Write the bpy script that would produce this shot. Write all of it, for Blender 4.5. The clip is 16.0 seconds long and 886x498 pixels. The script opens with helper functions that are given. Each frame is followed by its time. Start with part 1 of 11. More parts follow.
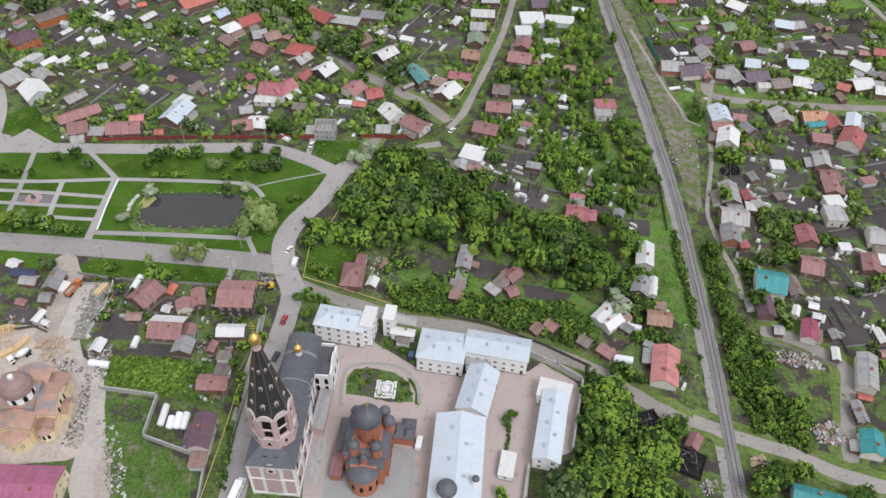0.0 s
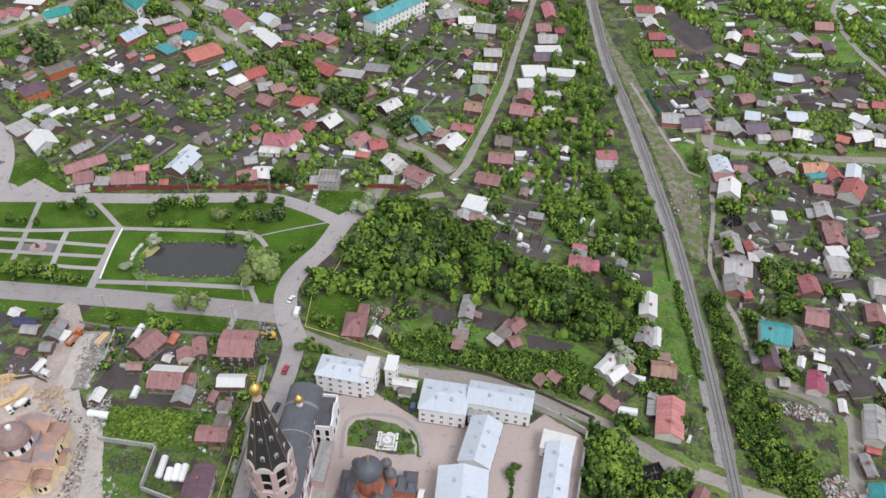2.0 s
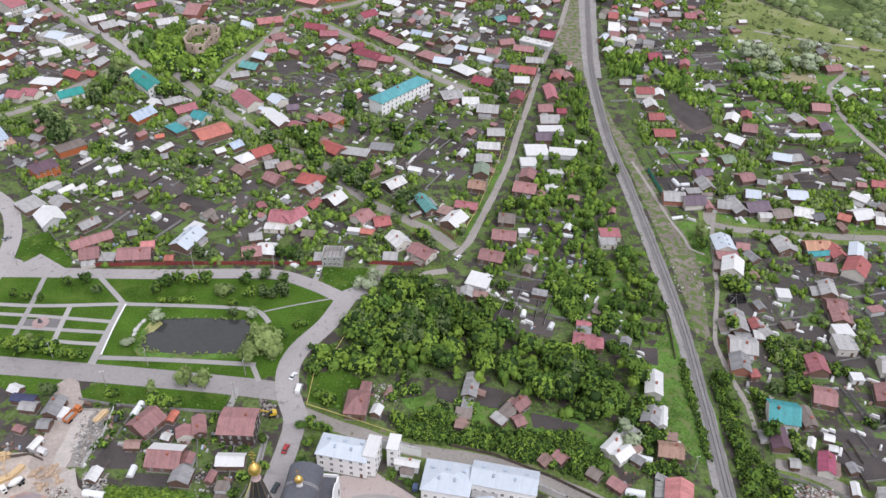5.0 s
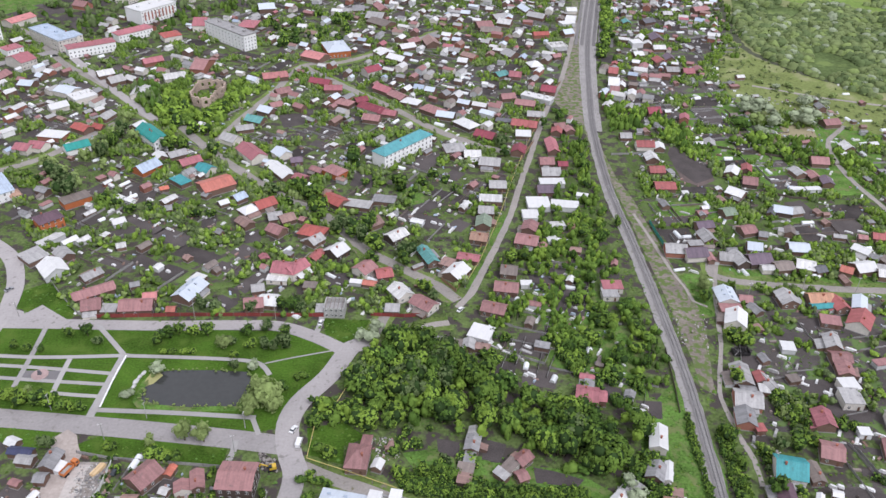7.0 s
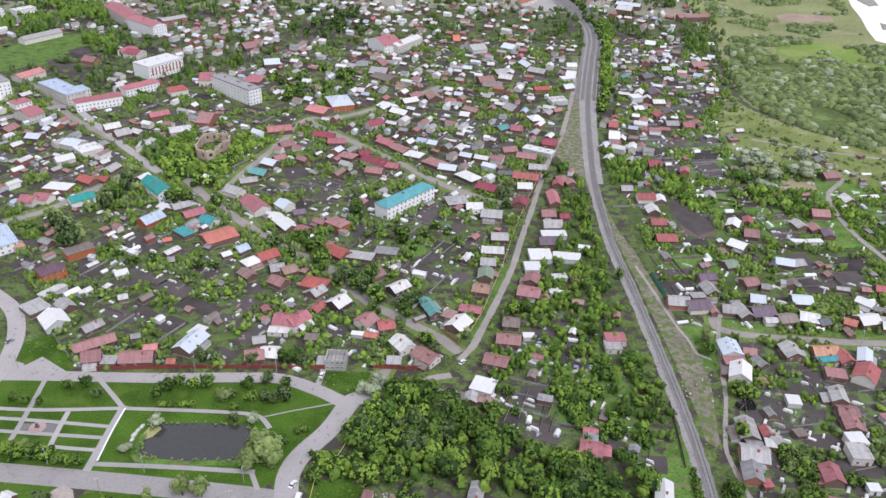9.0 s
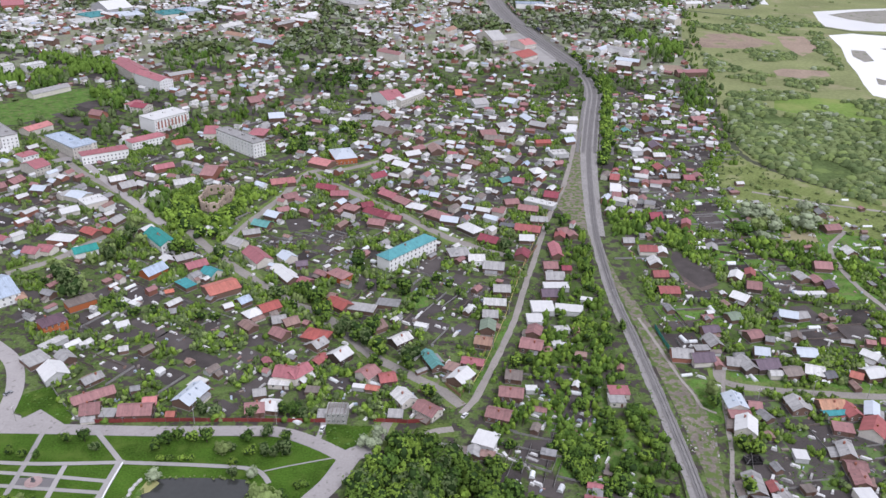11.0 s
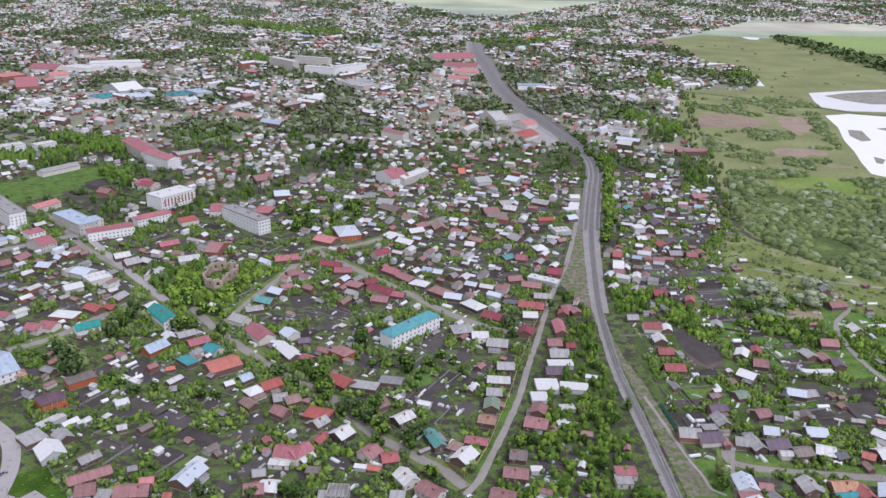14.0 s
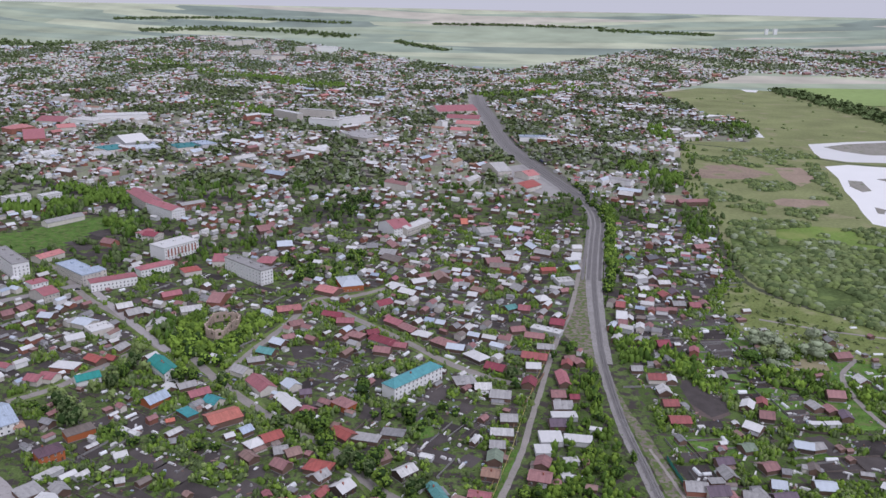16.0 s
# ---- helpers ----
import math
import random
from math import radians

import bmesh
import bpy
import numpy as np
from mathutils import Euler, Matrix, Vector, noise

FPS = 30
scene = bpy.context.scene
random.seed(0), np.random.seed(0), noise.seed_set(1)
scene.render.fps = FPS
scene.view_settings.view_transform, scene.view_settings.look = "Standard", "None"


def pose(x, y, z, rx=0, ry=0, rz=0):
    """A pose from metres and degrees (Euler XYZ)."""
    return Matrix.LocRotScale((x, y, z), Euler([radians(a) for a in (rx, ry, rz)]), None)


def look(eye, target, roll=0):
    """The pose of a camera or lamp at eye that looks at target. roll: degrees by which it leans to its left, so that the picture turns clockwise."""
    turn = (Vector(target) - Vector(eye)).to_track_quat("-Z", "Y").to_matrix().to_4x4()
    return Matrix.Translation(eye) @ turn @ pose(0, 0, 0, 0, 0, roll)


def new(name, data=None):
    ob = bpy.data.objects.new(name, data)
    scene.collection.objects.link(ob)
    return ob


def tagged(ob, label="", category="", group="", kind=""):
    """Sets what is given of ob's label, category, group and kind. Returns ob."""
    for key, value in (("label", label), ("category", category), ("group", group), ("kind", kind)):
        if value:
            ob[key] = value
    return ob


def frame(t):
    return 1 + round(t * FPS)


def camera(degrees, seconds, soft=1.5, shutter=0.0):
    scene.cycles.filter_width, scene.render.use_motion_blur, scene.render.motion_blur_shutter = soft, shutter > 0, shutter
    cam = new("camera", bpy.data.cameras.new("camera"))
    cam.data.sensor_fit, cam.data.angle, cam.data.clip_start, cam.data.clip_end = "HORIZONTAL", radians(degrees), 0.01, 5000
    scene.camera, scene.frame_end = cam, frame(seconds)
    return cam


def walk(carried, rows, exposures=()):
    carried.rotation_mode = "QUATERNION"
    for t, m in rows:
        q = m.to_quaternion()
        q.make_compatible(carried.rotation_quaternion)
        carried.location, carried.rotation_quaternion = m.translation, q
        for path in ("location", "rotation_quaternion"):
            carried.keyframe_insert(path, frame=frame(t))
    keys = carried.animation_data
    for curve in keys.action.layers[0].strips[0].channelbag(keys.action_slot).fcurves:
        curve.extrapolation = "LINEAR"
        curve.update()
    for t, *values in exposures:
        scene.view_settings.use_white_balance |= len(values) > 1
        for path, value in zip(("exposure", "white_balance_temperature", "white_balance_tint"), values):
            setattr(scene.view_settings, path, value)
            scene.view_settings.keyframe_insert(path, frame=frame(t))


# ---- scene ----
cam = camera(57.25, 16.0)
EYE = (0.0, 0.0, 230.0)
# seconds, a point straight ahead of the lens, roll
PATH = [
    (0.0, -0.000, 69.876, 158.464, 1.838),
    (0.5, -0.130, 70.955, 159.535, 1.803),
    (1.0, -0.260, 72.024, 160.628, 1.769),
    (1.5, -0.389, 73.082, 161.744, 1.737),
    (2.0, -0.519, 74.127, 162.882, 1.707),
    (2.5, -0.648, 75.160, 164.041, 1.678),
    (3.0, -0.777, 76.178, 165.221, 1.651),
    (3.5, -0.905, 77.182, 166.422, 1.625),
    (4.0, -1.033, 78.170, 167.643, 1.600),
    (4.5, -1.160, 79.142, 168.883, 1.576),
    (5.0, -1.287, 80.096, 170.142, 1.553),
    (5.5, -1.413, 81.033, 171.419, 1.531),
    (6.0, -1.539, 81.951, 172.714, 1.510),
    (6.5, -1.665, 82.849, 174.025, 1.490),
    (7.0, -1.790, 83.728, 175.352, 1.471),
    (7.5, -1.914, 84.586, 176.694, 1.452),
    (8.0, -2.039, 85.423, 178.051, 1.433),
    (8.5, -2.162, 86.238, 179.421, 1.415),
    (9.0, -2.286, 87.032, 180.804, 1.398),
    (9.5, -2.409, 87.802, 182.198, 1.380),
    (10.0, -2.533, 88.549, 183.604, 1.363),
    (10.5, -2.656, 89.273, 185.020, 1.345),
    (11.0, -2.779, 89.973, 186.445, 1.328),
    (11.5, -2.902, 90.649, 187.878, 1.310),
    (12.0, -3.026, 91.301, 189.318, 1.292),
    (12.5, -3.150, 91.928, 190.765, 1.274),
    (13.0, -3.274, 92.530, 192.217, 1.255),
    (13.5, -3.399, 93.106, 193.673, 1.236),
    (14.0, -3.525, 93.658, 195.133, 1.217),
    (14.5, -3.651, 94.185, 196.595, 1.196),
    (15.0, -3.779, 94.686, 198.059, 1.175),
    (15.5, -3.907, 95.162, 199.522, 1.153),
    (16.0, -4.037, 95.613, 200.986, 1.130),
]
walk(cam, [(t, look(EYE, (x, y, z), roll)) for t, x, y, z, roll in PATH], [(0, -0.14, 5920, 12), (4, -0.06, 5850, 15), (8, 0.02, 5720, 17), (12, -0.18, 5640, 19), (14, -0.26, 5570, 21), (15, -0.36, 5560, 22), (16, -0.57, 5550, 22)])

# ---- world and light: bright overcast, sun a pale disc behind thin cloud ----
SUN_EL, SUN_AZ = 54.0, 142.0
world = bpy.data.worlds.new("world")
scene.world = world
world.use_nodes = True
wn, wl = world.node_tree.nodes, world.node_tree.links
sky = wn.new("ShaderNodeTexSky")
sky.sky_type, sky.sun_disc = "NISHITA", False
sky.sun_elevation, sky.sun_rotation = radians(SUN_EL), radians(SUN_AZ)
sky.air_density, sky.dust_density, sky.ozone_density = 1.0, 4.0, 1.0
cloud = wn.new("ShaderNodeMix")
cloud.data_type = "RGBA"
cloud.inputs["Factor"].default_value = 0.85
cloud.inputs["B"].default_value = (10.0, 9.75, 9.35, 1)
wl.new(sky.outputs["Color"], cloud.inputs["A"])
wl.new(cloud.outputs["Result"], wn["Background"].inputs["Color"])
wn["Background"].inputs["Strength"].default_value = 0.098
sun = new("sun", bpy.data.lights.new("sun", "SUN"))
sun.data.energy, sun.data.angle, sun.data.color = 2.25, radians(24), (1.0, 0.96, 0.9)
az, el = radians(SUN_AZ), radians(SUN_EL)
sun.matrix_world = look((0, 0, 400), (-400 * math.sin(az) * math.cos(el), -400 * math.cos(az) * math.cos(el), 400 - 400 * math.sin(el)))

# ---- materials ----
MAT = {}


def paint(name, rgb, rough=0.75, var=0.3, fine=2.5, coarse=0.12, rand=0.12, island=0.0, bump=0.15, metal=0.0, dirt=None, dirt_at=0.6, spec=0.4, dirt_scale=None, dirt_soft=0.1, streak=0.0):
    """A surface with grain and stains at two scales, and a tone of its own for each object or each loose piece."""
    if name in MAT:
        return MAT[name]
    m = bpy.data.materials.new(name)
    m.use_nodes = True
    n, l = m.node_tree.nodes, m.node_tree.links
    b = n["Principled BSDF"]
    b.inputs["Roughness"].default_value, b.inputs["Metallic"].default_value = rough, metal
    b.inputs["Specular IOR Level"].default_value = spec if spec != 0.4 or rough < 0.9 else 0.08
    geo = n.new("ShaderNodeNewGeometry")
    def noise_at(scale, detail):
        x = n.new("ShaderNodeTexNoise")
        x.inputs["Scale"].default_value, x.inputs["Detail"].default_value = scale, detail
        l.new(geo.outputs["Position"], x.inputs["Vector"])
        return x.outputs["Fac"]
    def calc(op, a, c):
        x = n.new("ShaderNodeMath")
        x.operation = op
        for k, v in enumerate((a, c)):
            if isinstance(v, (int, float)):
                x.inputs[k].default_value = v
            else:
                l.new(v, x.inputs[k])
        return x.outputs[0]
    small, large = noise_at(fine, 3.0), noise_at(coarse, 4.0)
    tone = calc("ADD", calc("MULTIPLY", calc("SUBTRACT", small, 0.5), var * 2.2), calc("MULTIPLY", calc("SUBTRACT", large, 0.5), var * 2.2))
    if rand:
        info = n.new("ShaderNodeObjectInfo")
        tone = calc("ADD", tone, calc("MULTIPLY", calc("SUBTRACT", info.outputs["Random"], 0.5), rand * 2))
    if island:
        tone = calc("ADD", tone, calc("MULTIPLY", calc("SUBTRACT", geo.outputs["Random Per Island"], 0.5), island * 2))
    if streak:
        co, run = n.new("ShaderNodeTexCoord"), n.new("ShaderNodeMapping")
        run.inputs["Scale"].default_value = (1.6, 0.1, 0.1)
        l.new(co.outputs["Object"], run.inputs["Vector"])
        band = n.new("ShaderNodeTexNoise")
        band.inputs["Scale"].default_value, band.inputs["Detail"].default_value = 1.0, 3.0
        l.new(run.outputs["Vector"], band.inputs["Vector"])
        tone = calc("ADD", tone, calc("MULTIPLY", calc("SUBTRACT", band.outputs["Fac"], 0.5), streak * 2))
    tone = calc("ADD", tone, 1.0)
    hsv = n.new("ShaderNodeHueSaturation")
    hsv.inputs["Color"].default_value = (*rgb, 1)
    l.new(tone, hsv.inputs["Value"])
    colour = hsv.outputs["Color"]
    if dirt:
        step = n.new("ShaderNodeMapRange")
        step.inputs["From Min"].default_value, step.inputs["From Max"].default_value = dirt_at, dirt_at + dirt_soft
        mixed = noise_at(dirt_scale or fine * 0.35, 6.0)
        l.new(mixed, step.inputs["Value"])
        mix = n.new("ShaderNodeMix")
        mix.data_type = "RGBA"
        mix.inputs["B"].default_value = (*dirt, 1)
        l.new(step.outputs["Result"], mix.inputs["Factor"])
        l.new(colour, mix.inputs["A"])
        colour = mix.outputs["Result"]
    l.new(colour, b.inputs["Base Color"])
    if bump:
        bm = n.new("ShaderNodeBump")
        bm.inputs["Strength"].default_value, bm.inputs["Distance"].default_value = bump, 0.1
        l.new(small, bm.inputs["Height"])
        l.new(bm.outputs["Normal"], b.inputs["Normal"])
    MAT[name] = m
    return m


def choice_paint(name, colours, rough=0.75, var=0.25):
    """A paint that picks one of a few colours for each loose piece of a mesh."""
    m = paint(name, (0.5, 0.5, 0.5), rough, var, rand=0)
    n, l = m.node_tree.nodes, m.node_tree.links
    hsv = next(x for x in n if x.bl_idname == "ShaderNodeHueSaturation")
    geo = next(x for x in n if x.bl_idname == "ShaderNodeNewGeometry")
    ramp = n.new("ShaderNodeValToRGB")
    ramp.color_ramp.interpolation = "CONSTANT"
    e = ramp.color_ramp.elements
    while len(e) < len(colours):
        e.new(0.5)
    for k, c in enumerate(colours):
        e[k].position, e[k].color = k / len(colours), (*c, 1)
    l.new(geo.outputs["Random Per Island"], ramp.inputs["Fac"])
    l.new(ramp.outputs["Color"], hsv.inputs["Color"])
    return m


ROOFS = {
    "redbrown": (0.285, 0.15, 0.143), "brown": (0.265, 0.17, 0.145), "red": (0.34, 0.09, 0.075), "red2": (0.32, 0.10, 0.095), "orangered": (0.40, 0.14, 0.105),
    "orange": (0.50, 0.16, 0.105), "orange2": (0.48, 0.26, 0.16), "rosered": (0.36, 0.135, 0.15), "pinkred": (0.46, 0.19, 0.18), "crimson": (0.25, 0.055, 0.075),
    "rosebrown": (0.30, 0.155, 0.15), "magenta": (0.30, 0.07, 0.12), "plum": (0.30, 0.10, 0.165), "purple": (0.12, 0.07, 0.09), "purple2": (0.15, 0.11, 0.14), "navy": (0.04, 0.045, 0.09),
    "teal": (0.05, 0.24, 0.25), "teal2": (0.12, 0.30, 0.28), "tealg": (0.03, 0.24, 0.21), "mgreen": (0.20, 0.25, 0.18), "bluegrey": (0.36, 0.42, 0.50),
    "bwhite": (0.53, 0.575, 0.625), "white": (0.63, 0.625, 0.61), "lwhite": (0.53, 0.52, 0.50), "lgrey": (0.34, 0.33, 0.32), "grey": (0.24, 0.235, 0.235),
    "dgrey": (0.11, 0.11, 0.12), "greybrown": (0.20, 0.165, 0.145), "tan": (0.34, 0.21, 0.15), "tealb": (0.10, 0.31, 0.33),
}
for key, rgb in ROOFS.items():
    pale = min(rgb) > 0.5
    paint("roof_" + key, rgb, 0.6, 0.07 if pale else 0.22, 1.2, 0.35, 0.08 if pale else 0.16, bump=0.2, dirt=tuple(c * (0.82 if pale else 0.55) + 0.03 for c in rgb), dirt_at=0.62, streak=0.1 if pale else 0.4)
WALLS = {"wood": (0.16, 0.10, 0.075), "plaster": (0.62, 0.58, 0.52), "metalw": (0.55, 0.55, 0.55), "logs": (0.085, 0.06, 0.05), "brick": (0.42, 0.13, 0.045), "brickr": (0.30, 0.13, 0.09), "whitewash": (0.82, 0.815, 0.80), "cream": (0.72, 0.60, 0.40)}
for key, rgb in WALLS.items():
    pale = min(rgb) > 0.7
    paint("wall_" + key, rgb, 0.85, 0.05 if pale else 0.2, 3.0, 0.4, 0.04 if pale else 0.18, dirt=tuple(c * (0.86 if pale else 0.6) for c in rgb), dirt_at=0.66)
M_GLASS = paint("window_glass", (0.03, 0.035, 0.04), 0.08, 0.1, bump=0, spec=0.8)
M_FRAME = paint("window_frame_paint", (0.75, 0.74, 0.72), 0.6, 0.1)
M_BRICK = paint("chimney_brick", (0.33, 0.14, 0.10), 0.9, 0.3)
M_ASPHALT = paint("worn_asphalt", (0.345, 0.322, 0.312), 0.9, 0.16, 0.9, 0.06, dirt=(0.23, 0.215, 0.20), dirt_at=0.6)
M_VERGE = paint("verge_grass", (0.135, 0.185, 0.052), 0.95, 0.6, 0.9, 0.08, dirt=(0.2, 0.18, 0.13), dirt_at=0.58, dirt_scale=0.2, dirt_soft=0.1)
M_DIRT = paint("packed_earth", (0.30, 0.275, 0.25), 0.95, 0.25, 1.2, 0.08, dirt=(0.17, 0.16, 0.10), dirt_at=0.62)
M_WEEDY = paint("weedy_earth", (0.225, 0.195, 0.165), 0.95, 0.4, 0.9, 0.1, dirt=(0.115, 0.155, 0.05), dirt_at=0.46, dirt_scale=0.3, dirt_soft=0.1)
M_PATH = paint("light_paving", (0.36, 0.345, 0.33), 0.9, 0.14, 1.5, 0.1)
M_YARD = paint("pink_grey_paving", (0.39, 0.325, 0.30), 0.85, 0.12, 1.2, 0.05, dirt=(0.33, 0.28, 0.26), dirt_at=0.6)
M_SOIL = paint("dark_garden_soil", (0.079, 0.069, 0.066), 0.95, 0.4, 1.8, 0.12, 0.0, island=0.35)
M_LAWN = paint("mown_lawn", (0.06, 0.118, 0.014), 0.95, 0.7, 1.2, 0.05, dirt=(0.09, 0.142, 0.024), dirt_at=0.5, dirt_scale=0.12, dirt_soft=0.2)
M_ROUGH = paint("rough_grass", (0.098, 0.18, 0.036), 0.95, 0.8, 1.0, 0.09, dirt=(0.155, 0.18, 0.07), dirt_at=0.5, dirt_scale=0.22, dirt_soft=0.14)
M_MEADOW = paint("flood_meadow", (0.205, 0.224, 0.10), 0.95, 0.45, 0.25, 0.012, dirt=(0.30, 0.275, 0.165), dirt_at=0.57, dirt_scale=0.022, dirt_soft=0.14)
M_BALLAST = paint("rail_ballast", (0.30, 0.285, 0.275), 0.95, 0.25, 2.0, 0.1, dirt=(0.2, 0.19, 0.16), dirt_at=0.55)
M_STEEL = paint("worn_rail_steel", (0.20, 0.19, 0.19), 0.4, 0.1, metal=0.7)
M_SLEEPER = paint("concrete_sleeper", (0.30, 0.29, 0.28), 0.9, 0.2)
# Shade inside the crowns, put into a dark colour for their cores.
M_INNER_SHADE = paint("crown_inner_shade", (0.032, 0.058, 0.017), 0.95, 0.3, island=0.2)
M_TRUNK = paint("bark", (0.11, 0.085, 0.065), 0.95, 0.3)
# Base colour whitened to carry the sky's glare on river and ponds.
M_RIVER = paint("glare_white_water", (0.80, 0.79, 0.76), 0.3, 0.05, 0.02, 0.01, bump=0.0, spec=1.0)
M_WATER = paint("still_water", (0.045, 0.046, 0.044), 0.07, 0.15, 0.4, 0.05, bump=0.02, spec=0.5)
# The last leaf colour is paled for haze over the farthest trees.
LEAF = {
    "grass": (0.105, 0.19, 0.042), "lime": (0.196, 0.295, 0.045), "green": (0.12, 0.194, 0.034), "deep": (0.077, 0.138, 0.026), "silver": (0.30, 0.345, 0.22), "willow": (0.205, 0.265, 0.09), "sage": (0.124, 0.168, 0.066), "scrub": (0.145, 0.182, 0.072), "hazed_far": (0.27, 0.30, 0.215),
}
for key, rgb in LEAF.items():
    paint("leaves_" + key, rgb, 0.8, 0.2, 1.6, 0.05, 0.16, island=0.17, bump=0, spec=0.06)


def ground_material():
    m = paint("town_ground", (0.102, 0.140, 0.046), 0.95, 0.8, 0.7, 0.06, 0.0, dirt=(0.07, 0.06, 0.054), dirt_at=0.48, dirt_scale=0.17, dirt_soft=0.09)
    return m


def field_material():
    """Far farmland: large fields, each with its own tone, in broken stripes; the tones are paled for haze."""
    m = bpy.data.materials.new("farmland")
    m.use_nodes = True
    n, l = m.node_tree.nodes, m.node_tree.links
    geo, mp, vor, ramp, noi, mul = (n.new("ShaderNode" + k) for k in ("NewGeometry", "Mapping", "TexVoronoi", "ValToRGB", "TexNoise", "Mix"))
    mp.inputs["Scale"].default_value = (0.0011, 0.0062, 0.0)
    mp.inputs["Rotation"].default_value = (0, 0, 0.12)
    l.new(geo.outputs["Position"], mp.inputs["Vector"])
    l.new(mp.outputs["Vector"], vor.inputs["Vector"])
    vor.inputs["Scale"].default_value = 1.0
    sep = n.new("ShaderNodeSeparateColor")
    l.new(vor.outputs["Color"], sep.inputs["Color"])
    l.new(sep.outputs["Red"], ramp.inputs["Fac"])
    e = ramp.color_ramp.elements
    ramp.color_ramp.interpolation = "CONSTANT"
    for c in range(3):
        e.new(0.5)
    # Field tones lifted well above real crops, to carry distance haze in the colour.
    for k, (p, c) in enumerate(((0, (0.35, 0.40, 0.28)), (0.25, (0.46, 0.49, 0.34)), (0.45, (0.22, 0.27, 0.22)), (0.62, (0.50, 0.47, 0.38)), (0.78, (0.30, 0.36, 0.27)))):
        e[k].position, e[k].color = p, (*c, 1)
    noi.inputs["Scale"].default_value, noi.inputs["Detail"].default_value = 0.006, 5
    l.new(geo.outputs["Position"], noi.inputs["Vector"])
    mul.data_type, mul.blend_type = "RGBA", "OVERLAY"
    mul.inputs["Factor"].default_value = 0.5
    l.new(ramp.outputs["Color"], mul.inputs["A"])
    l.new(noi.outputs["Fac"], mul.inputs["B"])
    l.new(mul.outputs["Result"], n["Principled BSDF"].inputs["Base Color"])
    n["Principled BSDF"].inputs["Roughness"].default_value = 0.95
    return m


# ---- helpers for building ----
def relief(r):
    """The plain is flat; the farmland beyond the town climbs to the skyline."""
    return 196 * max(0.0, min(1.0, (r - 2600) / 2300)) ** 1.6


class Mesh:
    """Gathers faces, then becomes one mesh object."""

    def __init__(self):
        self.v, self.f, self.m = [], [], []

    def face(self, pts, mi=0):
        k = len(self.v)
        self.v.extend(tuple(p) for p in pts)
        self.f.append(tuple(range(k, k + len(pts))))
        self.m.append(mi)

    def solid(self, v, f, mi=0):
        k = len(self.v)
        self.v.extend(tuple(p) for p in v)
        for q in f:
            self.f.append(tuple(i + k for i in q))
            self.m.append(mi)

    def box(self, cx, cy, z0, w, d, h, mi=0, rot=0.0, taper=1.0):
        c, s = math.cos(radians(rot)), math.sin(radians(rot))
        v = []
        for z, k in ((z0, 1.0), (z0 + h, taper)):
            for a, b in ((-1, -1), (1, -1), (1, 1), (-1, 1)):
                x, y = a * w / 2 * k, b * d / 2 * k
                v.append((cx + x * c - y * s, cy + x * s + y * c, z))
        self.solid(v, ((3, 2, 1, 0), (4, 5, 6, 7), (0, 1, 5, 4), (1, 2, 6, 5), (2, 3, 7, 6), (3, 0, 4, 7)), mi)

    def lathe(self, cx, cy, profile, n=16, mi=0, turn=0.0, sx=1.0, sy=1.0):
        """A turned solid; profile: (radius, z) from the foot up."""
        k = len(self.v)
        for r, z in profile:
            for i in range(n):
                a = 2 * math.pi * i / n + turn
                self.v.append((cx + r * sx * math.cos(a), cy + r * sy * math.sin(a), z))
        for j in range(len(profile) - 1):
            for i in range(n):
                i2 = (i + 1) % n
                self.f.append((k + j * n + i, k + j * n + i2, k + (j + 1) * n + i2, k + (j + 1) * n + i))
                self.m.append(mi)
        self.f.append(tuple(k + (len(profile) - 1) * n + i for i in range(n)))
        self.m.append(mi)

    def data(self, name, mats, smooth=False):
        me = bpy.data.meshes.new(name)
        me.from_pydata(self.v, [], self.f)
        for m in mats:
            me.materials.append(m)
        me.polygons.foreach_set("material_index", self.m)
        if smooth:
            me.polygons.foreach_set("use_smooth", [True] * len(self.f))
        me.update()
        return me

    def obj(self, name, mats, parent=None, label="", smooth=False):
        ob = new(name, self.data(name, mats if isinstance(mats, (list, tuple)) else [mats], smooth))
        if parent:
            ob.parent = parent
        if label:
            ob["label"] = label
        return ob


def put(name, me, parent, m, label=""):
    """One more object on shared mesh data, as a part."""
    ob = new(name, me)
    ob.parent = parent
    ob.matrix_local = m
    if label:
        ob["label"] = label
    return ob


def smooth_line(pts, step=4.0):
    """A gliding line through the given plan points."""
    p = [np.array(q, float) for q in pts]
    p = [2 * p[0] - p[1]] + p + [2 * p[-1] - p[-2]]
    out = []
    for i in range(1, len(p) - 2):
        n = max(2, int(np.linalg.norm(p[i + 1] - p[i]) / step))
        for k in range(n):
            t = k / n
            out.append(0.5 * (2 * p[i] + (p[i + 1] - p[i - 1]) * t + (2 * p[i - 1] - 5 * p[i] + 4 * p[i + 1] - p[i + 2]) * t * t + (3 * p[i] - p[i - 1] - 3 * p[i + 1] + p[i + 2]) * t ** 3))
    out.append(p[-2])
    return np.array(out)


def normals(line):
    t = np.gradient(line, axis=0)
    t /= np.linalg.norm(t, axis=1)[:, None] + 1e-9
    return np.stack([-t[:, 1], t[:, 0]], 1)


# occupied ground, in cells of 2 m
X0, Y0, CELL = -900.0, 60.0, 2.0
TAKEN = np.zeros((1000, 1400), np.uint8)
GX, GY = np.meshgrid(X0 + CELL * (np.arange(1000) + 0.5), Y0 + CELL * (np.arange(1400) + 0.5), indexing="ij")


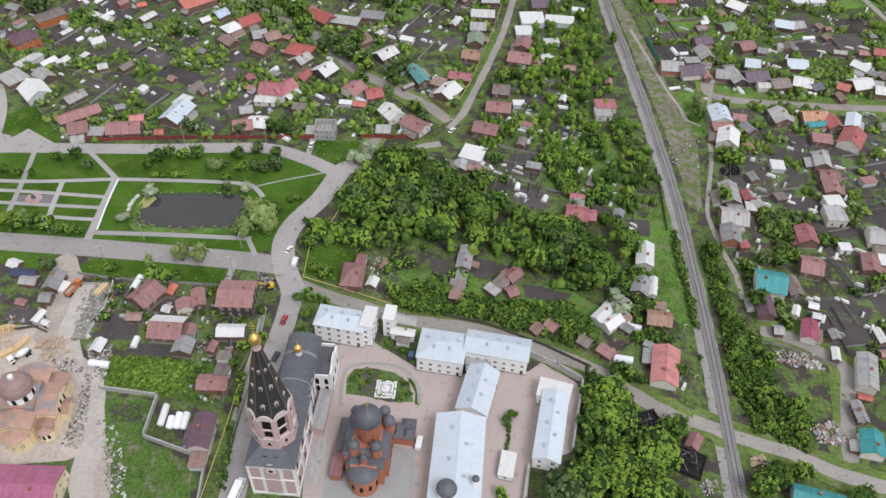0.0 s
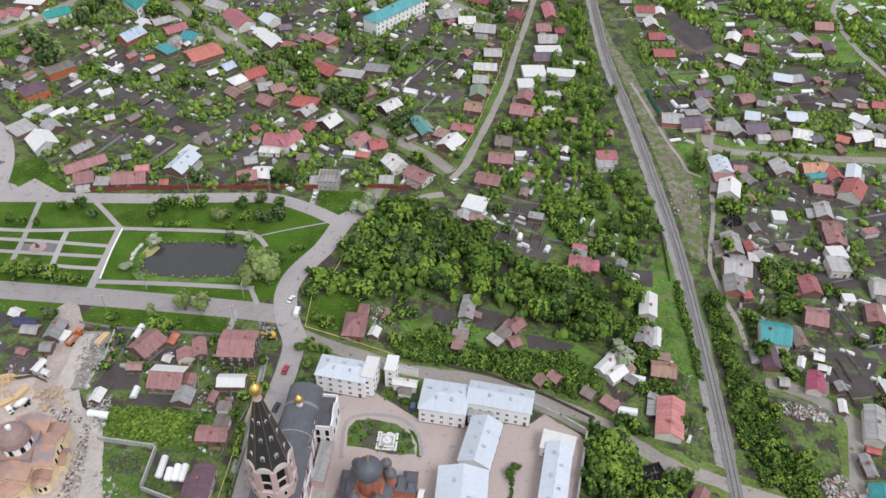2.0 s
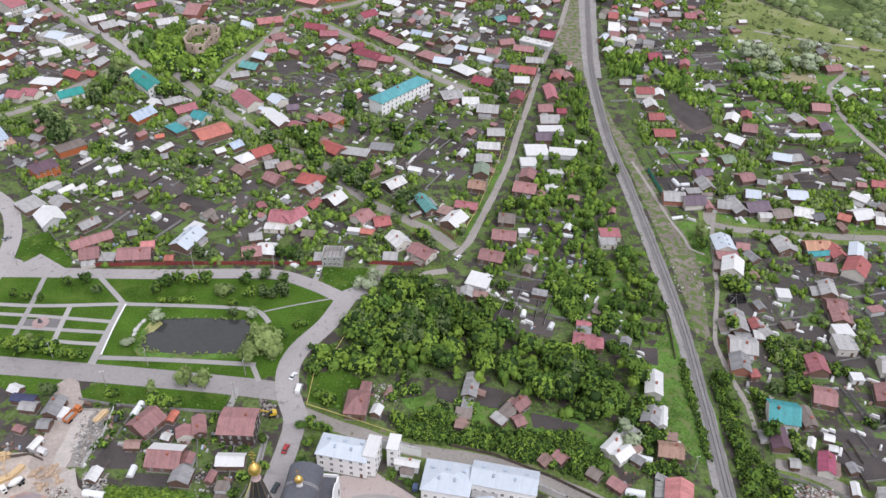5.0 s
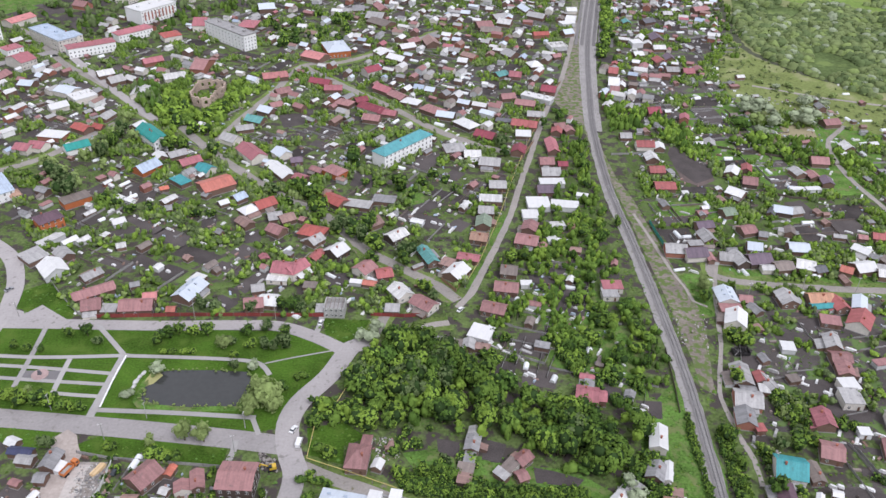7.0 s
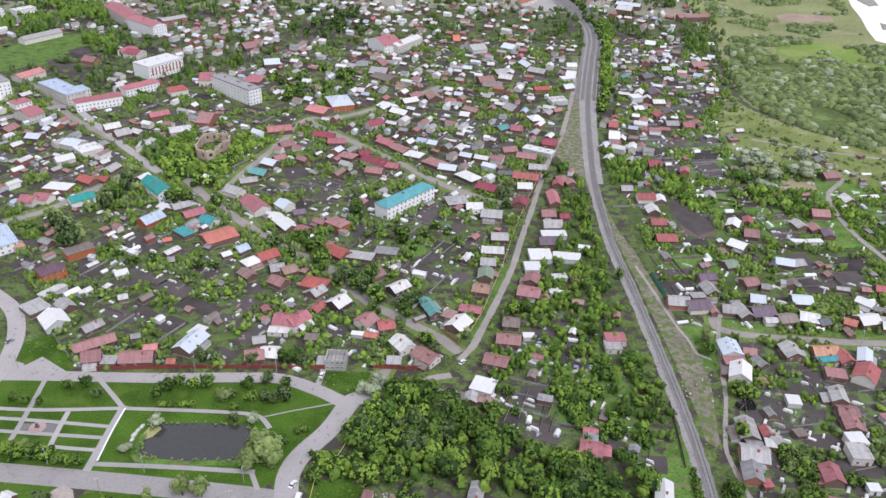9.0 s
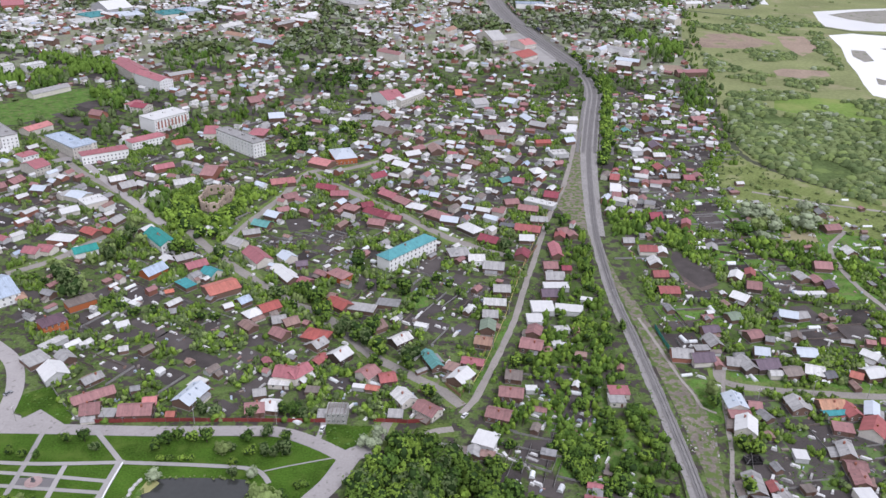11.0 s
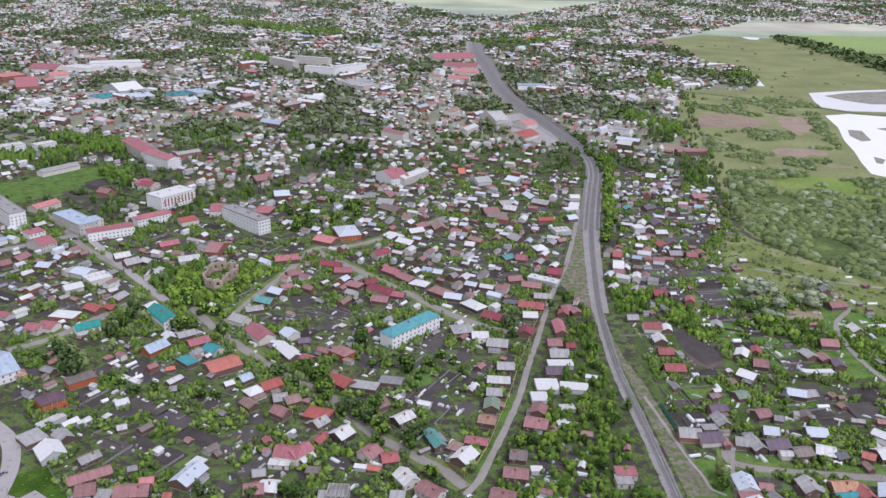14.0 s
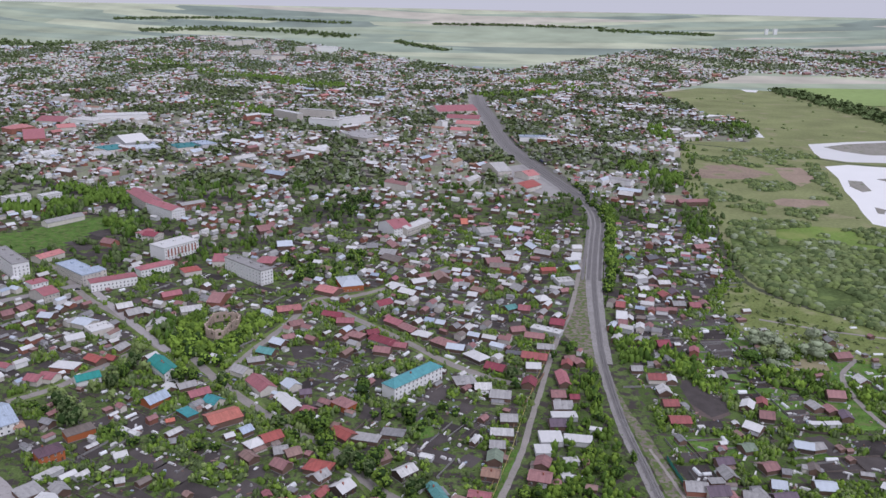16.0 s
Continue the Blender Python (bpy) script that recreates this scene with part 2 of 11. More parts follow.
def inside(poly, x=None, y=None):
    x, y = (GX, GY) if x is None else (np.asarray(x, float), np.asarray(y, float))
    r = np.zeros(np.shape(x), bool)
    for (ax, ay), (bx, by) in zip(poly, poly[1:] + poly[:1]):
        r ^= ((ay > y) != (by > y)) & (x < (bx - ax) * (y - ay) / (by - ay + 1e-12) + ax)
    return r


def cell(x, y):
    i, j = int((x - X0) / CELL), int((y - Y0) / CELL)
    return (i, j) if 0 <= i < 1000 and 0 <= j < 1400 else None


def take(x, y, r, v=1):
    c = cell(x, y)
    if c:
        k = max(0, int(round(r / CELL - 0.3)))
        TAKEN[max(0, c[0] - k):c[0] + k + 1, max(0, c[1] - k):c[1] + k + 1] |= v


def free(x, y, r=0.0, v=255):
    c = cell(x, y)
    if not c:
        return True
    k = max(0, int(round(r / CELL)))
    return not (TAKEN[max(0, c[0] - k):c[0] + k + 1, max(0, c[1] - k):c[1] + k + 1] & v).any()


LAID = [0]


def strip(name, pts, width, mat, z, label="", wobble=0.0, taken=True, width2=None, parent=None):
    """A ribbon of road, path or bank along a line."""
    if mat is M_DIRT and 3.6 < width < 7 and not parent:
        strip("grass_verge", pts, width + 6.5, M_VERGE, z - 0.035, "ragged grass verge of a dirt street", 1.4, False)
    LAID[0] += 1
    z += 0.003 * (LAID[0] % 50)
    line = smooth_line(pts)
    nrm = normals(line)
    g = Mesh()
    rnd = random.Random(len(pts) * 7 + int(pts[0][0]))
    k = len(line)
    ws = [(width + ((width2 or width) - width) * i / (k - 1)) / 2 for i in range(k)]
    a = [(*(p + n * (w + rnd.uniform(-wobble, wobble))), z + relief(math.hypot(*p))) for p, n, w in zip(line, nrm, ws)]
    b = [(*(p - n * (w + rnd.uniform(-wobble, wobble))), z + relief(math.hypot(*p))) for p, n, w in zip(line, nrm, ws)]
    g.v = a + b
    g.f = [(k + i, k + i + 1, i + 1, i) for i in range(k - 1)]
    g.m = [0] * (k - 1)
    if taken:
        for p, w in zip(line, ws):
            take(p[0], p[1], w)
    ob = g.obj(name, mat, parent)
    if not parent:
        tagged(ob, label, kind="structure")
    return ob


def sheet(name, pts, mat, z, label="", kind="structure", taken=0):
    g = Mesh()
    g.face([(x, y, z) for x, y in pts])
    ob = g.obj(name, mat)
    me = ob.data
    bm = bmesh.new()
    bm.from_mesh(me)
    bmesh.ops.triangulate(bm, faces=bm.faces[:])
    bmesh.ops.recalc_face_normals(bm, faces=bm.faces[:])
    if bm.faces[:] and bm.faces[:][0].normal.z < 0:
        bmesh.ops.reverse_faces(bm, faces=bm.faces[:])
    bm.to_mesh(me)
    bm.free()
    if taken:
        TAKEN[inside(pts)] |= taken
    return tagged(ob, label, kind=kind)


# ---- ground ----
def ground():
    radii = [0, 60, 140, 300, 600, 1000, 1500, 2000, 2400, 2600] + list(range(2700, 4951, 75))
    n, g = 160, Mesh()
    g.v.append((0, 0, 0))
    for r in radii[1:]:
        for i in range(n):
            a = 2 * math.pi * i / n
            lump = 1 + 0.05 * noise.noise((math.cos(a) * 3, math.sin(a) * 3, r / 700))
            g.v.append((r * math.sin(a), r * math.cos(a), relief(r) * (lump if r < 4900 else 1)))
    for i in range(n):
        g.f.append((0, 1 + (i + 1) % n, 1 + i))
    for j in range(len(radii) - 2):
        for i in range(n):
            a, b = 1 + j * n + i, 1 + j * n + (i + 1) % n
            g.f.append((a, b, b + n, a + n))
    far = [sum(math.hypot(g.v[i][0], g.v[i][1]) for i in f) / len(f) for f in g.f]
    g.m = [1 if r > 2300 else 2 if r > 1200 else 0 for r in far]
    # Ground ring from 1200 m: colour paled in place of haze.
    dry = paint("hazed_town_ground", (0.235, 0.25, 0.165), 0.95, 0.5, 0.3, 0.02, 0.0, dirt=(0.21, 0.19, 0.165), dirt_at=0.5, dirt_scale=0.04, dirt_soft=0.1)
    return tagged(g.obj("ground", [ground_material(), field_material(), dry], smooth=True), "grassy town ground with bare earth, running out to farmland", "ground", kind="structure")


ground()

# ---- flood meadow, river, ponds ----
MEADOW = [(487.6, 2323.7), (512.0, 2068.3), (506.3, 1858.0), (569.7, 1780.1), (521.9, 1558.5), (484.9, 1481.7), (373.4, 1475.4), (339.2, 1377.3), (296.7, 1182.2), (272.2, 1049.2), (262.4, 878.5), (240.1, 737.3), (220.4, 628.7), (232.0, 560.1), (253.1, 513.7), (267.7, 481.4), (311.9, 485.2), (538.3, 717.1), (1460.7, 2084.3), (1572.2, 2791.7), (1101.5, 3008.7)]
sheet("meadow", MEADOW, M_MEADOW, 0.03, "flat green and straw-coloured flood meadow", taken=2)
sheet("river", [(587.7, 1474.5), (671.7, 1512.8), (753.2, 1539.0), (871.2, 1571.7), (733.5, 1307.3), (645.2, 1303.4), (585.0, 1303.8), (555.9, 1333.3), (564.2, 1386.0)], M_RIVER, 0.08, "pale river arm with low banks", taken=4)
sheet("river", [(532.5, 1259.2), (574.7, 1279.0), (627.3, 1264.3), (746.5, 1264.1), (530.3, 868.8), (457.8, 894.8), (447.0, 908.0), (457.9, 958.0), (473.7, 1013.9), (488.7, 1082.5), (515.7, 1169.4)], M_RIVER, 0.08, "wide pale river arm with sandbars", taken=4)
M_SILT = paint("grey_silt", (0.27, 0.255, 0.22), 0.95, 0.3, 0.3, 0.03, dirt=(0.17, 0.19, 0.11), dirt_at=0.55)
for bar in ([(604.0, 1447.8), (660.8, 1486.5), (743.9, 1518.6), (824.2, 1538.2), (746.2, 1382.9), (652.5, 1373.5), (619.6, 1405.5)], [(523.3, 1155.1), (540.6, 1150.0), (526.3, 1087.5), (509.9, 1078.6), (508.7, 1112.8)], [(486.9, 992.2), (495.1, 979.1), (481.8, 955.6), (476.0, 960.2)], [(569.4, 1169.2), (601.2, 1181.4), (602.9, 1143.7), (579.3, 1147.9)]):
    sheet("sandbar", bar, M_SILT, 0.16, "low grey silt bar in the river")
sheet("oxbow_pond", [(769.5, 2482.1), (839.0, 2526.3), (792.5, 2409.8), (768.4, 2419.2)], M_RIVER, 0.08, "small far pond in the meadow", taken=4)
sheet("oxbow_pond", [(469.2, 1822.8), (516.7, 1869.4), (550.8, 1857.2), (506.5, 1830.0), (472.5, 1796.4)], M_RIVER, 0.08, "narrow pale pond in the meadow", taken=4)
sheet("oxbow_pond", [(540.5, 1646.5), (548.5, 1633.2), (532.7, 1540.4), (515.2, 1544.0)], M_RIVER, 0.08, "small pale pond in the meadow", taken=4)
strip("embankment", [(347.7, 1458.9), (430.9, 1414.1), (494.4, 1364.5), (546.3, 1326.9), (580.8, 1293.8), (631.7, 1273.9), (754.4, 1278.5)], 8, paint("dark_bank", (0.10, 0.12, 0.065), 0.95, 0.4, 0.3, 0.05), 0.12, "overgrown dark bank across the meadow", 1.0)
strip("field_path", [(274.2, 1060.6), (270.8, 1027.6), (267.5, 987.6), (262.5, 950.1)], 2.5, M_PATH, 0.1, "pale path at the meadow's edge")

# ---- railway ----
RAIL = [(92.5, 107.7), (93.9, 125.9), (95.4, 150.4), (96.9, 181.1), (98.0, 217.0), (98.5, 259.7), (96.4, 309.0), (92.6, 369.1), (88.3, 427.5)] + [(88.6, 504.2), (93.4, 571.0)] + [(104.0, 676.7), (121.4, 794.6)] + [(134.4, 880.7), (133.5, 963.6), (104.2, 1103.2), (72.5, 1239.9), (42.2, 1413.5), (19.8, 1681.6)] + [(-5.7, 1954.5), (-13.1, 2166.3)]
strip("track_verge", [(x - 1.2, y) for x, y in RAIL[:10]], 7.0, M_BALLAST, 0.10, "grey gravel shoulder of the railway", 0.35)
strip("track_verge", RAIL[9:], 11, M_BALLAST, 0.10, "wide gravel shoulder of the railway", 0.3, width2=46)
strip("track_bed", RAIL, 4.2, paint("grey_ballast", (0.215, 0.203, 0.197), 0.95, 0.2), 0.30, "raised ballast bed of the railway", 0.2)

def offset_line(line, o):
    return line + normals(line) * o


def rails_on(line, z, name="rail", label="long worn steel rail on sleepers"):
    for o in (-0.76, 0.76):
        g = Mesh()
        a = offset_line(line, o)
        k = len(g.v)
        n = normals(a)
        for p, q in zip(a, n):
            for w, h in ((0.09, 0), (0.06, 0.18), (-0.06, 0.18), (-0.09, 0)):
                g.v.append((p[0] + q[0] * w, p[1] + q[1] * w, z + h))
        for i in range(len(a) - 1):
            for j in range(3):
                g.f.append((k + 4 * i + j, k + 4 * i + j + 1, k + 4 * i + j + 5, k + 4 * i + j + 4))
                g.m.append(0)
        tagged(g.obj(name, M_STEEL), label, "rail", "railway tracks")


rail_line = smooth_line(RAIL, 5.0)
rails_on(rail_line, 0.5)
g = Mesh()
fine_line = smooth_line(RAIL[:9], 0.7)
for p, q in zip(fine_line, normals(fine_line)):
    g.box(p[0], p[1], 0.34, 2.6, 0.26, 0.16, 0, math.degrees(math.atan2(q[1], q[0])))
tagged(g.obj("sleepers", M_SLEEPER), "concrete sleepers of the railway", "sleepers", kind="stuff")
yard_line = smooth_line(RAIL[11:], 8.0)
for o in (-20, -15, -10, -5, 5, 10):
    a = offset_line(yard_line, o)
    strip("siding_bed", [tuple(p) for p in a[::8]], 2.8, MAT["grey_ballast"], 0.32, "dark oily ballast of a siding", taken=False)
    rails_on(a, 0.5, "rail", "dull steel rail of a station siding")

# ---- roads, lanes and paths ----
PARK_N = [(-212.0, 277.6), (-182.6, 279.1), (-135.4, 280.7), (-98.3, 283.4), (-78.2, 283.7), (-60.8, 277.0), (-48.8, 269.9)]
MAIN = [(-210.7, 223.3), (-174.2, 221.2), (-140.2, 219.3), (-106.4, 217.1), (-79.6, 215.0), (-61.7, 213.0)]
strip("road", MAIN, 9.5, M_ASPHALT, 0.08, "worn grey asphalt street beside the park")
strip("road", [(-54.8, 198.9), (-60.4, 211.6), (-63.1, 224.6), (-60.5, 236.7), (-51.5, 252.6), (-44.5, 271.3), (-35.7, 275.6)], 9.0, M_ASPHALT, 0.10, "grey asphalt street curving past the pond")
strip("road", PARK_N, 7.0, M_ASPHALT, 0.09, "grey asphalt lane along the park's far edge")
strip("road", [(-60.4, 211.6), (-56.0, 198.8), (-56.2, 186.5), (-58.1, 171.2), (-60.1, 153.4), (-60.9, 132.1), (-61.7, 113.1)], 8.0, M_ASPHALT, 0.09, "grey asphalt street below the bell tower")
strip("lane", [(-56.1, 204.5), (-46.9, 200.0), (-29.4, 193.6), (-16.5, 189.0), (-4.1, 186.8), (14.4, 184.2), (30.5, 178.9), (51.7, 169.4), (67.7, 157.6), (79.6, 149.4), (87.4, 145.8)], 5.5, M_DIRT, 0.07, "narrow pale lane behind the monastery", 0.3)
strip("lane", [(84.2, 148.9), (90.6, 146.4), (97.0, 143.4), (113.9, 137.8), (126.4, 131.3), (145.6, 125.4)], 5.0, M_DIRT, 0.12, "dusty lane over the level crossing", 0.3)
strip("lane", [(116.6, 188.4), (126.9, 184.9), (135.6, 179.6), (142.7, 171.8), (138.1, 156.5), (134.2, 143.3), (131.7, 130.1)], 5.0, M_DIRT, 0.07, "dusty village lane", 0.3)
strip("lane", [(130.0, 350.5), (128.0, 338.1), (140.2, 332.6), (167.2, 330.3), (194.5, 329.5), (227.4, 329.4)], 5.0, M_DIRT, 0.07, "dusty village street with grass verges", 0.3)
sheet("bare_earth", [(90.6, 531.3), (90.5, 479.3), (94.3, 438.2), (100.4, 411.6), (103.5, 387.0), (107.1, 361.7), (109.7, 341.1), (113.4, 325.7), (114.6, 310.7), (114.6, 295.6), (112.5, 279.4), (109.3, 260.5), (108.4, 249.9), (102.9, 254.8), (103.4, 271.2), (102.2, 290.8), (101.0, 312.1), (99.0, 335.4), (96.9, 361.1), (94.2, 395.5), (90.4, 434.4), (88.3, 479.2)], M_WEEDY, 0.058, "bare trodden earth with weeds beside the railway", taken=1)
sheet("bare_earth", [(78.2, 610.5), (69.5, 585.6), (64.2, 557.2), (74.5, 527.4), (82.4, 509.1), (83.4, 482.6), (90.1, 500.6), (87.7, 538.5), (93.8, 605.8), (105.8, 719.9), (109.2, 810.6), (103.5, 809.9), (91.2, 687.1)], M_WEEDY, 0.057, "bare trodden earth with weeds beside the railway", taken=1)
strip("lane", [(98.0, 395.7), (103.2, 367.0), (106.4, 348.5), (109.1, 335.1), (111.7, 325.6), (113.4, 315.1), (119.2, 311.0)], 1.6, M_DIRT, 0.07, "narrow rutted track over bare earth", 0.25)
strip("lane", [(132.1, 347.5), (125.4, 322.7), (121.6, 300.2), (117.6, 279.6), (112.3, 260.6), (109.9, 248.3), (110.9, 236.8), (112.3, 224.4), (114.0, 215.6), (113.7, 203.0)], 2.0, M_DIRT, 0.07, "rutted track along the railway", 0.25)
STREET = [(1.0, 302.5), (6.8, 313.3), (11.4, 327.7), (20.3, 357.5), (28.6, 388.8), (34.0, 416.2), (38.4, 439.1), (43.5, 462.4), (50.0, 494.6), (59.6, 538.3), (70.7, 579.6)] + [(79.5, 620.2), (100.8, 738.8)]
strip("road", STREET, 3.5, M_DIRT, 0.07, "pale dirt street between garden fences", 0.3)
strip("lane", [(1.0, 308.3), (-8.6, 318.9), (-25.7, 332.0), (-40.5, 343.3), (-49.7, 351.4)] + [(-76.1, 383.9), (-97.3, 397.9), (-121.0, 419.3), (-151.9, 449.5), (-171.9, 471.5), (-188.5, 491.1), (-207.5, 498.4), (-221.0, 510.8)] + [(-231.2, 524.2), (-266.9, 558.4), (-310.8, 595.9), (-359.4, 652.3), (-392.0, 679.3)], 6.0, M_DIRT, 0.07, "dirt street with grass verges", 0.4)
strip("lane", [(-158.3, 460.5), (-152.2, 494.0), (-144.4, 526.4), (-137.9, 551.5)] + [(-126.4, 607.1), (-100.8, 615.9), (-67.6, 645.7), (-23.0, 701.6)], 5.5, M_DIRT, 0.07, "dirt street with grass verges", 0.4)
strip("lane", [(-126.4, 607.1), (-94.7, 574.0), (-48.2, 530.0), (-14.8, 495.1), (18.8, 472.1), (40.3, 465.6)], 6.0, M_DIRT, 0.08, "dirt street with grass verges", 0.4)
strip("lane", [(-207.5, 498.4), (-240.2, 533.0), (-266.5, 561.4)] + [(-331.9, 633.6)], 6.0, M_ASPHALT, 0.09, "town street")
strip("road", [(-377.9, 571.3), (-342.2, 605.7), (-326.1, 620.5), (-286.1, 624.3)], 9.0, M_ASPHALT, 0.10, "town street beside the school")
strip("road", [(-205.0, 254.0), (-203.8, 277.1), (-205.8, 293.8), (-211.6, 311.5), (-223.4, 330.2), (-245.1, 347.1)], 8.0, M_ASPHALT, 0.10, "grey asphalt street by the square")
strip("lane", [(-273.1, 418.8), (-254.8, 438.1), (-243.7, 462.0), (-229.6, 492.2)], 6.0, M_DIRT, 0.08, "town street")
strip("lane", [(-37.0, 276.3), (-34.1, 285.5), (-31.6, 295.9)], 5.0, M_DIRT, 0.07, "dirt track up to the houses", 0.3)
strip("lane", [(-2.6, 291.2), (-12.7, 287.8), (-16.3, 283.6), (-12.2, 277.5)], 4.0, M_DIRT, 0.07, "dirt track into the wood", 0.3)
strip("lane", [(-148.2, 213.7), (-141.4, 206.6), (-138.7, 189.8), (-139.1, 176.6), (-131.6, 169.5), (-121.8, 157.9), (-115.5, 144.7), (-108.1, 130.4), (-101.2, 111.7)], 8.5, paint("building_site_earth", (0.37, 0.32, 0.285), 0.95, 0.25, 0.8, 0.1), 0.07, "rutted building-site track of pale sand", 1.0)
strip("lane", [(-130.5, 172.0), (-125.3, 164.8), (-119.2, 159.9), (-114.8, 150.7), (-110.7, 140.2), (-108.9, 130.4), (-108.4, 120.7), (-104.5, 111.6)], 7, paint("pale_dust", (0.45, 0.41, 0.375), 0.95, 0.2, 0.9, 0.15), 0.11, "pale dusty track curving past the church", 0.8)
strip("lane", [(-133.3, 199.7), (-133.0, 191.4), (-133.1, 180.7), (-132.9, 174.4)], 5.5, MAT["pale_dust"], 0.11, "pale dusty track across the building ground", 0.5)
strip("lane", [(264.5, 526.8), (243.5, 499.1), (237.8, 466.9), (239.4, 438.0), (243.9, 415.0), (250.6, 371.0)], 3.5, M_DIRT, 0.07, "field track", 0.3)

# ---- houses ----
def window_mesh(w, h):
    g = Mesh()
    g.box(0, -0.02, 0, w, 0.10, h, 1)
    for k in (-1, 1):
        g.box(k * w / 4, -0.06, 0.1, w / 2 - 0.16, 0.06, h - 0.2, 0)
    return g.data("window", [M_GLASS, M_FRAME])


def sash_meshes(w, h):
    """A window in two: the frame, and one glass leaf of the pair."""
    g, p = Mesh(), Mesh()
    g.box(0, -0.02, 0, w, 0.10, h)
    p.box(0, -0.06, 0.1, w / 2 - 0.16, 0.06, h - 0.2)
    return g.data("window", [M_FRAME]), p.data("pane", [M_GLASS])


WINDOW = window_mesh(1.1, 1.4)
SASH, PANE = sash_meshes(1.1, 1.4)
g = Mesh()
g.box(0, 0, 0, 0.7, 0.7, 1.7)
g.box(0, 0, 1.7, 0.85, 0.85, 0.2)
CHIMNEY = g.data("chimney", [M_BRICK])
g = Mesh()
g.box(0, 0, -0.3, 1.0, 0.5, 0.8, 0)
g.box(0, 0, 0.5, 1.3, 0.75, 0.12, 1)
VENT = g.data("roof_vent", [paint("vent_sheet", (0.36, 0.38, 0.42), 0.5), MAT["roof_bluegrey"]])
g = Mesh()
g.box(0, -0.03, 0, 1.0, 0.10, 2.0)
DOOR = g.data("door", [paint("brown_door", (0.13, 0.07, 0.045), 0.7)])
WORDS = {"redbrown": "weathered red-brown", "brown": "brown", "red": "red", "red2": "dark red", "orangered": "bright red", "orange": "orange", "orange2": "pale orange", "rosered": "rose-red", "pinkred": "faded pink-red", "crimson": "crimson", "rosebrown": "faded rose-brown", "magenta": "magenta", "plum": "plum-coloured", "purple": "dark purple", "purple2": "grey-purple", "navy": "dark blue", "teal": "teal", "teal2": "pale teal", "tealg": "teal-green", "mgreen": "dull green", "bluegrey": "pale blue", "bwhite": "bluish white", "white": "white", "lwhite": "off-white", "lgrey": "light grey", "grey": "weathered grey", "dgrey": "dark grey", "greybrown": "grey-brown", "tan": "tan", "tealb": "blue-green"}
WALLWORDS = {"wood": "dark timber", "plaster": "pale plastered", "metalw": "grey sheet-metal", "logs": "dark log", "brick": "orange brick", "brickr": "red brick", "whitewash": "whitewashed", "cream": "cream rendered"}


def roof_mesh(w, d, h, form, over=0.45, pitch=0.55):
    """Roof slabs with thickness, and the ridge along the longer measure w; the mesh's two slopes take two materials."""
    g = Mesh()
    W, D, t = w / 2 + over, d / 2 + over, 0.16
    e = h - over * pitch * 0.8
    r = h + d / 2 * pitch
    if form == "flat":
        g.box(0, 0, h, w + 0.5, d + 0.5, 0.3)
        if w * d > 150:
            for k in (-1, 1):
                g.box(0, k * d / 2, h + 0.3, w + 0.5, 0.5, 0.5)
                g.box(k * w / 2, 0, h + 0.3, 0.5, d - 0.5, 0.5)
            for k in (-0.3, 0.05, 0.33):
                g.box(k * w, 0.12 * d, h + 0.3, 2.2, 2.2, 1.4)
        return g, h
    cut = min(D * 0.95, W * 0.9) if form == "hip" else 0.0
    lo = [(-W, -D, e), (W, -D, e), (W, D, e), (-W, D, e)]
    a, b = (-W + cut, 0, r), (W - cut, 0, r)
    up = lambda p: (p[0], p[1], p[2] + t)
    for pts, mi in (((lo[0], lo[1], b, a), 0), ((lo[2], lo[3], a, b), 1)):
        g.face([up(p) for p in pts], mi)
        g.face(list(pts)[::-1], mi)
    if form == "hip":
        g.face([up(lo[1]), up(lo[2]), up(b)])
        g.face([up(lo[3]), up(lo[0]), up(a)], 1)
    rim = [lo[0], lo[1], lo[2], lo[3]] if form == "hip" else None
    if rim:
        for p, q in zip(rim, rim[1:] + rim[:1]):
            g.face([p, q, up(q), up(p)])
    else:
        for p, q, mi in ((lo[0], lo[1], 0), (lo[1], b, 0), (b, lo[2], 1), (lo[2], lo[3], 1), (lo[3], a, 1), (a, lo[0], 0)):
            g.face([p, q, up(q), up(p)], mi)
        g.box(0, 0, r + t - 0.1, 2 * W, 0.35, 0.16)
    return g, r


HOUSES = []


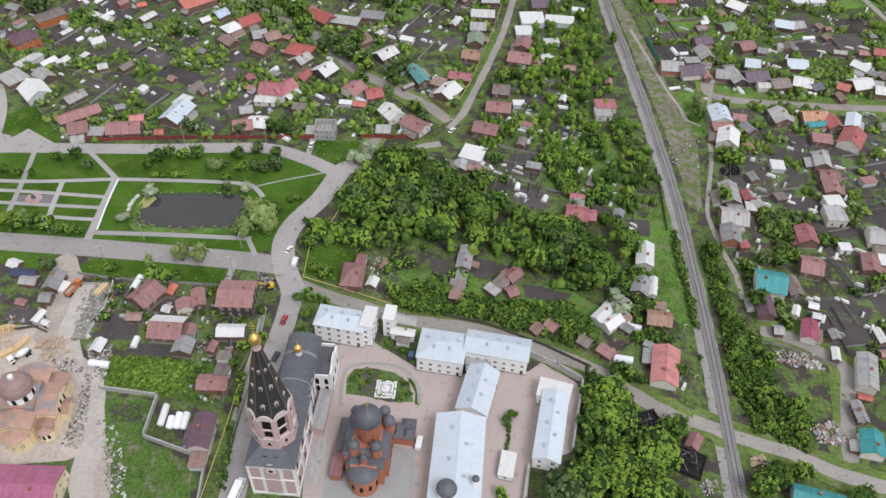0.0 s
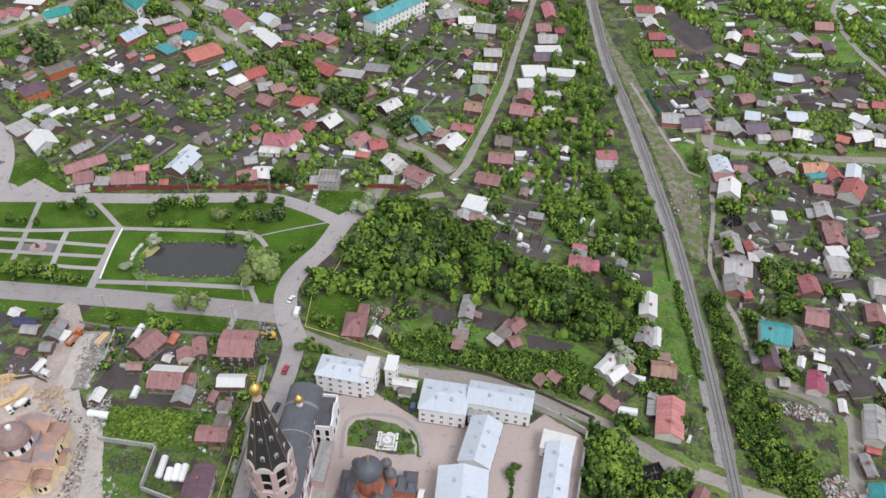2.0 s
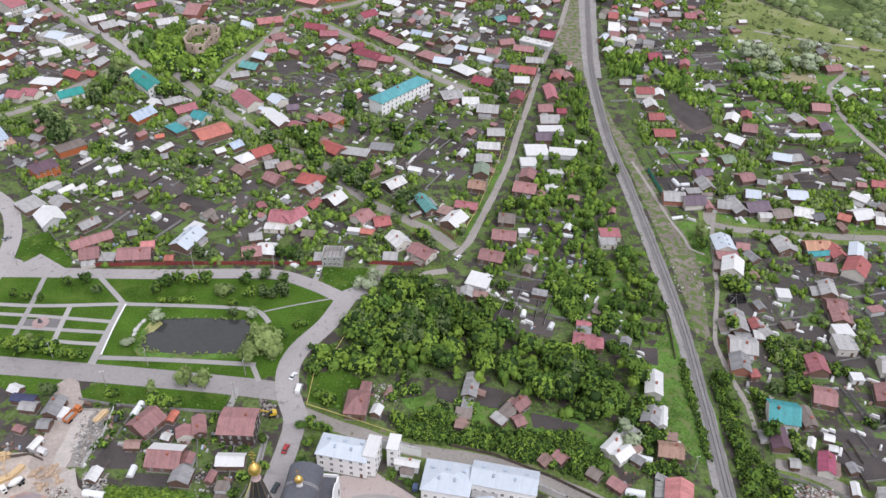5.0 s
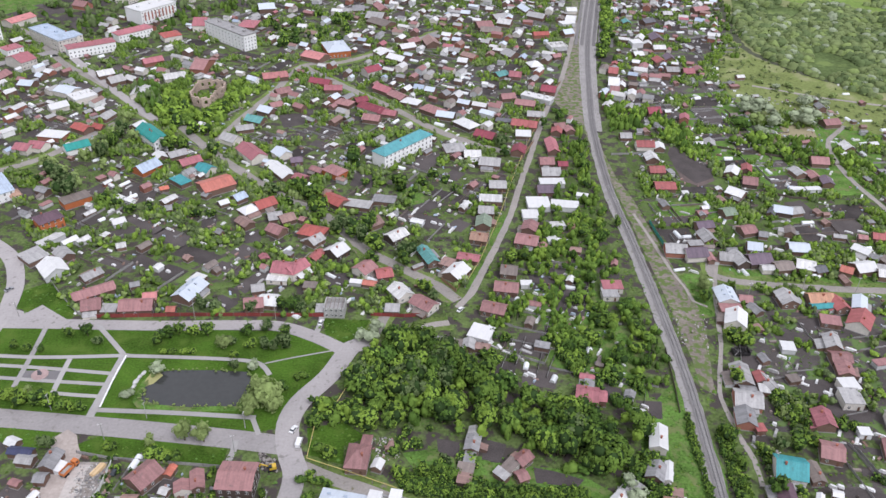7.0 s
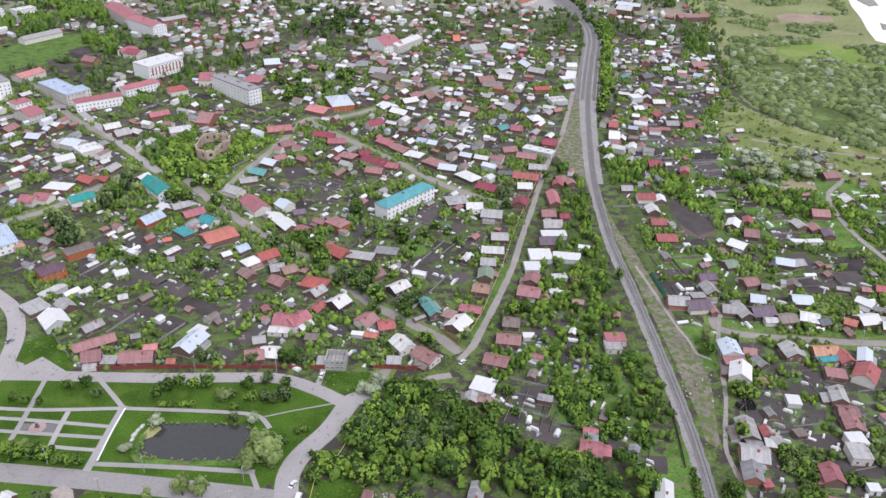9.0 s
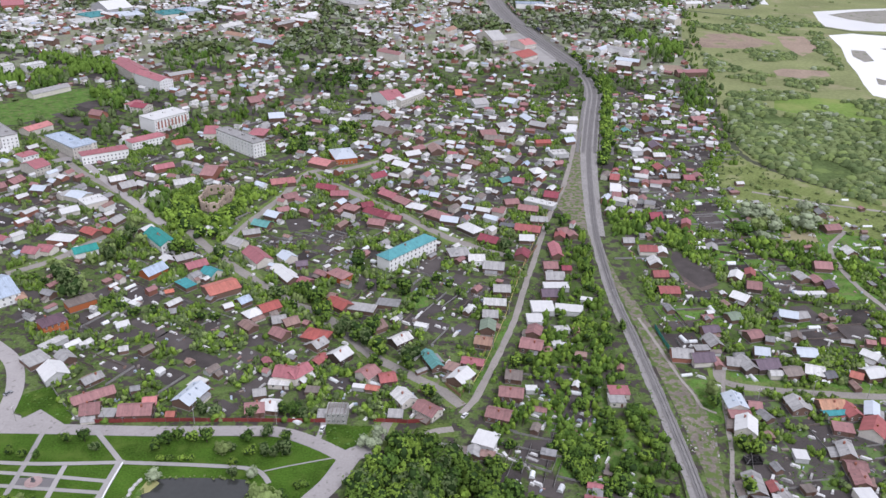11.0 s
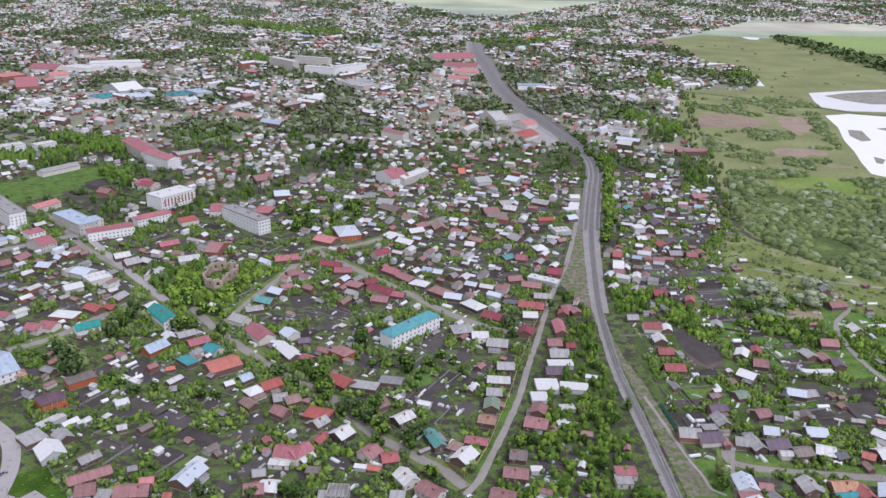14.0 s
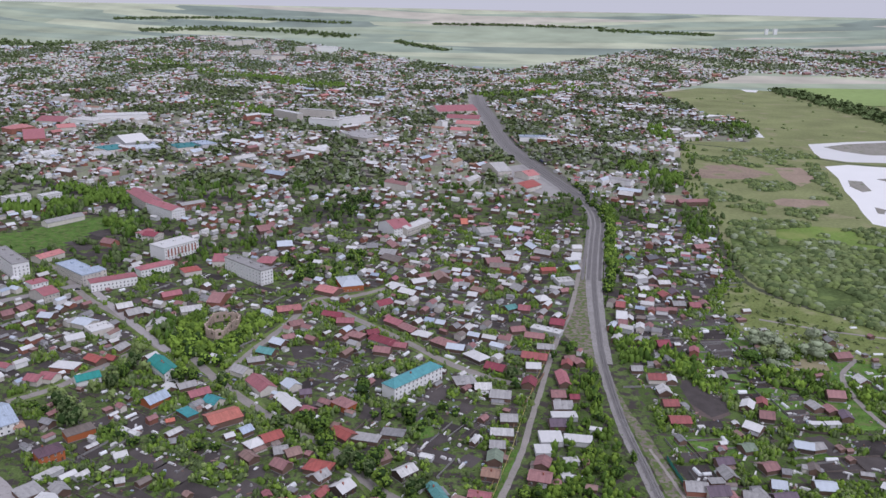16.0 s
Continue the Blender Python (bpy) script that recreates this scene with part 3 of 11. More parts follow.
def house(x, y, w, d, rot, h, form, roof, wall, roof2=None, name="house", openings=True):
    rnd = random.Random(int(x * 13 + y * 7))
    if name == "house" and h < 5 and math.hypot(x, y) > 330:
        w, d = w * 0.86, d * 0.8
    top = new(name)
    top.matrix_world = pose(x, y, relief(math.hypot(x, y)) - (4.0 if math.hypot(x, y) > 2650 else 0.0), 0, 0, rot)
    pitch = rnd.uniform(0.42, 0.62) if d < 12 else 0.32
    g, ridge = roof_mesh(w, d, h, form, 0.45 if name == "house" else 0.3, pitch)
    g.obj("roof", [MAT["roof_" + roof], MAT["roof_" + (roof2 or roof)]], top)
    b = Mesh()
    W, D = w / 2, d / 2
    b.solid([(-W, -D, 0), (W, -D, 0), (W, D, 0), (-W, D, 0), (-W, -D, h), (W, -D, h), (W, D, h), (-W, D, h)], ((0, 1, 5, 4), (1, 2, 6, 5), (2, 3, 7, 6), (3, 0, 4, 7)))
    if form == "gable":
        b.face([(W, -D, h), (W, D, h), (W, 0, ridge - 0.05)])
        b.face([(-W, D, h), (-W, -D, h), (-W, 0, ridge - 0.05)])
    b.box(0, 0, 0, w + 0.14, d + 0.14, 0.45, 1)
    b.obj("wall", [MAT["wall_" + wall], paint("plinth", (0.28, 0.27, 0.26), 0.9)], top)
    if openings and math.hypot(x, y) < (1250 if h > 5 else 365):
        for level in range(min(5, max(1, int(h // 2.9)))):
            sides = ((0, w, D), (90, d, W), (180, w, D), (270, d, W))
            for side, length, off in sides if h > 5 and math.hypot(x, y) < 260 else sides[:2]:
                n = max(1, min(12 if h > 5 else 3, int(length / (3.0 if h > 5 else 3.4))))
                for k in range(n):
                    u = (k + 0.5) / n * length - length / 2
                    if level == 0 and side == 0 and k == n - 1 and n > 1:
                        put("door", DOOR, top, pose(0, 0, 0, 0, 0, side) @ pose(u, -off, 0.3))
                    else:
                        near = math.hypot(x, y) < 205
                        w1 = put("window", SASH if near else WINDOW, top, pose(0, 0, 0, 0, 0, side) @ pose(u, -off, 1.15 + 2.9 * level))
                        if near:
                            put("pane", PANE, w1, pose(-0.275, 0, 0))
                            put("pane", PANE, w1, pose(0.275, 0, 0))
        if roof == "bwhite":
            for k in range(5):
                side = -1 if k % 2 else 1
                put("roof_vent", VENT, top, pose((k - 2) * w / 6, side * d * 0.16, ridge - d * 0.16 * pitch, 0, 0, 90 * (k % 2)))
        elif form != "flat" and w > 6:
            put("chimney", CHIMNEY, top, pose(rnd.uniform(-0.25, 0.25) * w, rnd.choice((-1, 1)) * d * 0.12, ridge - d * 0.12 * pitch - 0.7))
    elif not openings and math.hypot(x, y) < 300:
        put("door", DOOR, top, pose(rnd.uniform(-0.25, 0.25) * w, -D, 0.1))
    if name == "house" and h < 5 and form != "flat" and math.hypot(x, y) < 460 and rnd.random() < 0.75:
        a, b, e = w * rnd.uniform(0.35, 0.75), rnd.uniform(2.0, 3.4), h * rnd.uniform(0.66, 0.8)
        side, off = rnd.choice(((0, D), (180, D), (180, D)))
        q, low = Mesh(), e - b * 0.3
        u = rnd.uniform(-0.5, 0.5) * (w - a)
        q.solid([(u - a / 2, 0, 0), (u + a / 2, 0, 0), (u + a / 2, -b, 0), (u - a / 2, -b, 0), (u - a / 2, 0, e), (u + a / 2, 0, e), (u + a / 2, -b, low), (u - a / 2, -b, low)], ((1, 0, 4, 5), (2, 1, 5, 6), (3, 2, 6, 7), (0, 3, 7, 4)))
        q.solid([(u - a / 2 - 0.2, 0, e), (u + a / 2 + 0.2, 0, e), (u + a / 2 + 0.2, -b - 0.3, low - 0.08), (u - a / 2 - 0.2, -b - 0.3, low - 0.08), (u - a / 2 - 0.2, 0, e + 0.12), (u + a / 2 + 0.2, 0, e + 0.12), (u + a / 2 + 0.2, -b - 0.3, low + 0.04), (u - a / 2 - 0.2, -b - 0.3, low + 0.04)], ((0, 1, 2, 3), (7, 6, 5, 4), (3, 2, 6, 7), (1, 5, 6, 2), (0, 3, 7, 4)), 1)
        ob = q.obj("lean_to", [MAT["wall_" + rnd.choice(("wood", "metalw", "plaster", wall))], MAT["roof_" + rnd.choice((roof, "lgrey", "greybrown", "white", "brown", "grey"))]], top)
        ob.matrix_local = pose(0, 0, 0, 0, 0, side) @ pose(0, -off, 0)
    c, s = math.cos(radians(rot)), math.sin(radians(rot))
    i = -W
    while i <= W:
        j = -D
        while j <= D:
            take(x + i * c - j * s, y + i * s + j * c, 1.5)
            j += 2.0
        i += 2.0
    size = "two-storey" if h > 5 else ("small" if w * d < 40 else "one-storey")
    form_word = {"gable": "pitched", "hip": "hipped", "flat": "flat"}[form]
    if form == "flat" and roof2:
        g = Mesh()
        g.box(0, 0, 0, 1.5, 0.12, h * 0.55)
        panel = g.data("brick_panel", [M_BRICK])
        for k in range(9):
            put("brick_panel", panel, top, pose((k - 4) * w / 10, -D - 0.07, h * 0.3), "red brick panel between windows")
    both = " and " + WORDS[roof2] if roof2 and form != "flat" else ""
    if name == "house":
        HOUSES.append((top, x, y, w, d, rot, h, roof, wall))
        tagged(top, f"{size} {WALLWORDS[wall]} house with {form_word} {WORDS[roof]}{both} roof", "house", "houses of the town")
    else:
        tagged(top, f"low {WALLWORDS[wall]} garden shed with {form_word} {WORDS[roof]} roof", "shed", "garden sheds")
    return top


def shed(x, y, w, d, rot, h, form, roof, wall, roof2=None):
    return house(x, y, w, d, rot, h, form, roof, wall, roof2, "shed", False)


shed(-156.7, 202.6, 9.1, 3.6, -4, 2.8, "gable", "navy", "wood")
shed(-153.5, 199.2, 6.2, 4.4, -5, 2.6, "gable", "lgrey", "wood")
house(-143.9, 199.0, 8.2, 5.4, 85, 3.2, "gable", "grey", "wood")
shed(-144.3, 191.1, 4.0, 4.4, -1, 2.6, "gable", "grey", "wood")
shed(-143.8, 182.4, 5.2, 2.4, 73, 2.4, "gable", "white", "metalw")
shed(-140.2, 179.5, 2.5, 1.7, -21, 2.4, "gable", "white", "metalw")
house(-108.2, 193.5, 10.2, 8.9, 59, 3.4, "gable", "redbrown", "wood")
shed(-109.9, 183.7, 5.3, 3.5, 2, 2.4, "gable", "brown", "wood")
shed(-100.0, 197.0, 4.7, 2.7, 78, 2.4, "gable", "orange", "wood")
house(-88.9, 192.7, 8.0, 4.3, -72, 3.2, "gable", "redbrown", "wood")
house(-96.6, 178.6, 11.3, 9.8, -2, 3.2, "gable", "redbrown", "wood", roof2="white")
shed(-89.1, 170.9, 6.1, 6.7, 85, 2.8, "gable", "grey", "wood")
shed(-74.0, 178.2, 9.5, 5.4, 2, 3.0, "gable", "white", "wood")
shed(-79.2, 171.2, 4.2, 2.4, 79, 2.4, "gable", "redbrown", "wood")
house(-75.5, 155.9, 9.6, 5.6, -0, 3.2, "gable", "redbrown", "brickr")
house(-74.4, 136.6, 12.0, 6.4, 89, 4.5, "gable", "purple", "plaster")
house(-74.3, 192.4, 12.4, 12.1, 0, 6.4, "gable", "redbrown", "logs")
house(-33.6, 205.9, 7.8, 11.2, -3, 4.0, "hip", "redbrown", "wood")
shed(-26.1, 203.7, 4.3, 3.8, 74, 2.6, "gable", "white", "wood")
shed(-22.4, 213.1, 4.2, 2.1, 74, 2.2, "gable", "brown", "wood")
house(8.4, 215.8, 7.3, 5.0, 81, 3.0, "gable", "grey", "wood")
house(26.9, 209.3, 6.3, 5.0, 47, 3.0, "gable", "redbrown", "wood")
shed(26.2, 201.5, 3.9, 4.9, 28, 2.4, "gable", "redbrown", "wood")
shed(34.9, 183.9, 3.6, 4.5, -48, 2.4, "gable", "brown", "wood")
shed(40.3, 185.5, 4.4, 4.5, -48, 2.6, "gable", "redbrown", "wood")
shed(51.4, 179.0, 4.4, 4.3, -37, 2.4, "gable", "greybrown", "wood")
house(58.9, 191.4, 8.2, 3.8, 48, 3.4, "gable", "white", "plaster")
house(62.0, 187.9, 7.3, 4.9, 40, 3.0, "gable", "white", "plaster")
shed(58.4, 174.5, 5.7, 4.1, -41, 2.8, "gable", "redbrown", "wood")
house(79.0, 222.0, 11.6, 6.2, 80, 3.6, "gable", "white", "plaster")
house(75.3, 205.6, 7.7, 6.2, 68, 3.0, "gable", "grey", "wood")
shed(79.8, 205.9, 9.0, 2.6, 78, 2.8, "gable", "white", "plaster")
house(79.4, 190.0, 8.3, 6.7, -8, 3.2, "gable", "tan", "wood")
shed(67.3, 185.7, 4.0, 3.2, -39, 2.4, "gable", "grey", "wood")
shed(74.4, 178.5, 3.8, 2.2, -31, 2.2, "gable", "lgrey", "metalw")
house(78.0, 168.6, 15.4, 8.7, 77, 3.4, "gable", "pinkred", "plaster")
house(119.8, 197.6, 9.7, 6.1, 88, 3.0, "gable", "purple", "wood")
shed(131.0, 196.0, 4.9, 2.3, 66, 2.8, "gable", "white", "plaster")
house(133.1, 186.6, 8.5, 5.1, 72, 3.4, "gable", "magenta", "plaster")
shed(138.5, 199.1, 3.3, 3.0, -17, 2.4, "gable", "white", "wood")
shed(138.4, 194.4, 2.9, 2.6, -15, 2.2, "gable", "white", "wood")
shed(122.2, 186.9, 3.3, 3.9, -5, 2.4, "gable", "lgrey", "wood")
house(147.6, 168.7, 14.3, 6.2, 73, 4.0, "gable", "lgrey", "plaster")
shed(143.8, 158.8, 4.2, 2.1, -14, 2.6, "gable", "red", "wood")
house(139.9, 152.6, 7.6, 3.2, -88, 3.0, "gable", "grey", "wood")
house(139.7, 140.4, 8.5, 7.0, 77, 3.4, "gable", "teal", "plaster")
shed(139.7, 176.7, 5.3, 2.5, 79, 2.6, "gable", "white", "wood")
house(116.6, 120.4, 15.1, 6.3, -15, 3.4, "gable", "teal", "plaster")
shed(-159.3, 379.8, 3.6, 5.1, 19, 2.4, "gable", "grey", "wood")
shed(-143.0, 396.0, 4.0, 4.5, -27, 2.4, "gable", "grey", "wood")
house(-196.0, 464.2, 26.8, 9.3, -48, 6.5, "gable", "tealg", "whitewash")
shed(-22.2, 375.6, 6.9, 4.1, -18, 2.4, "gable", "white", "metalw")
shed(-19.6, 333.1, 6.0, 2.0, 38, 2.2, "gable", "lgrey", "wood")
house(11.8, 281.1, 9.8, 9.6, -19, 3.6, "flat", "white", "metalw")
house(6.5, 273.2, 6.0, 4.7, 85, 3.0, "gable", "lgrey", "wood")
shed(12.6, 272.3, 6.0, 4.0, -10, 2.8, "gable", "brown", "wood")
shed(34.0, 291.5, 5.6, 3.5, 71, 2.6, "gable", "greybrown", "wood")
house(54.5, 244.2, 8.5, 8.7, -10, 3.6, "gable", "rosered", "wood")
shed(60.3, 243.7, 3.6, 6.2, -6, 3.2, "gable", "rosered", "wood")
shed(79.4, 342.4, 4.3, 2.9, 78, 2.2, "gable", "rosebrown", "wood")
house(174.6, 236.8, 5.8, 9.1, -9, 3.4, "gable", "lgrey", "plaster")
house(210.7, 361.8, 9.8, 8.1, -44, 3.4, "gable", "white", "plaster")
shed(204.6, 375.8, 6.4, 3.5, -10, 2.4, "gable", "lgrey", "wood")
house(216.4, 375.0, 5.0, 5.3, -8, 3.0, "gable", "rosebrown", "wood")
house(225.4, 375.8, 7.7, 7.7, -11, 3.2, "gable", "red2", "wood")
house(213.6, 340.2, 7.7, 8.8, -10, 3.4, "gable", "lwhite", "wood")
shed(163.4, 375.0, 4.5, 5.3, -9, 2.4, "gable", "grey", "wood")
house(178.8, 378.8, 7.9, 6.4, 76, 3.0, "gable", "greybrown", "wood")
house(-76.1, 402.9, 8.0, 7.8, -17, 3.0, "gable", "brown", "wood")
house(-105.0, 639.6, 18.0, 26.0, 22, 5.4, "hip", "bwhite", "brick")
house(-189.5, 695.4, 16.9, 24.7, -4, 3.6, "hip", "rosered", "wood")
house(-185.0, 744.9, 16.3, 22.1, 18, 4.4, "gable", "bwhite", "wood")
house(-218.9, 799.4, 19.7, 26.0, 35, 4.0, "gable", "redbrown", "wood")
house(-79.9, 755.9, 24.1, 10.4, -65, 3.6, "gable", "rosebrown", "wood")
house(-100.5, 751.6, 12.3, 20.8, 6, 3.4, "hip", "grey", "wood")
house(-81.8, 731.5, 17.8, 23.8, -10, 3.4, "gable", "lgrey", "wood")
house(-75.3, 712.7, 26.0, 18.4, -38, 3.4, "gable", "greybrown", "wood")
house(-28.8, 664.4, 19.4, 13.9, -73, 3.6, "gable", "brown", "wood")
house(-65.8, 636.1, 14.5, 15.2, -54, 3.4, "gable", "white", "wood")
house(29.8, 740.4, 13.9, 18.3, 26, 3.4, "gable", "lgrey", "wood")
house(55.6, 766.1, 20.7, 11.2, -66, 3.4, "gable", "bwhite", "wood")
house(15.7, 715.8, 16.1, 22.0, 17, 3.4, "gable", "redbrown", "wood")
house(95.8, 740.6, 9.6, 22.0, -13, 3.2, "gable", "white", "metalw")
house(113.3, 587.6, 8.9, 21.0, -8, 3.6, "gable", "white", "metalw")
house(111.9, 571.3, 7.5, 13.1, -10, 3.2, "gable", "rosebrown", "wood")
house(190.1, 857.3, 11.9, 17.7, -13, 3.4, "gable", "white", "wood")
house(116.3, 610.8, 8.0, 12.3, -11, 3.0, "gable", "red2", "wood")
house(42.0, 826.1, 15.7, 21.3, -32, 3.6, "gable", "bwhite", "metalw")
house(7.3, 818.8, 17.8, 26.0, 25, 3.6, "gable", "lgrey", "metalw")
house(-14.0, 852.1, 8.0, 26.0, 7, 3.4, "gable", "orange", "wood")
house(-319.7, 758.0, 14.7, 15.3, -15, 6.0, "gable", "crimson", "plaster")
house(-338.9, 587.2, 12.8, 20.5, 60, 6.5, "gable", "rosered", "plaster")
house(-200.3, 590.8, 10.6, 22.6, -7, 5.0, "gable", "redbrown", "brickr")
house(-229.9, 691.0, 11.3, 23.2, 6, 5.5, "gable", "rosered", "plaster")
house(13.0, 153.8, 17.5, 10.0, 75, 7.0, "gable", "bwhite", "whitewash")
house(6.4, 126.6, 32.9, 15.1, 86, 7.5, "gable", "bwhite", "whitewash")
house(36.4, 141.6, 25.5, 8.1, 79, 6.0, "gable", "bwhite", "whitewash")
house(38.6, 155.9, 10.6, 7.2, -15, 5.0, "flat", "white", "whitewash")
house(19.9, 171.4, 21.6, 9.2, -10, 8.0, "gable", "bwhite", "whitewash")
house(0.9, 170.6, 15.7, 12.2, -8, 8.0, "hip", "bwhite", "whitewash")
house(-34.7, 180.4, 17.4, 8.8, -10, 9.0, "hip", "bwhite", "whitewash")
house(-25.2, 180.2, 4.1, 9.0, -10, 10.5, "flat", "white", "whitewash")
house(-18.0, 183.2, 3.7, 6.5, -8, 9.5, "flat", "white", "whitewash")
house(-13.2, 179.4, 8.1, 2.7, -9, 4.0, "gable", "white", "whitewash")
house(13.3, 167.0, 8.2, 3.5, -8, 4.5, "flat", "lgrey", "whitewash")
house(-123.8, 114.7, 23.6, 13.7, 0, 6.0, "gable", "plum", "cream")
house(-36.5, 458.3, 42.9, 10.7, 51, 9.0, "hip", "tealb", "whitewash")
house(-195.1, 655.8, 54.1, 12.0, -40, 13.0, "flat", "lgrey", "whitewash")
house(-341.0, 849.4, 51.6, 15.8, -39, 12.0, "gable", "rosered", "whitewash")
house(-384.2, 896.6, 70.0, 19.3, -50, 11.0, "gable", "rosered", "plaster")
house(-435.2, 807.8, 42.1, 11.4, 59, 5.0, "gable", "lgrey", "plaster")
house(-567.2, 1224.2, 38.7, 40.0, 58, 6.0, "flat", "teal", "plaster")
house(-466.6, 1259.5, 37.6, 40.0, 41, 6.0, "flat", "teal", "plaster")
house(244.9, 3091.9, 40.0, 40.0, 38, 9.0, "flat", "white", "whitewash")
house(-196.3, 1393.6, 40.0, 40.0, 56, 7.0, "flat", "lgrey", "plaster")
house(-84.9, 812.1, 20.7, 32.5, 37, 9.0, "gable", "rosered", "whitewash")
house(-64.9, 817.9, 43.2, 13.0, 60, 8.0, "gable", "lwhite", "plaster")
house(-263.2, 392.1, 14.3, 29.5, 47, 6.0, "gable", "bluegrey", "whitewash")
house(-248.9, 388.5, 6.5, 9.7, 43, 3.0, "hip", "tan", "whitewash")
house(22.2, 129.3, 4.4, 8.5, -11, 2.6, "flat", "white", "whitewash")
house(-324.8, 884.0, 28.3, 12.0, 47, 7.0, "gable", "lgrey", "brickr")
house(-525.3, 1243.2, 40.0, 40.0, 37, 5.0, "flat", "bwhite", "metalw")
house(-445.8, 1289.2, 25.5, 40.0, 46, 6.0, "flat", "bluegrey", "metalw")
house(-572.0, 1299.3, 41.6, 56.6, 49, 6.0, "gable", "white", "metalw")
house(-565.1, 1177.2, 31.4, 40.0, 43, 5.0, "flat", "lwhite", "plaster")
house(-736.9, 1307.3, 31.6, 70.0, 30, 7.0, "gable", "rosered", "brickr")
house(61.2, 1036.4, 32.6, 29.2, 52, 6.0, "gable", "red", "plaster")
house(67.2, 1105.9, 20.5, 29.2, 40, 7.0, "gable", "pinkred", "plaster")
house(24.9, 1145.7, 22.1, 50.8, 29, 6.0, "gable", "lwhite", "plaster")

house(1335.5, 4028.8, 13.1, 16.0, 0, 30.0, "flat", "white", "whitewash")
house(1374.5, 4024.2, 15.4, 16.0, 0, 30.0, "flat", "white", "whitewash")


# ---- rows of lean-tos and covered yards built on to the houses ----
def annex_mesh(w, d, h, form, wall, roof):
    """A low wing standing on the plan, centred, with its own roof slab."""
    g = Mesh()
    W, D, t = w / 2, d / 2, 0.14
    lift = {"mono": d * 0.22, "gable": d * 0.24, "flat": 0.0}[form]
    if form == "gable":
        g.solid([(-W, -D, 0), (W, -D, 0), (W, D, 0), (-W, D, 0), (-W, -D, h), (W, -D, h), (W, D, h), (-W, D, h), (-W, 0, h + lift), (W, 0, h + lift)], ((0, 1, 5, 4), (1, 2, 6, 9, 5), (2, 3, 7, 6), (3, 0, 4, 8, 7)))
        halves = (((-W - 0.25, -D - 0.25), (W + 0.25, 0.0), h - 0.06, h + lift), ((-W - 0.25, 0.0), (W + 0.25, D + 0.25), h + lift, h - 0.06))
    else:
        g.solid([(-W, -D, 0), (W, -D, 0), (W, D, 0), (-W, D, 0), (-W, -D, h), (W, -D, h), (W, D, h + lift), (-W, D, h + lift)], ((0, 1, 5, 4), (1, 2, 6, 5), (2, 3, 7, 6), (3, 0, 4, 7)))
        halves = (((-W - 0.25, -D - 0.25), (W + 0.25, D + 0.25), h - 0.05 * (lift > 0), h + lift + 0.05 * (lift > 0)),)
    for (x0, y0), (x1, y1), z0, z1 in halves:
        g.solid([(x0, y0, z0), (x1, y0, z0), (x1, y1, z1), (x0, y1, z1), (x0, y0, z0 + t), (x1, y0, z0 + t), (x1, y1, z1 + t), (x0, y1, z1 + t)], ((3, 2, 1, 0), (4, 5, 6, 7), (0, 1, 5, 4), (1, 2, 6, 5), (2, 3, 7, 6), (3, 0, 4, 7)), 1)
    return g.data("annex", [MAT["wall_" + wall], MAT["roof_" + roof]])


def build_annexes():
    ra = random.Random(404)
    for top, x, y, w, d, rot, h, roof, wall in HOUSES:
        far = math.hypot(x, y)
        if far > 640 or h > 5.7 or wall == "whitewash" or w * d > 330:
            continue
        c, s = math.cos(radians(rot)), math.sin(radians(rot))
        for turn in ra.sample((0, 90, 180, 270), 2):
            reach = (d if turn in (0, 180) else w) / 2
            tc, ts = math.cos(radians(turn)), math.sin(radians(turn))
            for k in range(ra.choice((1, 2, 2, 3))):
                aw, ad, ah = ra.uniform(3.0, 6.5), ra.uniform(3.0, 6.5), min(h * 0.92, ra.uniform(2.1, 3.0))
                side = ra.uniform(-0.3, 0.3) * ((w if turn in (0, 180) else d) - aw * 0.4)
                u, v = side, -(reach + ad / 2 + 0.02)
                lx, ly = u * tc - v * ts, u * ts + v * tc
                px, py = x + lx * c - ly * s, y + lx * s + ly * c
                ok = True
                for e in (-0.45, 0.45):
                    for f in (-0.3, 0.1, 0.48):
                        p, q = u + e * aw, v - f * ad
                        qx, qy = p * tc - q * ts, p * ts + q * tc
                        ok &= free(x + qx * c - qy * s, y + qx * s + qy * c, 0, 1 | 4)
                if not ok:
                    break
                reach += ad + ra.choice((0.02, 0.02, 0.6))
                form = ra.choice(("mono", "mono", "gable", "flat"))
                cover = ra.choice((roof, roof, "lgrey", "grey", "greybrown", "white", "lwhite", "rosebrown", "brown", "grey", "lgrey"))
                me = annex_mesh(aw, ad, ah, form, ra.choice(("wood", "wood", "logs", "metalw", "plaster")), cover)
                put("annex", me, top, pose(lx, ly, 0, 0, 0, turn + ra.choice((0, 90)) * (abs(aw - ad) < 1.0)), f"low lean-to with a {WORDS[cover]} roof")
                take(px, py, min(aw, ad) / 2)


build_annexes()
# ---- vegetation ----
ICO_V = np.array([(0, 0, 1)] + [(0.894 * math.cos(k * 1.2566), 0.894 * math.sin(k * 1.2566), 0.447) for k in range(5)] + [(0.894 * math.cos(k * 1.2566 + 0.628), 0.894 * math.sin(k * 1.2566 + 0.628), -0.447) for k in range(5)] + [(0, 0, -1)])
ICO_F = np.array([(0, 1 + k, 1 + (k + 1) % 5) for k in range(5)] + [(1 + k, 6 + k, 1 + (k + 1) % 5) for k in range(5)] + [(1 + (k + 1) % 5, 6 + k, 6 + (k + 1) % 5) for k in range(5)] + [(11, 6 + (k + 1) % 5, 6 + k) for k in range(5)])


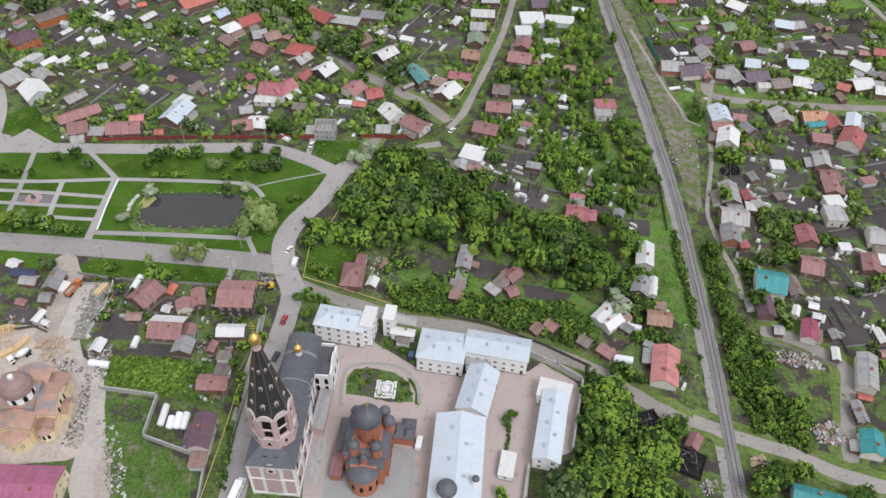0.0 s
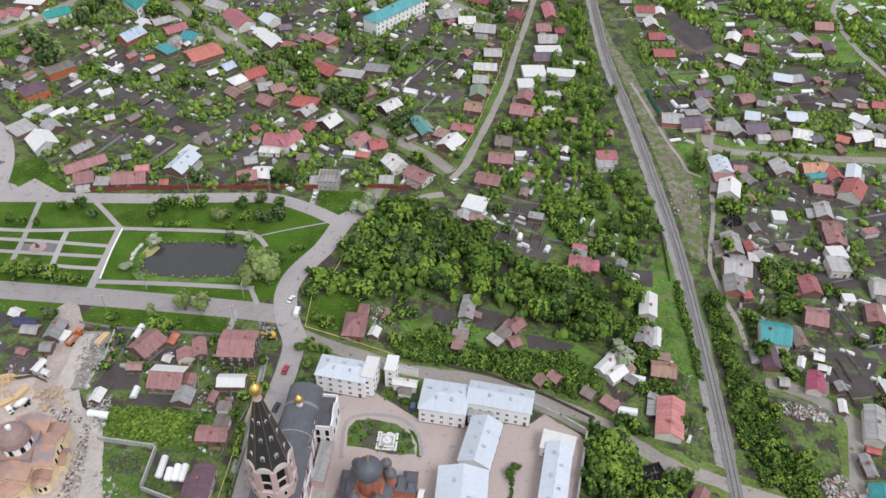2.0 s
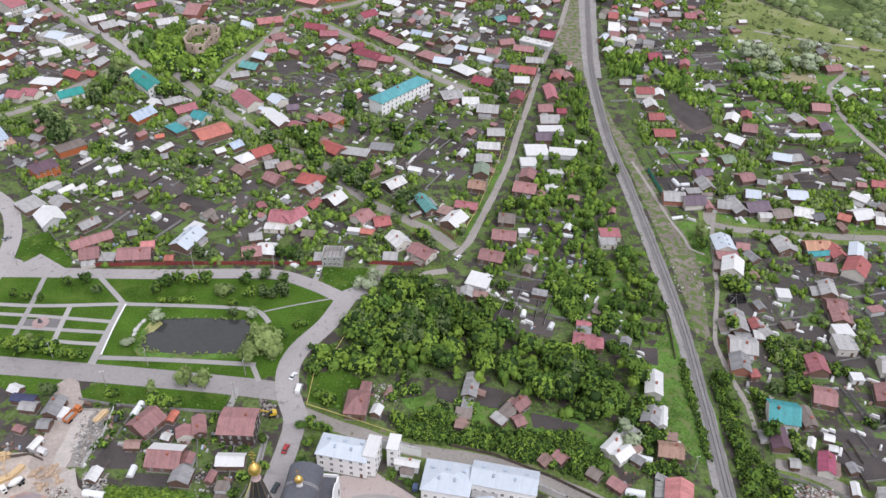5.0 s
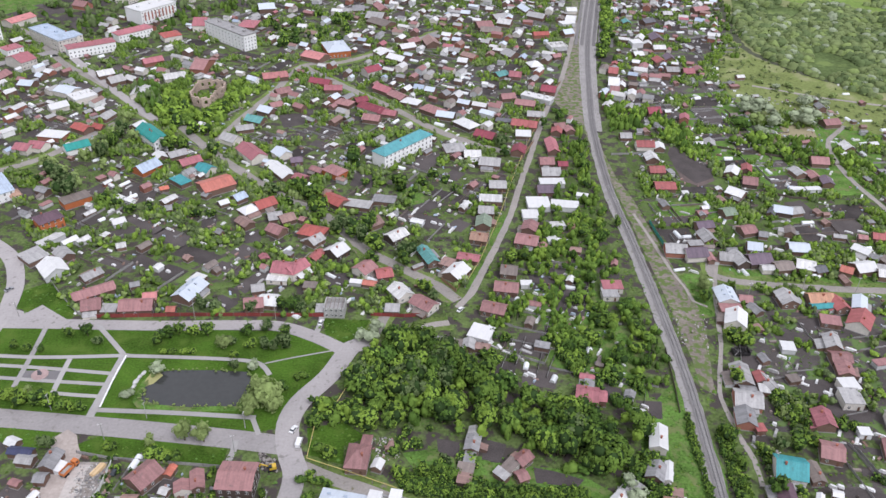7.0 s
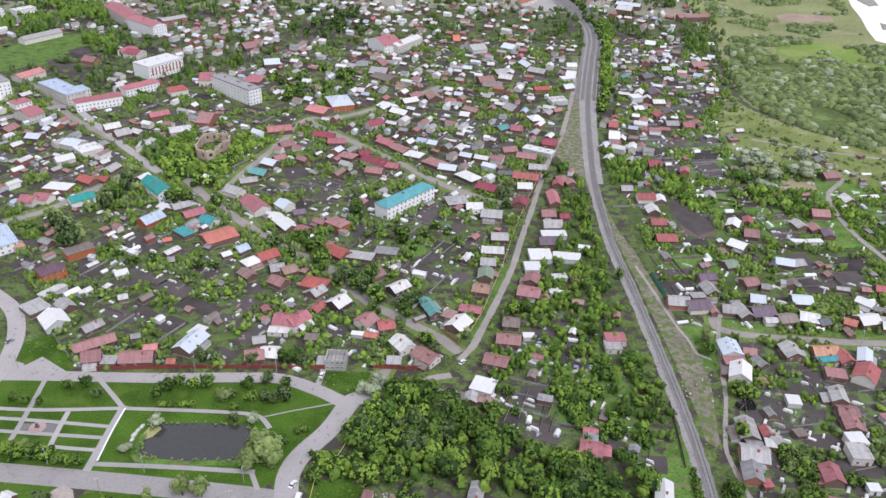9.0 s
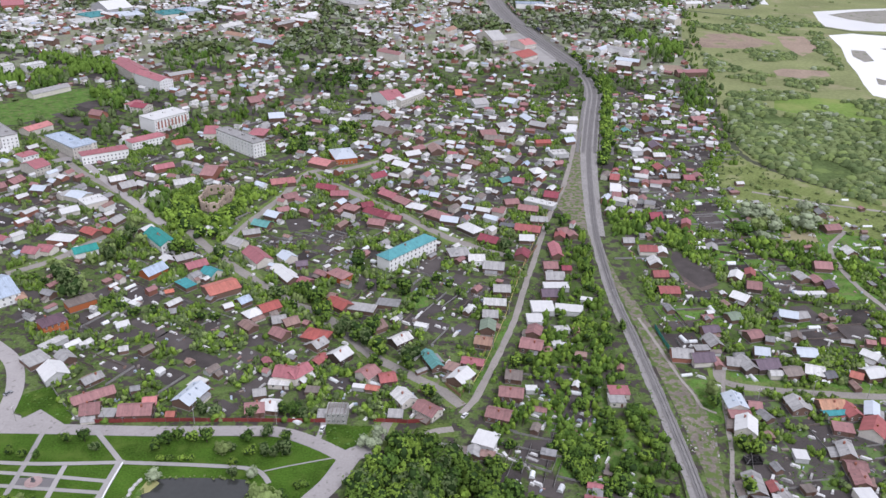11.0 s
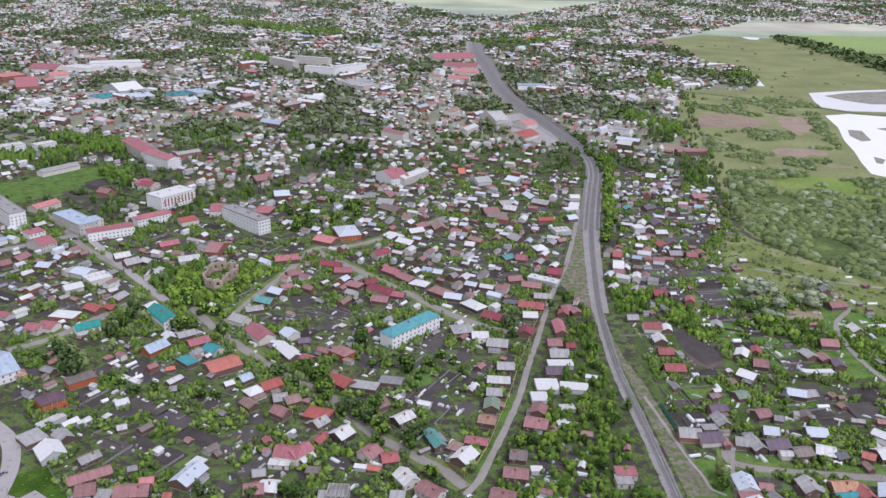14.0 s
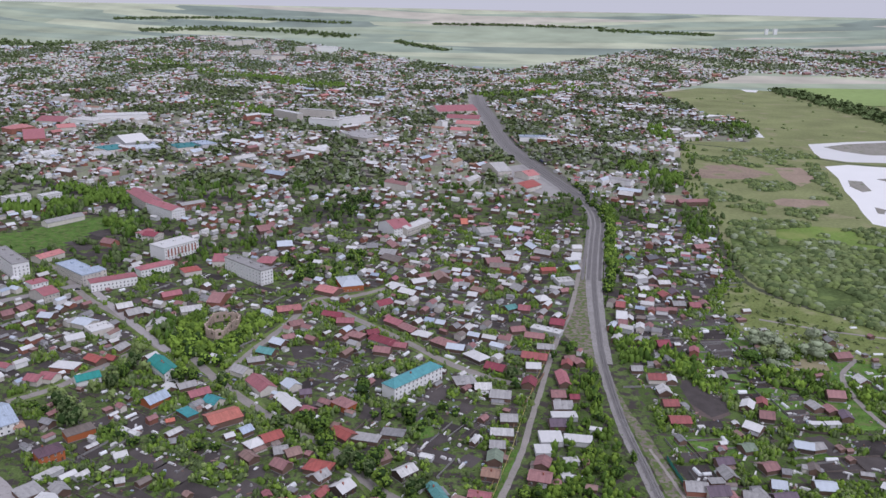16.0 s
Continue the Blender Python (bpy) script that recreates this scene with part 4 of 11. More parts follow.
def crown_arrays(seed, n, leaf, lobes=9, tall=1.5, faces=20, rag=0.08, tufts=0):
    """A crown of radius 1: uneven lobes, each a dark core under tufts of leaves with gaps between."""
    rng = np.random.default_rng(seed)
    c = np.clip(rng.normal(size=(lobes, 3)), -1.6, 1.6) * (0.33, 0.33, 0.22 * tall)
    c[:, 2] = np.clip(c[:, 2] + 0.5 * tall, 0.28, tall * 0.85)
    rad = rng.uniform(0.38, 0.6, lobes)

    def out(k, lift):
        d = rng.normal(size=(k, 3))
        d[:, 2] += lift
        return d / np.linalg.norm(d, axis=1)[:, None]
    if tufts:
        w = rng.integers(0, lobes, tufts)
        away = out(tufts, 0.5)
        mid = c[w] + away * (rad[w] * rng.uniform(0.82, 1.06, tufts))[:, None]
        size = rng.uniform(0.09, 0.2, tufts)
        v = rng.integers(0, tufts, n)
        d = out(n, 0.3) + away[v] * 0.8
        d /= np.linalg.norm(d, axis=1)[:, None]
        p = mid[v] + d * (size[v] * rng.uniform(1 - rag, 1 + rag, n))[:, None]
    else:
        w = rng.integers(0, lobes, n)
        d = out(n, 0.35)
        p = c[w] + d * (rad[w] * rng.uniform(1 - rag, 1 + rag, n))[:, None]
    crown = p - np.array((0, 0, 0.4 * tall))
    nr = d * 0.6 + crown / np.linalg.norm(crown, axis=1)[:, None] * 0.7 + rng.normal(size=(n, 3)) * 0.2
    nr /= np.linalg.norm(nr, axis=1)[:, None]
    a = np.cross(nr, rng.normal(size=(n, 3)))
    a /= np.linalg.norm(a, axis=1)[:, None]
    b = np.cross(nr, a)
    s = (leaf * rng.uniform(0.6, 1.4, n))[:, None]
    k = rng.uniform(0.5, 1.0, (n, 1))
    quad = np.stack([p - a * s - b * s * k * 0.6, p + a * s * 0.7 - b * s * k, p + a * s + b * s * k * 0.7, p - a * s * 0.6 + b * s * k], 1)
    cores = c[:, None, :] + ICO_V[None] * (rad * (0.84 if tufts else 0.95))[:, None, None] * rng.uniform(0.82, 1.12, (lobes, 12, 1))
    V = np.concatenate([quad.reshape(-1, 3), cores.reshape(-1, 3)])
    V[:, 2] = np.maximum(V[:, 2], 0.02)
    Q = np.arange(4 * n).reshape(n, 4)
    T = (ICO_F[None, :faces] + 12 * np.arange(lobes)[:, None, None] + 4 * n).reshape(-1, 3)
    return V, Q, T


def np_mesh(name, V, Q, T, mat, inner=None):
    me = bpy.data.meshes.new(name)
    nq, nt = len(Q), len(T)
    me.vertices.add(len(V))
    me.vertices.foreach_set("co", np.ascontiguousarray(V, np.float32).ravel())
    me.loops.add(4 * nq + 3 * nt)
    me.loops.foreach_set("vertex_index", np.concatenate([Q.ravel(), T.ravel()]).astype(np.int32))
    me.polygons.add(nq + nt)
    me.polygons.foreach_set("loop_start", np.concatenate([4 * np.arange(nq), 4 * nq + 3 * np.arange(nt)]).astype(np.int32))
    me.materials.append(mat)
    if inner:
        me.materials.append(inner)
        me.polygons.foreach_set("material_index", np.repeat([0, 1], [nq, nt]).astype(np.int32))
    me.update(calc_edges=True)
    return me


NEAR = [crown_arrays(s, 780, 0.075, 9, t, rag=0.3, tufts=95) for s, t in ((1, 1.5), (2, 1.3), (3, 1.8), (4, 1.5))]
MID = [crown_arrays(s, 84, 0.145, 4, t, 15, 0.25, tufts=22) for s, t in ((11, 1.4), (12, 1.2), (13, 1.6), (14, 1.3))]
LITE = [crown_arrays(s, 27, 0.19, 2, t, 15, 0.14) for s, t in ((31, 1.4), (32, 1.2), (33, 1.6))]
FAR = [crown_arrays(s, 10, 0.2, 2, t, 15, 0.16) for s, t in ((21, 1.4), (22, 1.2), (25, 1.7))]


def scrub_dome(seed, n=12):
    """A rounded willow bush: a lumpy low dome under a skin of small tufts."""
    rng = np.random.default_rng(seed)
    V, F, rings, seg = [(0, 0, 0.95)], [], (0.45, 1.0, 1.45), 7
    for j, a in enumerate(rings):
        for i in range(seg):
            b, k = 2 * math.pi * (i + 0.5 * (j % 2)) / seg, rng.uniform(0.8, 1.1)
            V.append((k * math.sin(a) * math.cos(b), k * math.sin(a) * math.sin(b), max(0.02, k * 0.95 * math.cos(a))))
    for i in range(seg):
        F.append((0, 1 + i, 1 + (i + 1) % seg))
        for j in range(len(rings) - 1):
            p, q = 1 + j * seg + i, 1 + j * seg + (i + 1) % seg
            F += [(p, p + seg, q), (q, p + seg, q + seg)]
    d = rng.normal(size=(n, 3))
    d[:, 2] = abs(d[:, 2]) + 0.15
    d /= np.linalg.norm(d, axis=1)[:, None]
    a = np.cross(d, rng.normal(size=(n, 3)))
    a /= np.linalg.norm(a, axis=1)[:, None]
    b = np.cross(d + rng.normal(size=(n, 3)) * 0.3, a)
    p, s = d * rng.uniform(0.92, 1.06, (n, 1)), rng.uniform(0.1, 0.2, (n, 1))
    quad = np.stack([p - a * s, p - b * s, p + a * s, p + b * s], 1).reshape(-1, 3)
    quad[:, 2] = np.maximum(quad[:, 2], 0.03)
    return np.concatenate([quad, np.array(V)]), np.arange(4 * n).reshape(n, 4), np.array(F) + 4 * n


SCRUB = [scrub_dome(s) for s in (51, 52, 53, 54)]
WEED = [tuple(k[:n] if i < 2 else k[:0] for i, (k, n) in enumerate(zip(crown_arrays(s, 7, 0.5, 1, 1.2, 15), (28, 7, 0)))) for s in (61, 62, 63)]
FARTHER = [crown_arrays(s, 5, 0.6, 1, t, 10) for s, t in ((41, 1.3), (42, 1.5), (43, 1.2))]


def trunk_mesh(slim=1.0):
    g = Mesh()
    g.lathe(0, 0, [(0.045 * slim, 0), (0.03 * slim, 0.25), (0.022 * slim, 0.6), (0.008, 0.9)], 7)
    for k in range(4):
        a, z = k * 1.9, 0.3 + 0.1 * k
        c, s = math.cos(a), math.sin(a)
        o = 0.012 * slim
        g.solid([(o * -s, o * c, z), (-o * -s, -o * c, z), (0, 0, z + 0.03), (c * 0.26, s * 0.26, z + 0.28)], ((0, 1, 3), (1, 2, 3), (2, 0, 3)))
    return g.data("trunk", [M_TRUNK])


TRUNK = trunk_mesh()
CROWN = {}
TREES = [0]
TREE_WORDS = {"lime": "fresh lime-green", "green": "mid-green", "deep": "dark green", "silver": "silvery grey-green", "willow": "yellow-green willow", "sage": "dull sage-green"}


def tree(x, y, r, h, leaf="green", group="trees of the town"):
    """A broadleaved tree: trunk with limbs and a crown of leaf tufts."""
    TREES[0] += 1
    if group == "trees along the streets" or group.startswith("trees of the park"):
        r, h = r * 1.2, h * 1.15
    rnd = random.Random(TREES[0])
    k = rnd.randrange(len(NEAR))
    if (k, leaf) not in CROWN:
        CROWN[k, leaf] = np_mesh("crown", *NEAR[k], MAT["leaves_" + leaf], None if leaf in ("silver", "willow") else M_INNER_SHADE)
    top = new("tree" if h > 3.3 else "shrub")
    top.matrix_world = pose(x, y, 0, 0, 0, rnd.uniform(0, 360))
    put("trunk", TRUNK, top, Matrix.Diagonal((h * 0.6, h * 0.6, h * 0.9, 1)))
    z = h * 0.16 if h > 4 else 0.0
    tall = NEAR[k][0][:, 2].max()
    put("crown", CROWN[k, leaf], top, Matrix.Translation((0, 0, z)) @ Matrix.Diagonal((r, r * rnd.uniform(0.85, 1.1), (h - z) / tall, 1)))
    take(x, y, r * 0.5, 16)
    if h <= 3.3:
        return tagged(top, f"low {TREE_WORDS[leaf]} rounded shrub", "shrub", "shrubs of the park and gardens")
    size = "tall" if h > 9 else ("young" if h < 5 else "medium-sized")
    return tagged(top, f"{size} {TREE_WORDS[leaf]} broadleaved tree with a rounded crown", "tree", group)


def thicket(name, items, kinds, leaf, label):
    """Uncounted trees or shrubs, joined: rows of x, y, radius, height."""
    if not len(items):
        return None
    items = np.asarray(items, float)
    rng = np.random.default_rng(len(items))
    which = rng.integers(0, len(kinds), len(items))
    VV, QQ, TT, base = [], [], [], 0
    for k, (V, Q, T) in enumerate(kinds):
        it = items[which == k]
        if not len(it):
            continue
        a = rng.uniform(0, 6.283, len(it))
        c, s = np.cos(a)[:, None], np.sin(a)[:, None]
        r, h = it[:, 2:3], it[:, 3:4]
        x = (V[None, :, 0] * c - V[None, :, 1] * s) * r + it[:, 0:1]
        y = (V[None, :, 0] * s + V[None, :, 1] * c) * r + it[:, 1:2]
        z = V[None, :, 2] / V[:, 2].max() * h
        dist = np.hypot(it[:, 0], it[:, 1])
        z = z + 196 * np.clip((dist - 2600) / 2300, 0, 1)[:, None] ** 1.6
        n = len(V)
        off = base + n * np.arange(len(it))
        VV.append(np.stack([x, y, z], 2).reshape(-1, 3))
        QQ.append((Q[None] + off[:, None, None]).reshape(-1, 4))
        TT.append((T[None] + off[:, None, None]).reshape(-1, 3))
        base += n * len(it)
    # Near crowns get cores in the painted shade colour.
    me = np_mesh(name, np.concatenate(VV), np.concatenate(QQ), np.concatenate(TT), MAT["leaves_" + leaf], M_INNER_SHADE if kinds is MID and leaf not in ("silver", "willow") else None)
    return tagged(new(name, me), label, "trees", kind="stuff")


def scatter(poly, count, gap, seed, mask=255, rmax=None):
    """Random free spots inside a plan polygon."""
    rng = np.random.default_rng(seed)
    lo, hi = np.min(poly, 0), np.max(poly, 0)
    p = rng.uniform(lo, hi, (count * 4, 2))
    p = p[inside(poly, p[:, 0], p[:, 1])]
    out = []
    for x, y in p:
        if len(out) >= count:
            break
        if free(x, y, gap, mask):
            out.append((x, y))
    return out


# ---- park ----
PARK = [(-211.0, 275.3), (-77.6, 280.5), (-60.4, 274.3), (-51.0, 267.9), (-55.2, 254.2), (-65.2, 234.9), (-66.3, 222.0), (-75.9, 218.5), (-107.4, 220.8), (-141.6, 223.6), (-189.8, 226.5)]
sheet("lawn", PARK, M_LAWN, 0.04, "mown green lawn of the park", taken=2)
POND = [(-124.7, 239.4), (-125.0, 245.6), (-122.7, 250.6), (-115.5, 252.3), (-100.3, 253.1), (-86.0, 253.0), (-82.1, 249.0), (-82.5, 243.4), (-82.3, 238.0), (-85.8, 232.6), (-94.4, 232.2), (-103.2, 231.1), (-117.1, 231.8), (-121.7, 232.2), (-124.9, 235.4)]
bank = [(x * 1.0 + (x + 92) * 0.07, y + (y - 257) * 0.11) for x, y in POND]
sheet("pond_bank", bank, M_ROUGH, 0.055, "reedy grass bank of the pond")
sheet("pond", POND, M_WATER, 0.07, "dark still park pond", taken=4)
sheet("plaza", [(-218.4, 292.4), (-198.7, 288.1), (-194.3, 286.6), (-190.2, 292.7), (-169.8, 279.8), (-171.6, 276.5), (-210.6, 274.5)], M_ASPHALT, 0.075, "grey asphalt square beside the park", taken=1)
def path(line, w):
    return strip("path", line, w, M_PATH, 0.10, "pale paved park path", taken=w > 3)


path([(-140.3, 261.3), (-140.4, 248.3), (-140.4, 223.4)], 3.2)
path([(-202.9, 256.7), (-174.2, 256.7), (-140.4, 259.8)], 2.2)
path([(-140.4, 259.8), (-110.3, 260.2), (-88.5, 259.8), (-80.9, 257.6), (-76.0, 251.4)], 2.2)
path([(-140.6, 260.5), (-147.8, 268.0), (-159.9, 280.3)], 2.2)
path([(-200.5, 251.1), (-171.8, 250.3), (-141.9, 248.6)], 2.0)
path([(-197.3, 243.9), (-168.9, 242.8), (-141.7, 242.0)], 2.0)
path([(-159.9, 235.8), (-150.1, 235.2), (-141.3, 235.0)], 2.0)
path([(-181.2, 276.0), (-178.9, 256.5), (-177.4, 238.3)], 2.2)
path([(-162.1, 256.6), (-161.4, 246.6), (-160.3, 235.7)], 2.2)
path([(-140.0, 227.5), (-109.2, 227.6), (-76.3, 226.9)], 2.4)
path([(-77.3, 226.2), (-73.1, 218.0)], 2.0)
path([(-61.8, 275.0), (-60.6, 290.3), (-62.2, 296.4)], 2.6)
path([(-81.7, 202.0), (-80.6, 209.2), (-81.2, 214.6)], 2.4)
path([(-64.9, 191.5), (-65.0, 177.1), (-65.3, 157.8), (-66.2, 143.3)], 2.2)
path([(-79.8, 258.4), (-69.7, 262.5), (-52.3, 268.6)], 0.8)
strip("kerb_wall", [(-139.2, 259.9), (-139.3, 247.0), (-138.4, 228.9)], 0.7, paint("white_paint", (0.75, 0.75, 0.74), 0.7, 0.1), 0.35, "low white-painted edging of the path")
sheet("memorial_paving", [(-178.5, 248.2), (-162.8, 249.0), (-161.7, 243.5), (-177.3, 242.7)], paint("grey_slabs", (0.20, 0.19, 0.19), 0.9, 0.2), 0.08, "dark grey paving of a small memorial")
g = Mesh()
g.lathe(0, 0, [(3.4, 0), (3.4, 0.15), (2.4, 0.16), (2.4, 0.3), (0.01, 0.32)], 20)
mem = tagged(new("memorial"), "round pink paved memorial with a dark stone block", "memorial")
mem.matrix_world = pose(-170.2, 246.2, 0.08)
g.obj("base", paint("pink_slabs", (0.45, 0.33, 0.31), 0.9), mem)
g = Mesh()
g.box(0, 0, 0.3, 1.6, 1.2, 0.5)
g.box(0, 0, 0.8, 1.1, 0.8, 1.4, 0, 0, 0.85)
g.obj("block", MAT["roof_dgrey"], mem)
for x, y, s in ((-129.0, 247.1, 0.5), (-129.6, 244.4, 0.6), (-129.4, 241.4, 0.45), (-128.2, 249.4, 0.5)):
    g = Mesh()
    g.lathe(0, 0, [(1.6 * s, 0), (1.5 * s, 0.5), (0.9 * s, 0.8), (0.1, 0.85)], 9, 0, 0.3, 1.0, 1.9)
    st = g.obj("stone", MAT["roof_lwhite"])
    st.matrix_world = pose(x, y, 0.05, 0, 0, -20)
    tagged(st, "pale boulder on the pond bank", "stone", "pond stones")

STREET_TREES = "trees of the park and streets"
tree(-74.7, 233.8, 6.4, 13, "willow", STREET_TREES)
tree(-77.9, 229.4, 4.0, 9, "willow", STREET_TREES)
tree(-70.3, 229.7, 3.8, 9, "willow", STREET_TREES)
tree(-100.1, 213.8, 3.2, 10, "willow", STREET_TREES)
tree(-92.8, 213.5, 3.2, 9.5, "willow", STREET_TREES)
tree(-130.3, 235.1, 2.6, 3.5, "silver", STREET_TREES)
tree(-122.7, 250.6, 3.0, 5, "silver", STREET_TREES)
tree(-83.7, 254.6, 2.8, 5, "silver", STREET_TREES)
tree(-91.2, 254.9, 2.0, 4, "sage", STREET_TREES)
tree(-175.9, 231.1, 3.2, 6, "lime", STREET_TREES)
tree(-169.3, 229.4, 3.0, 6, "lime", STREET_TREES)
tree(-163.8, 229.0, 3.2, 6, "green", STREET_TREES)
tree(-158.3, 228.9, 3.0, 6, "lime", STREET_TREES)
tree(-153.0, 226.6, 2.4, 5, "green", STREET_TREES)
tree(-148.9, 226.5, 2.4, 5, "lime", STREET_TREES)
tree(-144.9, 226.7, 2.2, 4.5, "green", STREET_TREES)
tree(-169.4, 235.0, 1.8, 4, "willow", STREET_TREES)
tree(-167.6, 270.9, 2.4, 5, "green", STREET_TREES)
tree(-160.6, 272.0, 2.6, 6, "deep", STREET_TREES)
tree(-181.7, 260.7, 2.0, 4, "green", STREET_TREES)
tree(-176.0, 260.3, 1.8, 4, "deep", STREET_TREES)
tree(-153.4, 266.6, 2.2, 4.5, "sage", STREET_TREES)
tree(-188.4, 262.3, 2.2, 4, "green", STREET_TREES)
tree(-128.4, 269.0, 2.6, 5, "green", STREET_TREES)
tree(-125.1, 273.0, 3.0, 6, "deep", STREET_TREES)
tree(-121.4, 275.1, 2.6, 6, "green", STREET_TREES)
tree(-114.1, 275.5, 2.4, 5, "lime", STREET_TREES)
tree(-108.5, 275.0, 3.0, 7, "green", STREET_TREES)
tree(-124.3, 262.8, 1.6, 2.5, "lime", STREET_TREES)
tree(-120.2, 263.0, 1.7, 2.5, "green", STREET_TREES)
tree(-115.9, 263.2, 1.6, 2.5, "lime", STREET_TREES)
tree(-111.5, 263.1, 1.6, 2.5, "lime", STREET_TREES)
tree(-99.9, 267.4, 3.4, 6, "willow", STREET_TREES)
tree(-96.6, 269.4, 2.4, 5, "sage", STREET_TREES)
tree(-90.9, 276.7, 2.6, 6, "deep", STREET_TREES)
tree(-93.8, 262.1, 2.0, 3, "lime", STREET_TREES)
tree(-87.3, 268.4, 2.4, 4, "lime", STREET_TREES)
tree(-81.7, 268.3, 2.4, 5, "sage", STREET_TREES)
tree(-77.3, 267.4, 2.6, 6, "sage", STREET_TREES)
tree(-72.7, 269.1, 3.0, 7, "sage", STREET_TREES)
tree(-74.8, 275.5, 2.6, 6, "green", STREET_TREES)
tree(-82.6, 280.3, 2.6, 6, "sage", STREET_TREES)
tree(-62.0, 251.4, 1.8, 3, "green", STREET_TREES)
tree(-64.0, 249.2, 1.4, 2.5, "green", STREET_TREES)
tree(-68.9, 243.1, 2.4, 4, "deep", STREET_TREES)
tree(-37.0, 275.5, 3.2, 6, "silver", STREET_TREES)
tree(-40.8, 276.9, 3.0, 5, "silver", STREET_TREES)
tree(-35.0, 281.5, 3.0, 7, "silver", STREET_TREES)
tree(-149.4, 206.8, 2.4, 7, "sage", STREET_TREES)
tree(-111.6, 210.3, 2.0, 6, "willow", STREET_TREES)
tree(-109.6, 204.5, 2.8, 4, "lime", STREET_TREES)
tree(-105.1, 203.5, 3.0, 4.5, "lime", STREET_TREES)
tree(-100.5, 204.0, 2.6, 4, "green", STREET_TREES)
tree(-127.9, 208.4, 2.0, 3, "lime", STREET_TREES)
tree(-124.6, 207.9, 1.8, 3, "green", STREET_TREES)
tree(-49.5, 188.1, 2.2, 4, "green", STREET_TREES)
tree(-53.1, 196.1, 2.0, 3.5, "deep", STREET_TREES)
tree(-46.4, 195.9, 2.4, 3.5, "green", STREET_TREES)
tree(-43.1, 195.2, 2.2, 3, "green", STREET_TREES)
tree(-49.8, 197.7, 2.2, 3.5, "lime", STREET_TREES)
tree(-50.2, 179.0, 1.8, 4, "deep", STREET_TREES)
tree(-62.0, 177.2, 1.8, 3.5, "lime", STREET_TREES)
tree(-65.1, 188.8, 1.6, 3, "green", STREET_TREES)
tree(-69.0, 172.0, 2.2, 4, "lime", STREET_TREES)
tree(-70.5, 164.6, 2.0, 3.5, "green", STREET_TREES)
tree(24.4, 148.9, 1.4, 3, "deep", STREET_TREES)
tree(23.0, 145.6, 1.8, 3.5, "deep", STREET_TREES)
tree(19.9, 119.9, 2.0, 4, "lime", STREET_TREES)
tree(-17.7, 176.5, 1.6, 2.5, "green", STREET_TREES)
tree(-12.6, 173.7, 1.6, 2.5, "deep", STREET_TREES)
tree(39.6, 118.4, 6.0, 12, "sage", STREET_TREES)
tree(83.2, 167.1, 2.4, 5, "green", STREET_TREES)
tree(-44.7, 207.9, 2.6, 5, "lime", STREET_TREES)
tree(-48.3, 210.7, 2.4, 5, "green", STREET_TREES)
tree(-52.1, 222.6, 2.8, 5, "green", STREET_TREES)
tree(-42.6, 335.9, 3.4, 8, "green", STREET_TREES)
tree(-26.5, 335.8, 3.4, 8, "green", STREET_TREES)
tree(-14.4, 314.1, 3.6, 7, "lime", STREET_TREES)
tree(-10.9, 307.7, 3.2, 6, "sage", STREET_TREES)
tree(-56.8, 363.0, 3.6, 10, "sage", STREET_TREES)
tree(-50.2, 355.5, 3.6, 10, "sage", STREET_TREES)
tree(-64.0, 362.6, 3.0, 9, "sage", STREET_TREES)
tree(-45.9, 371.7, 3.0, 9, "green", STREET_TREES)
tree(-80.6, 386.5, 3.4, 9, "deep", STREET_TREES)
tree(-86.9, 397.8, 3.2, 9, "green", STREET_TREES)
tree(-74.5, 375.5, 3.0, 8, "green", STREET_TREES)
tree(-75.1, 295.7, 3.4, 7, "deep", STREET_TREES)
tree(-80.4, 296.7, 2.6, 6, "green", STREET_TREES)
tree(-70.9, 293.9, 2.6, 6, "sage", STREET_TREES)
tree(-93.8, 292.7, 2.8, 6, "sage", STREET_TREES)
tree(-110.3, 291.8, 3.0, 7, "sage", STREET_TREES)
tree(-115.9, 293.6, 2.6, 6, "sage", STREET_TREES)
tree(119.1, 323.6, 3.2, 9, "willow", STREET_TREES)
tree(118.7, 314.6, 3.0, 7, "green", STREET_TREES)
tree(118.2, 257.1, 3.4, 8, "lime", STREET_TREES)
tree(123.1, 285.5, 3.6, 7, "lime", STREET_TREES)
tree(129.0, 283.8, 3.2, 6, "lime", STREET_TREES)
tree(117.1, 199.2, 3.4, 10, "deep", STREET_TREES)
tree(131.5, 221.5, 3.2, 7, "green", STREET_TREES)
tree(125.2, 222.8, 2.6, 5, "sage", STREET_TREES)
tree(86.5, 379.6, 2.6, 7, "green", STREET_TREES)
tree(65.6, 192.9, 3.6, 6, "silver", STREET_TREES)
tree(64.5, 201.1, 2.6, 5, "silver", STREET_TREES)
tree(-218.3, 389.6, 5.5, 14, "sage", STREET_TREES)
tree(-229.3, 404.9, 4.5, 12, "sage", STREET_TREES)
tree(-239.7, 414.3, 4.0, 10, "sage", STREET_TREES)
tree(-218.5, 437.1, 4.0, 12, "sage", STREET_TREES)
tree(-217.1, 452.2, 4.0, 12, "green", STREET_TREES)
tree(-217.4, 468.0, 4.0, 12, "sage", STREET_TREES)
tree(-183.0, 454.8, 4.0, 9, "green", STREET_TREES)
tree(-174.4, 455.4, 3.6, 8, "green", STREET_TREES)
tree(-154.6, 453.1, 3.6, 8, "sage", STREET_TREES)
tree(-66.9, 448.2, 4.4, 9, "deep", STREET_TREES)
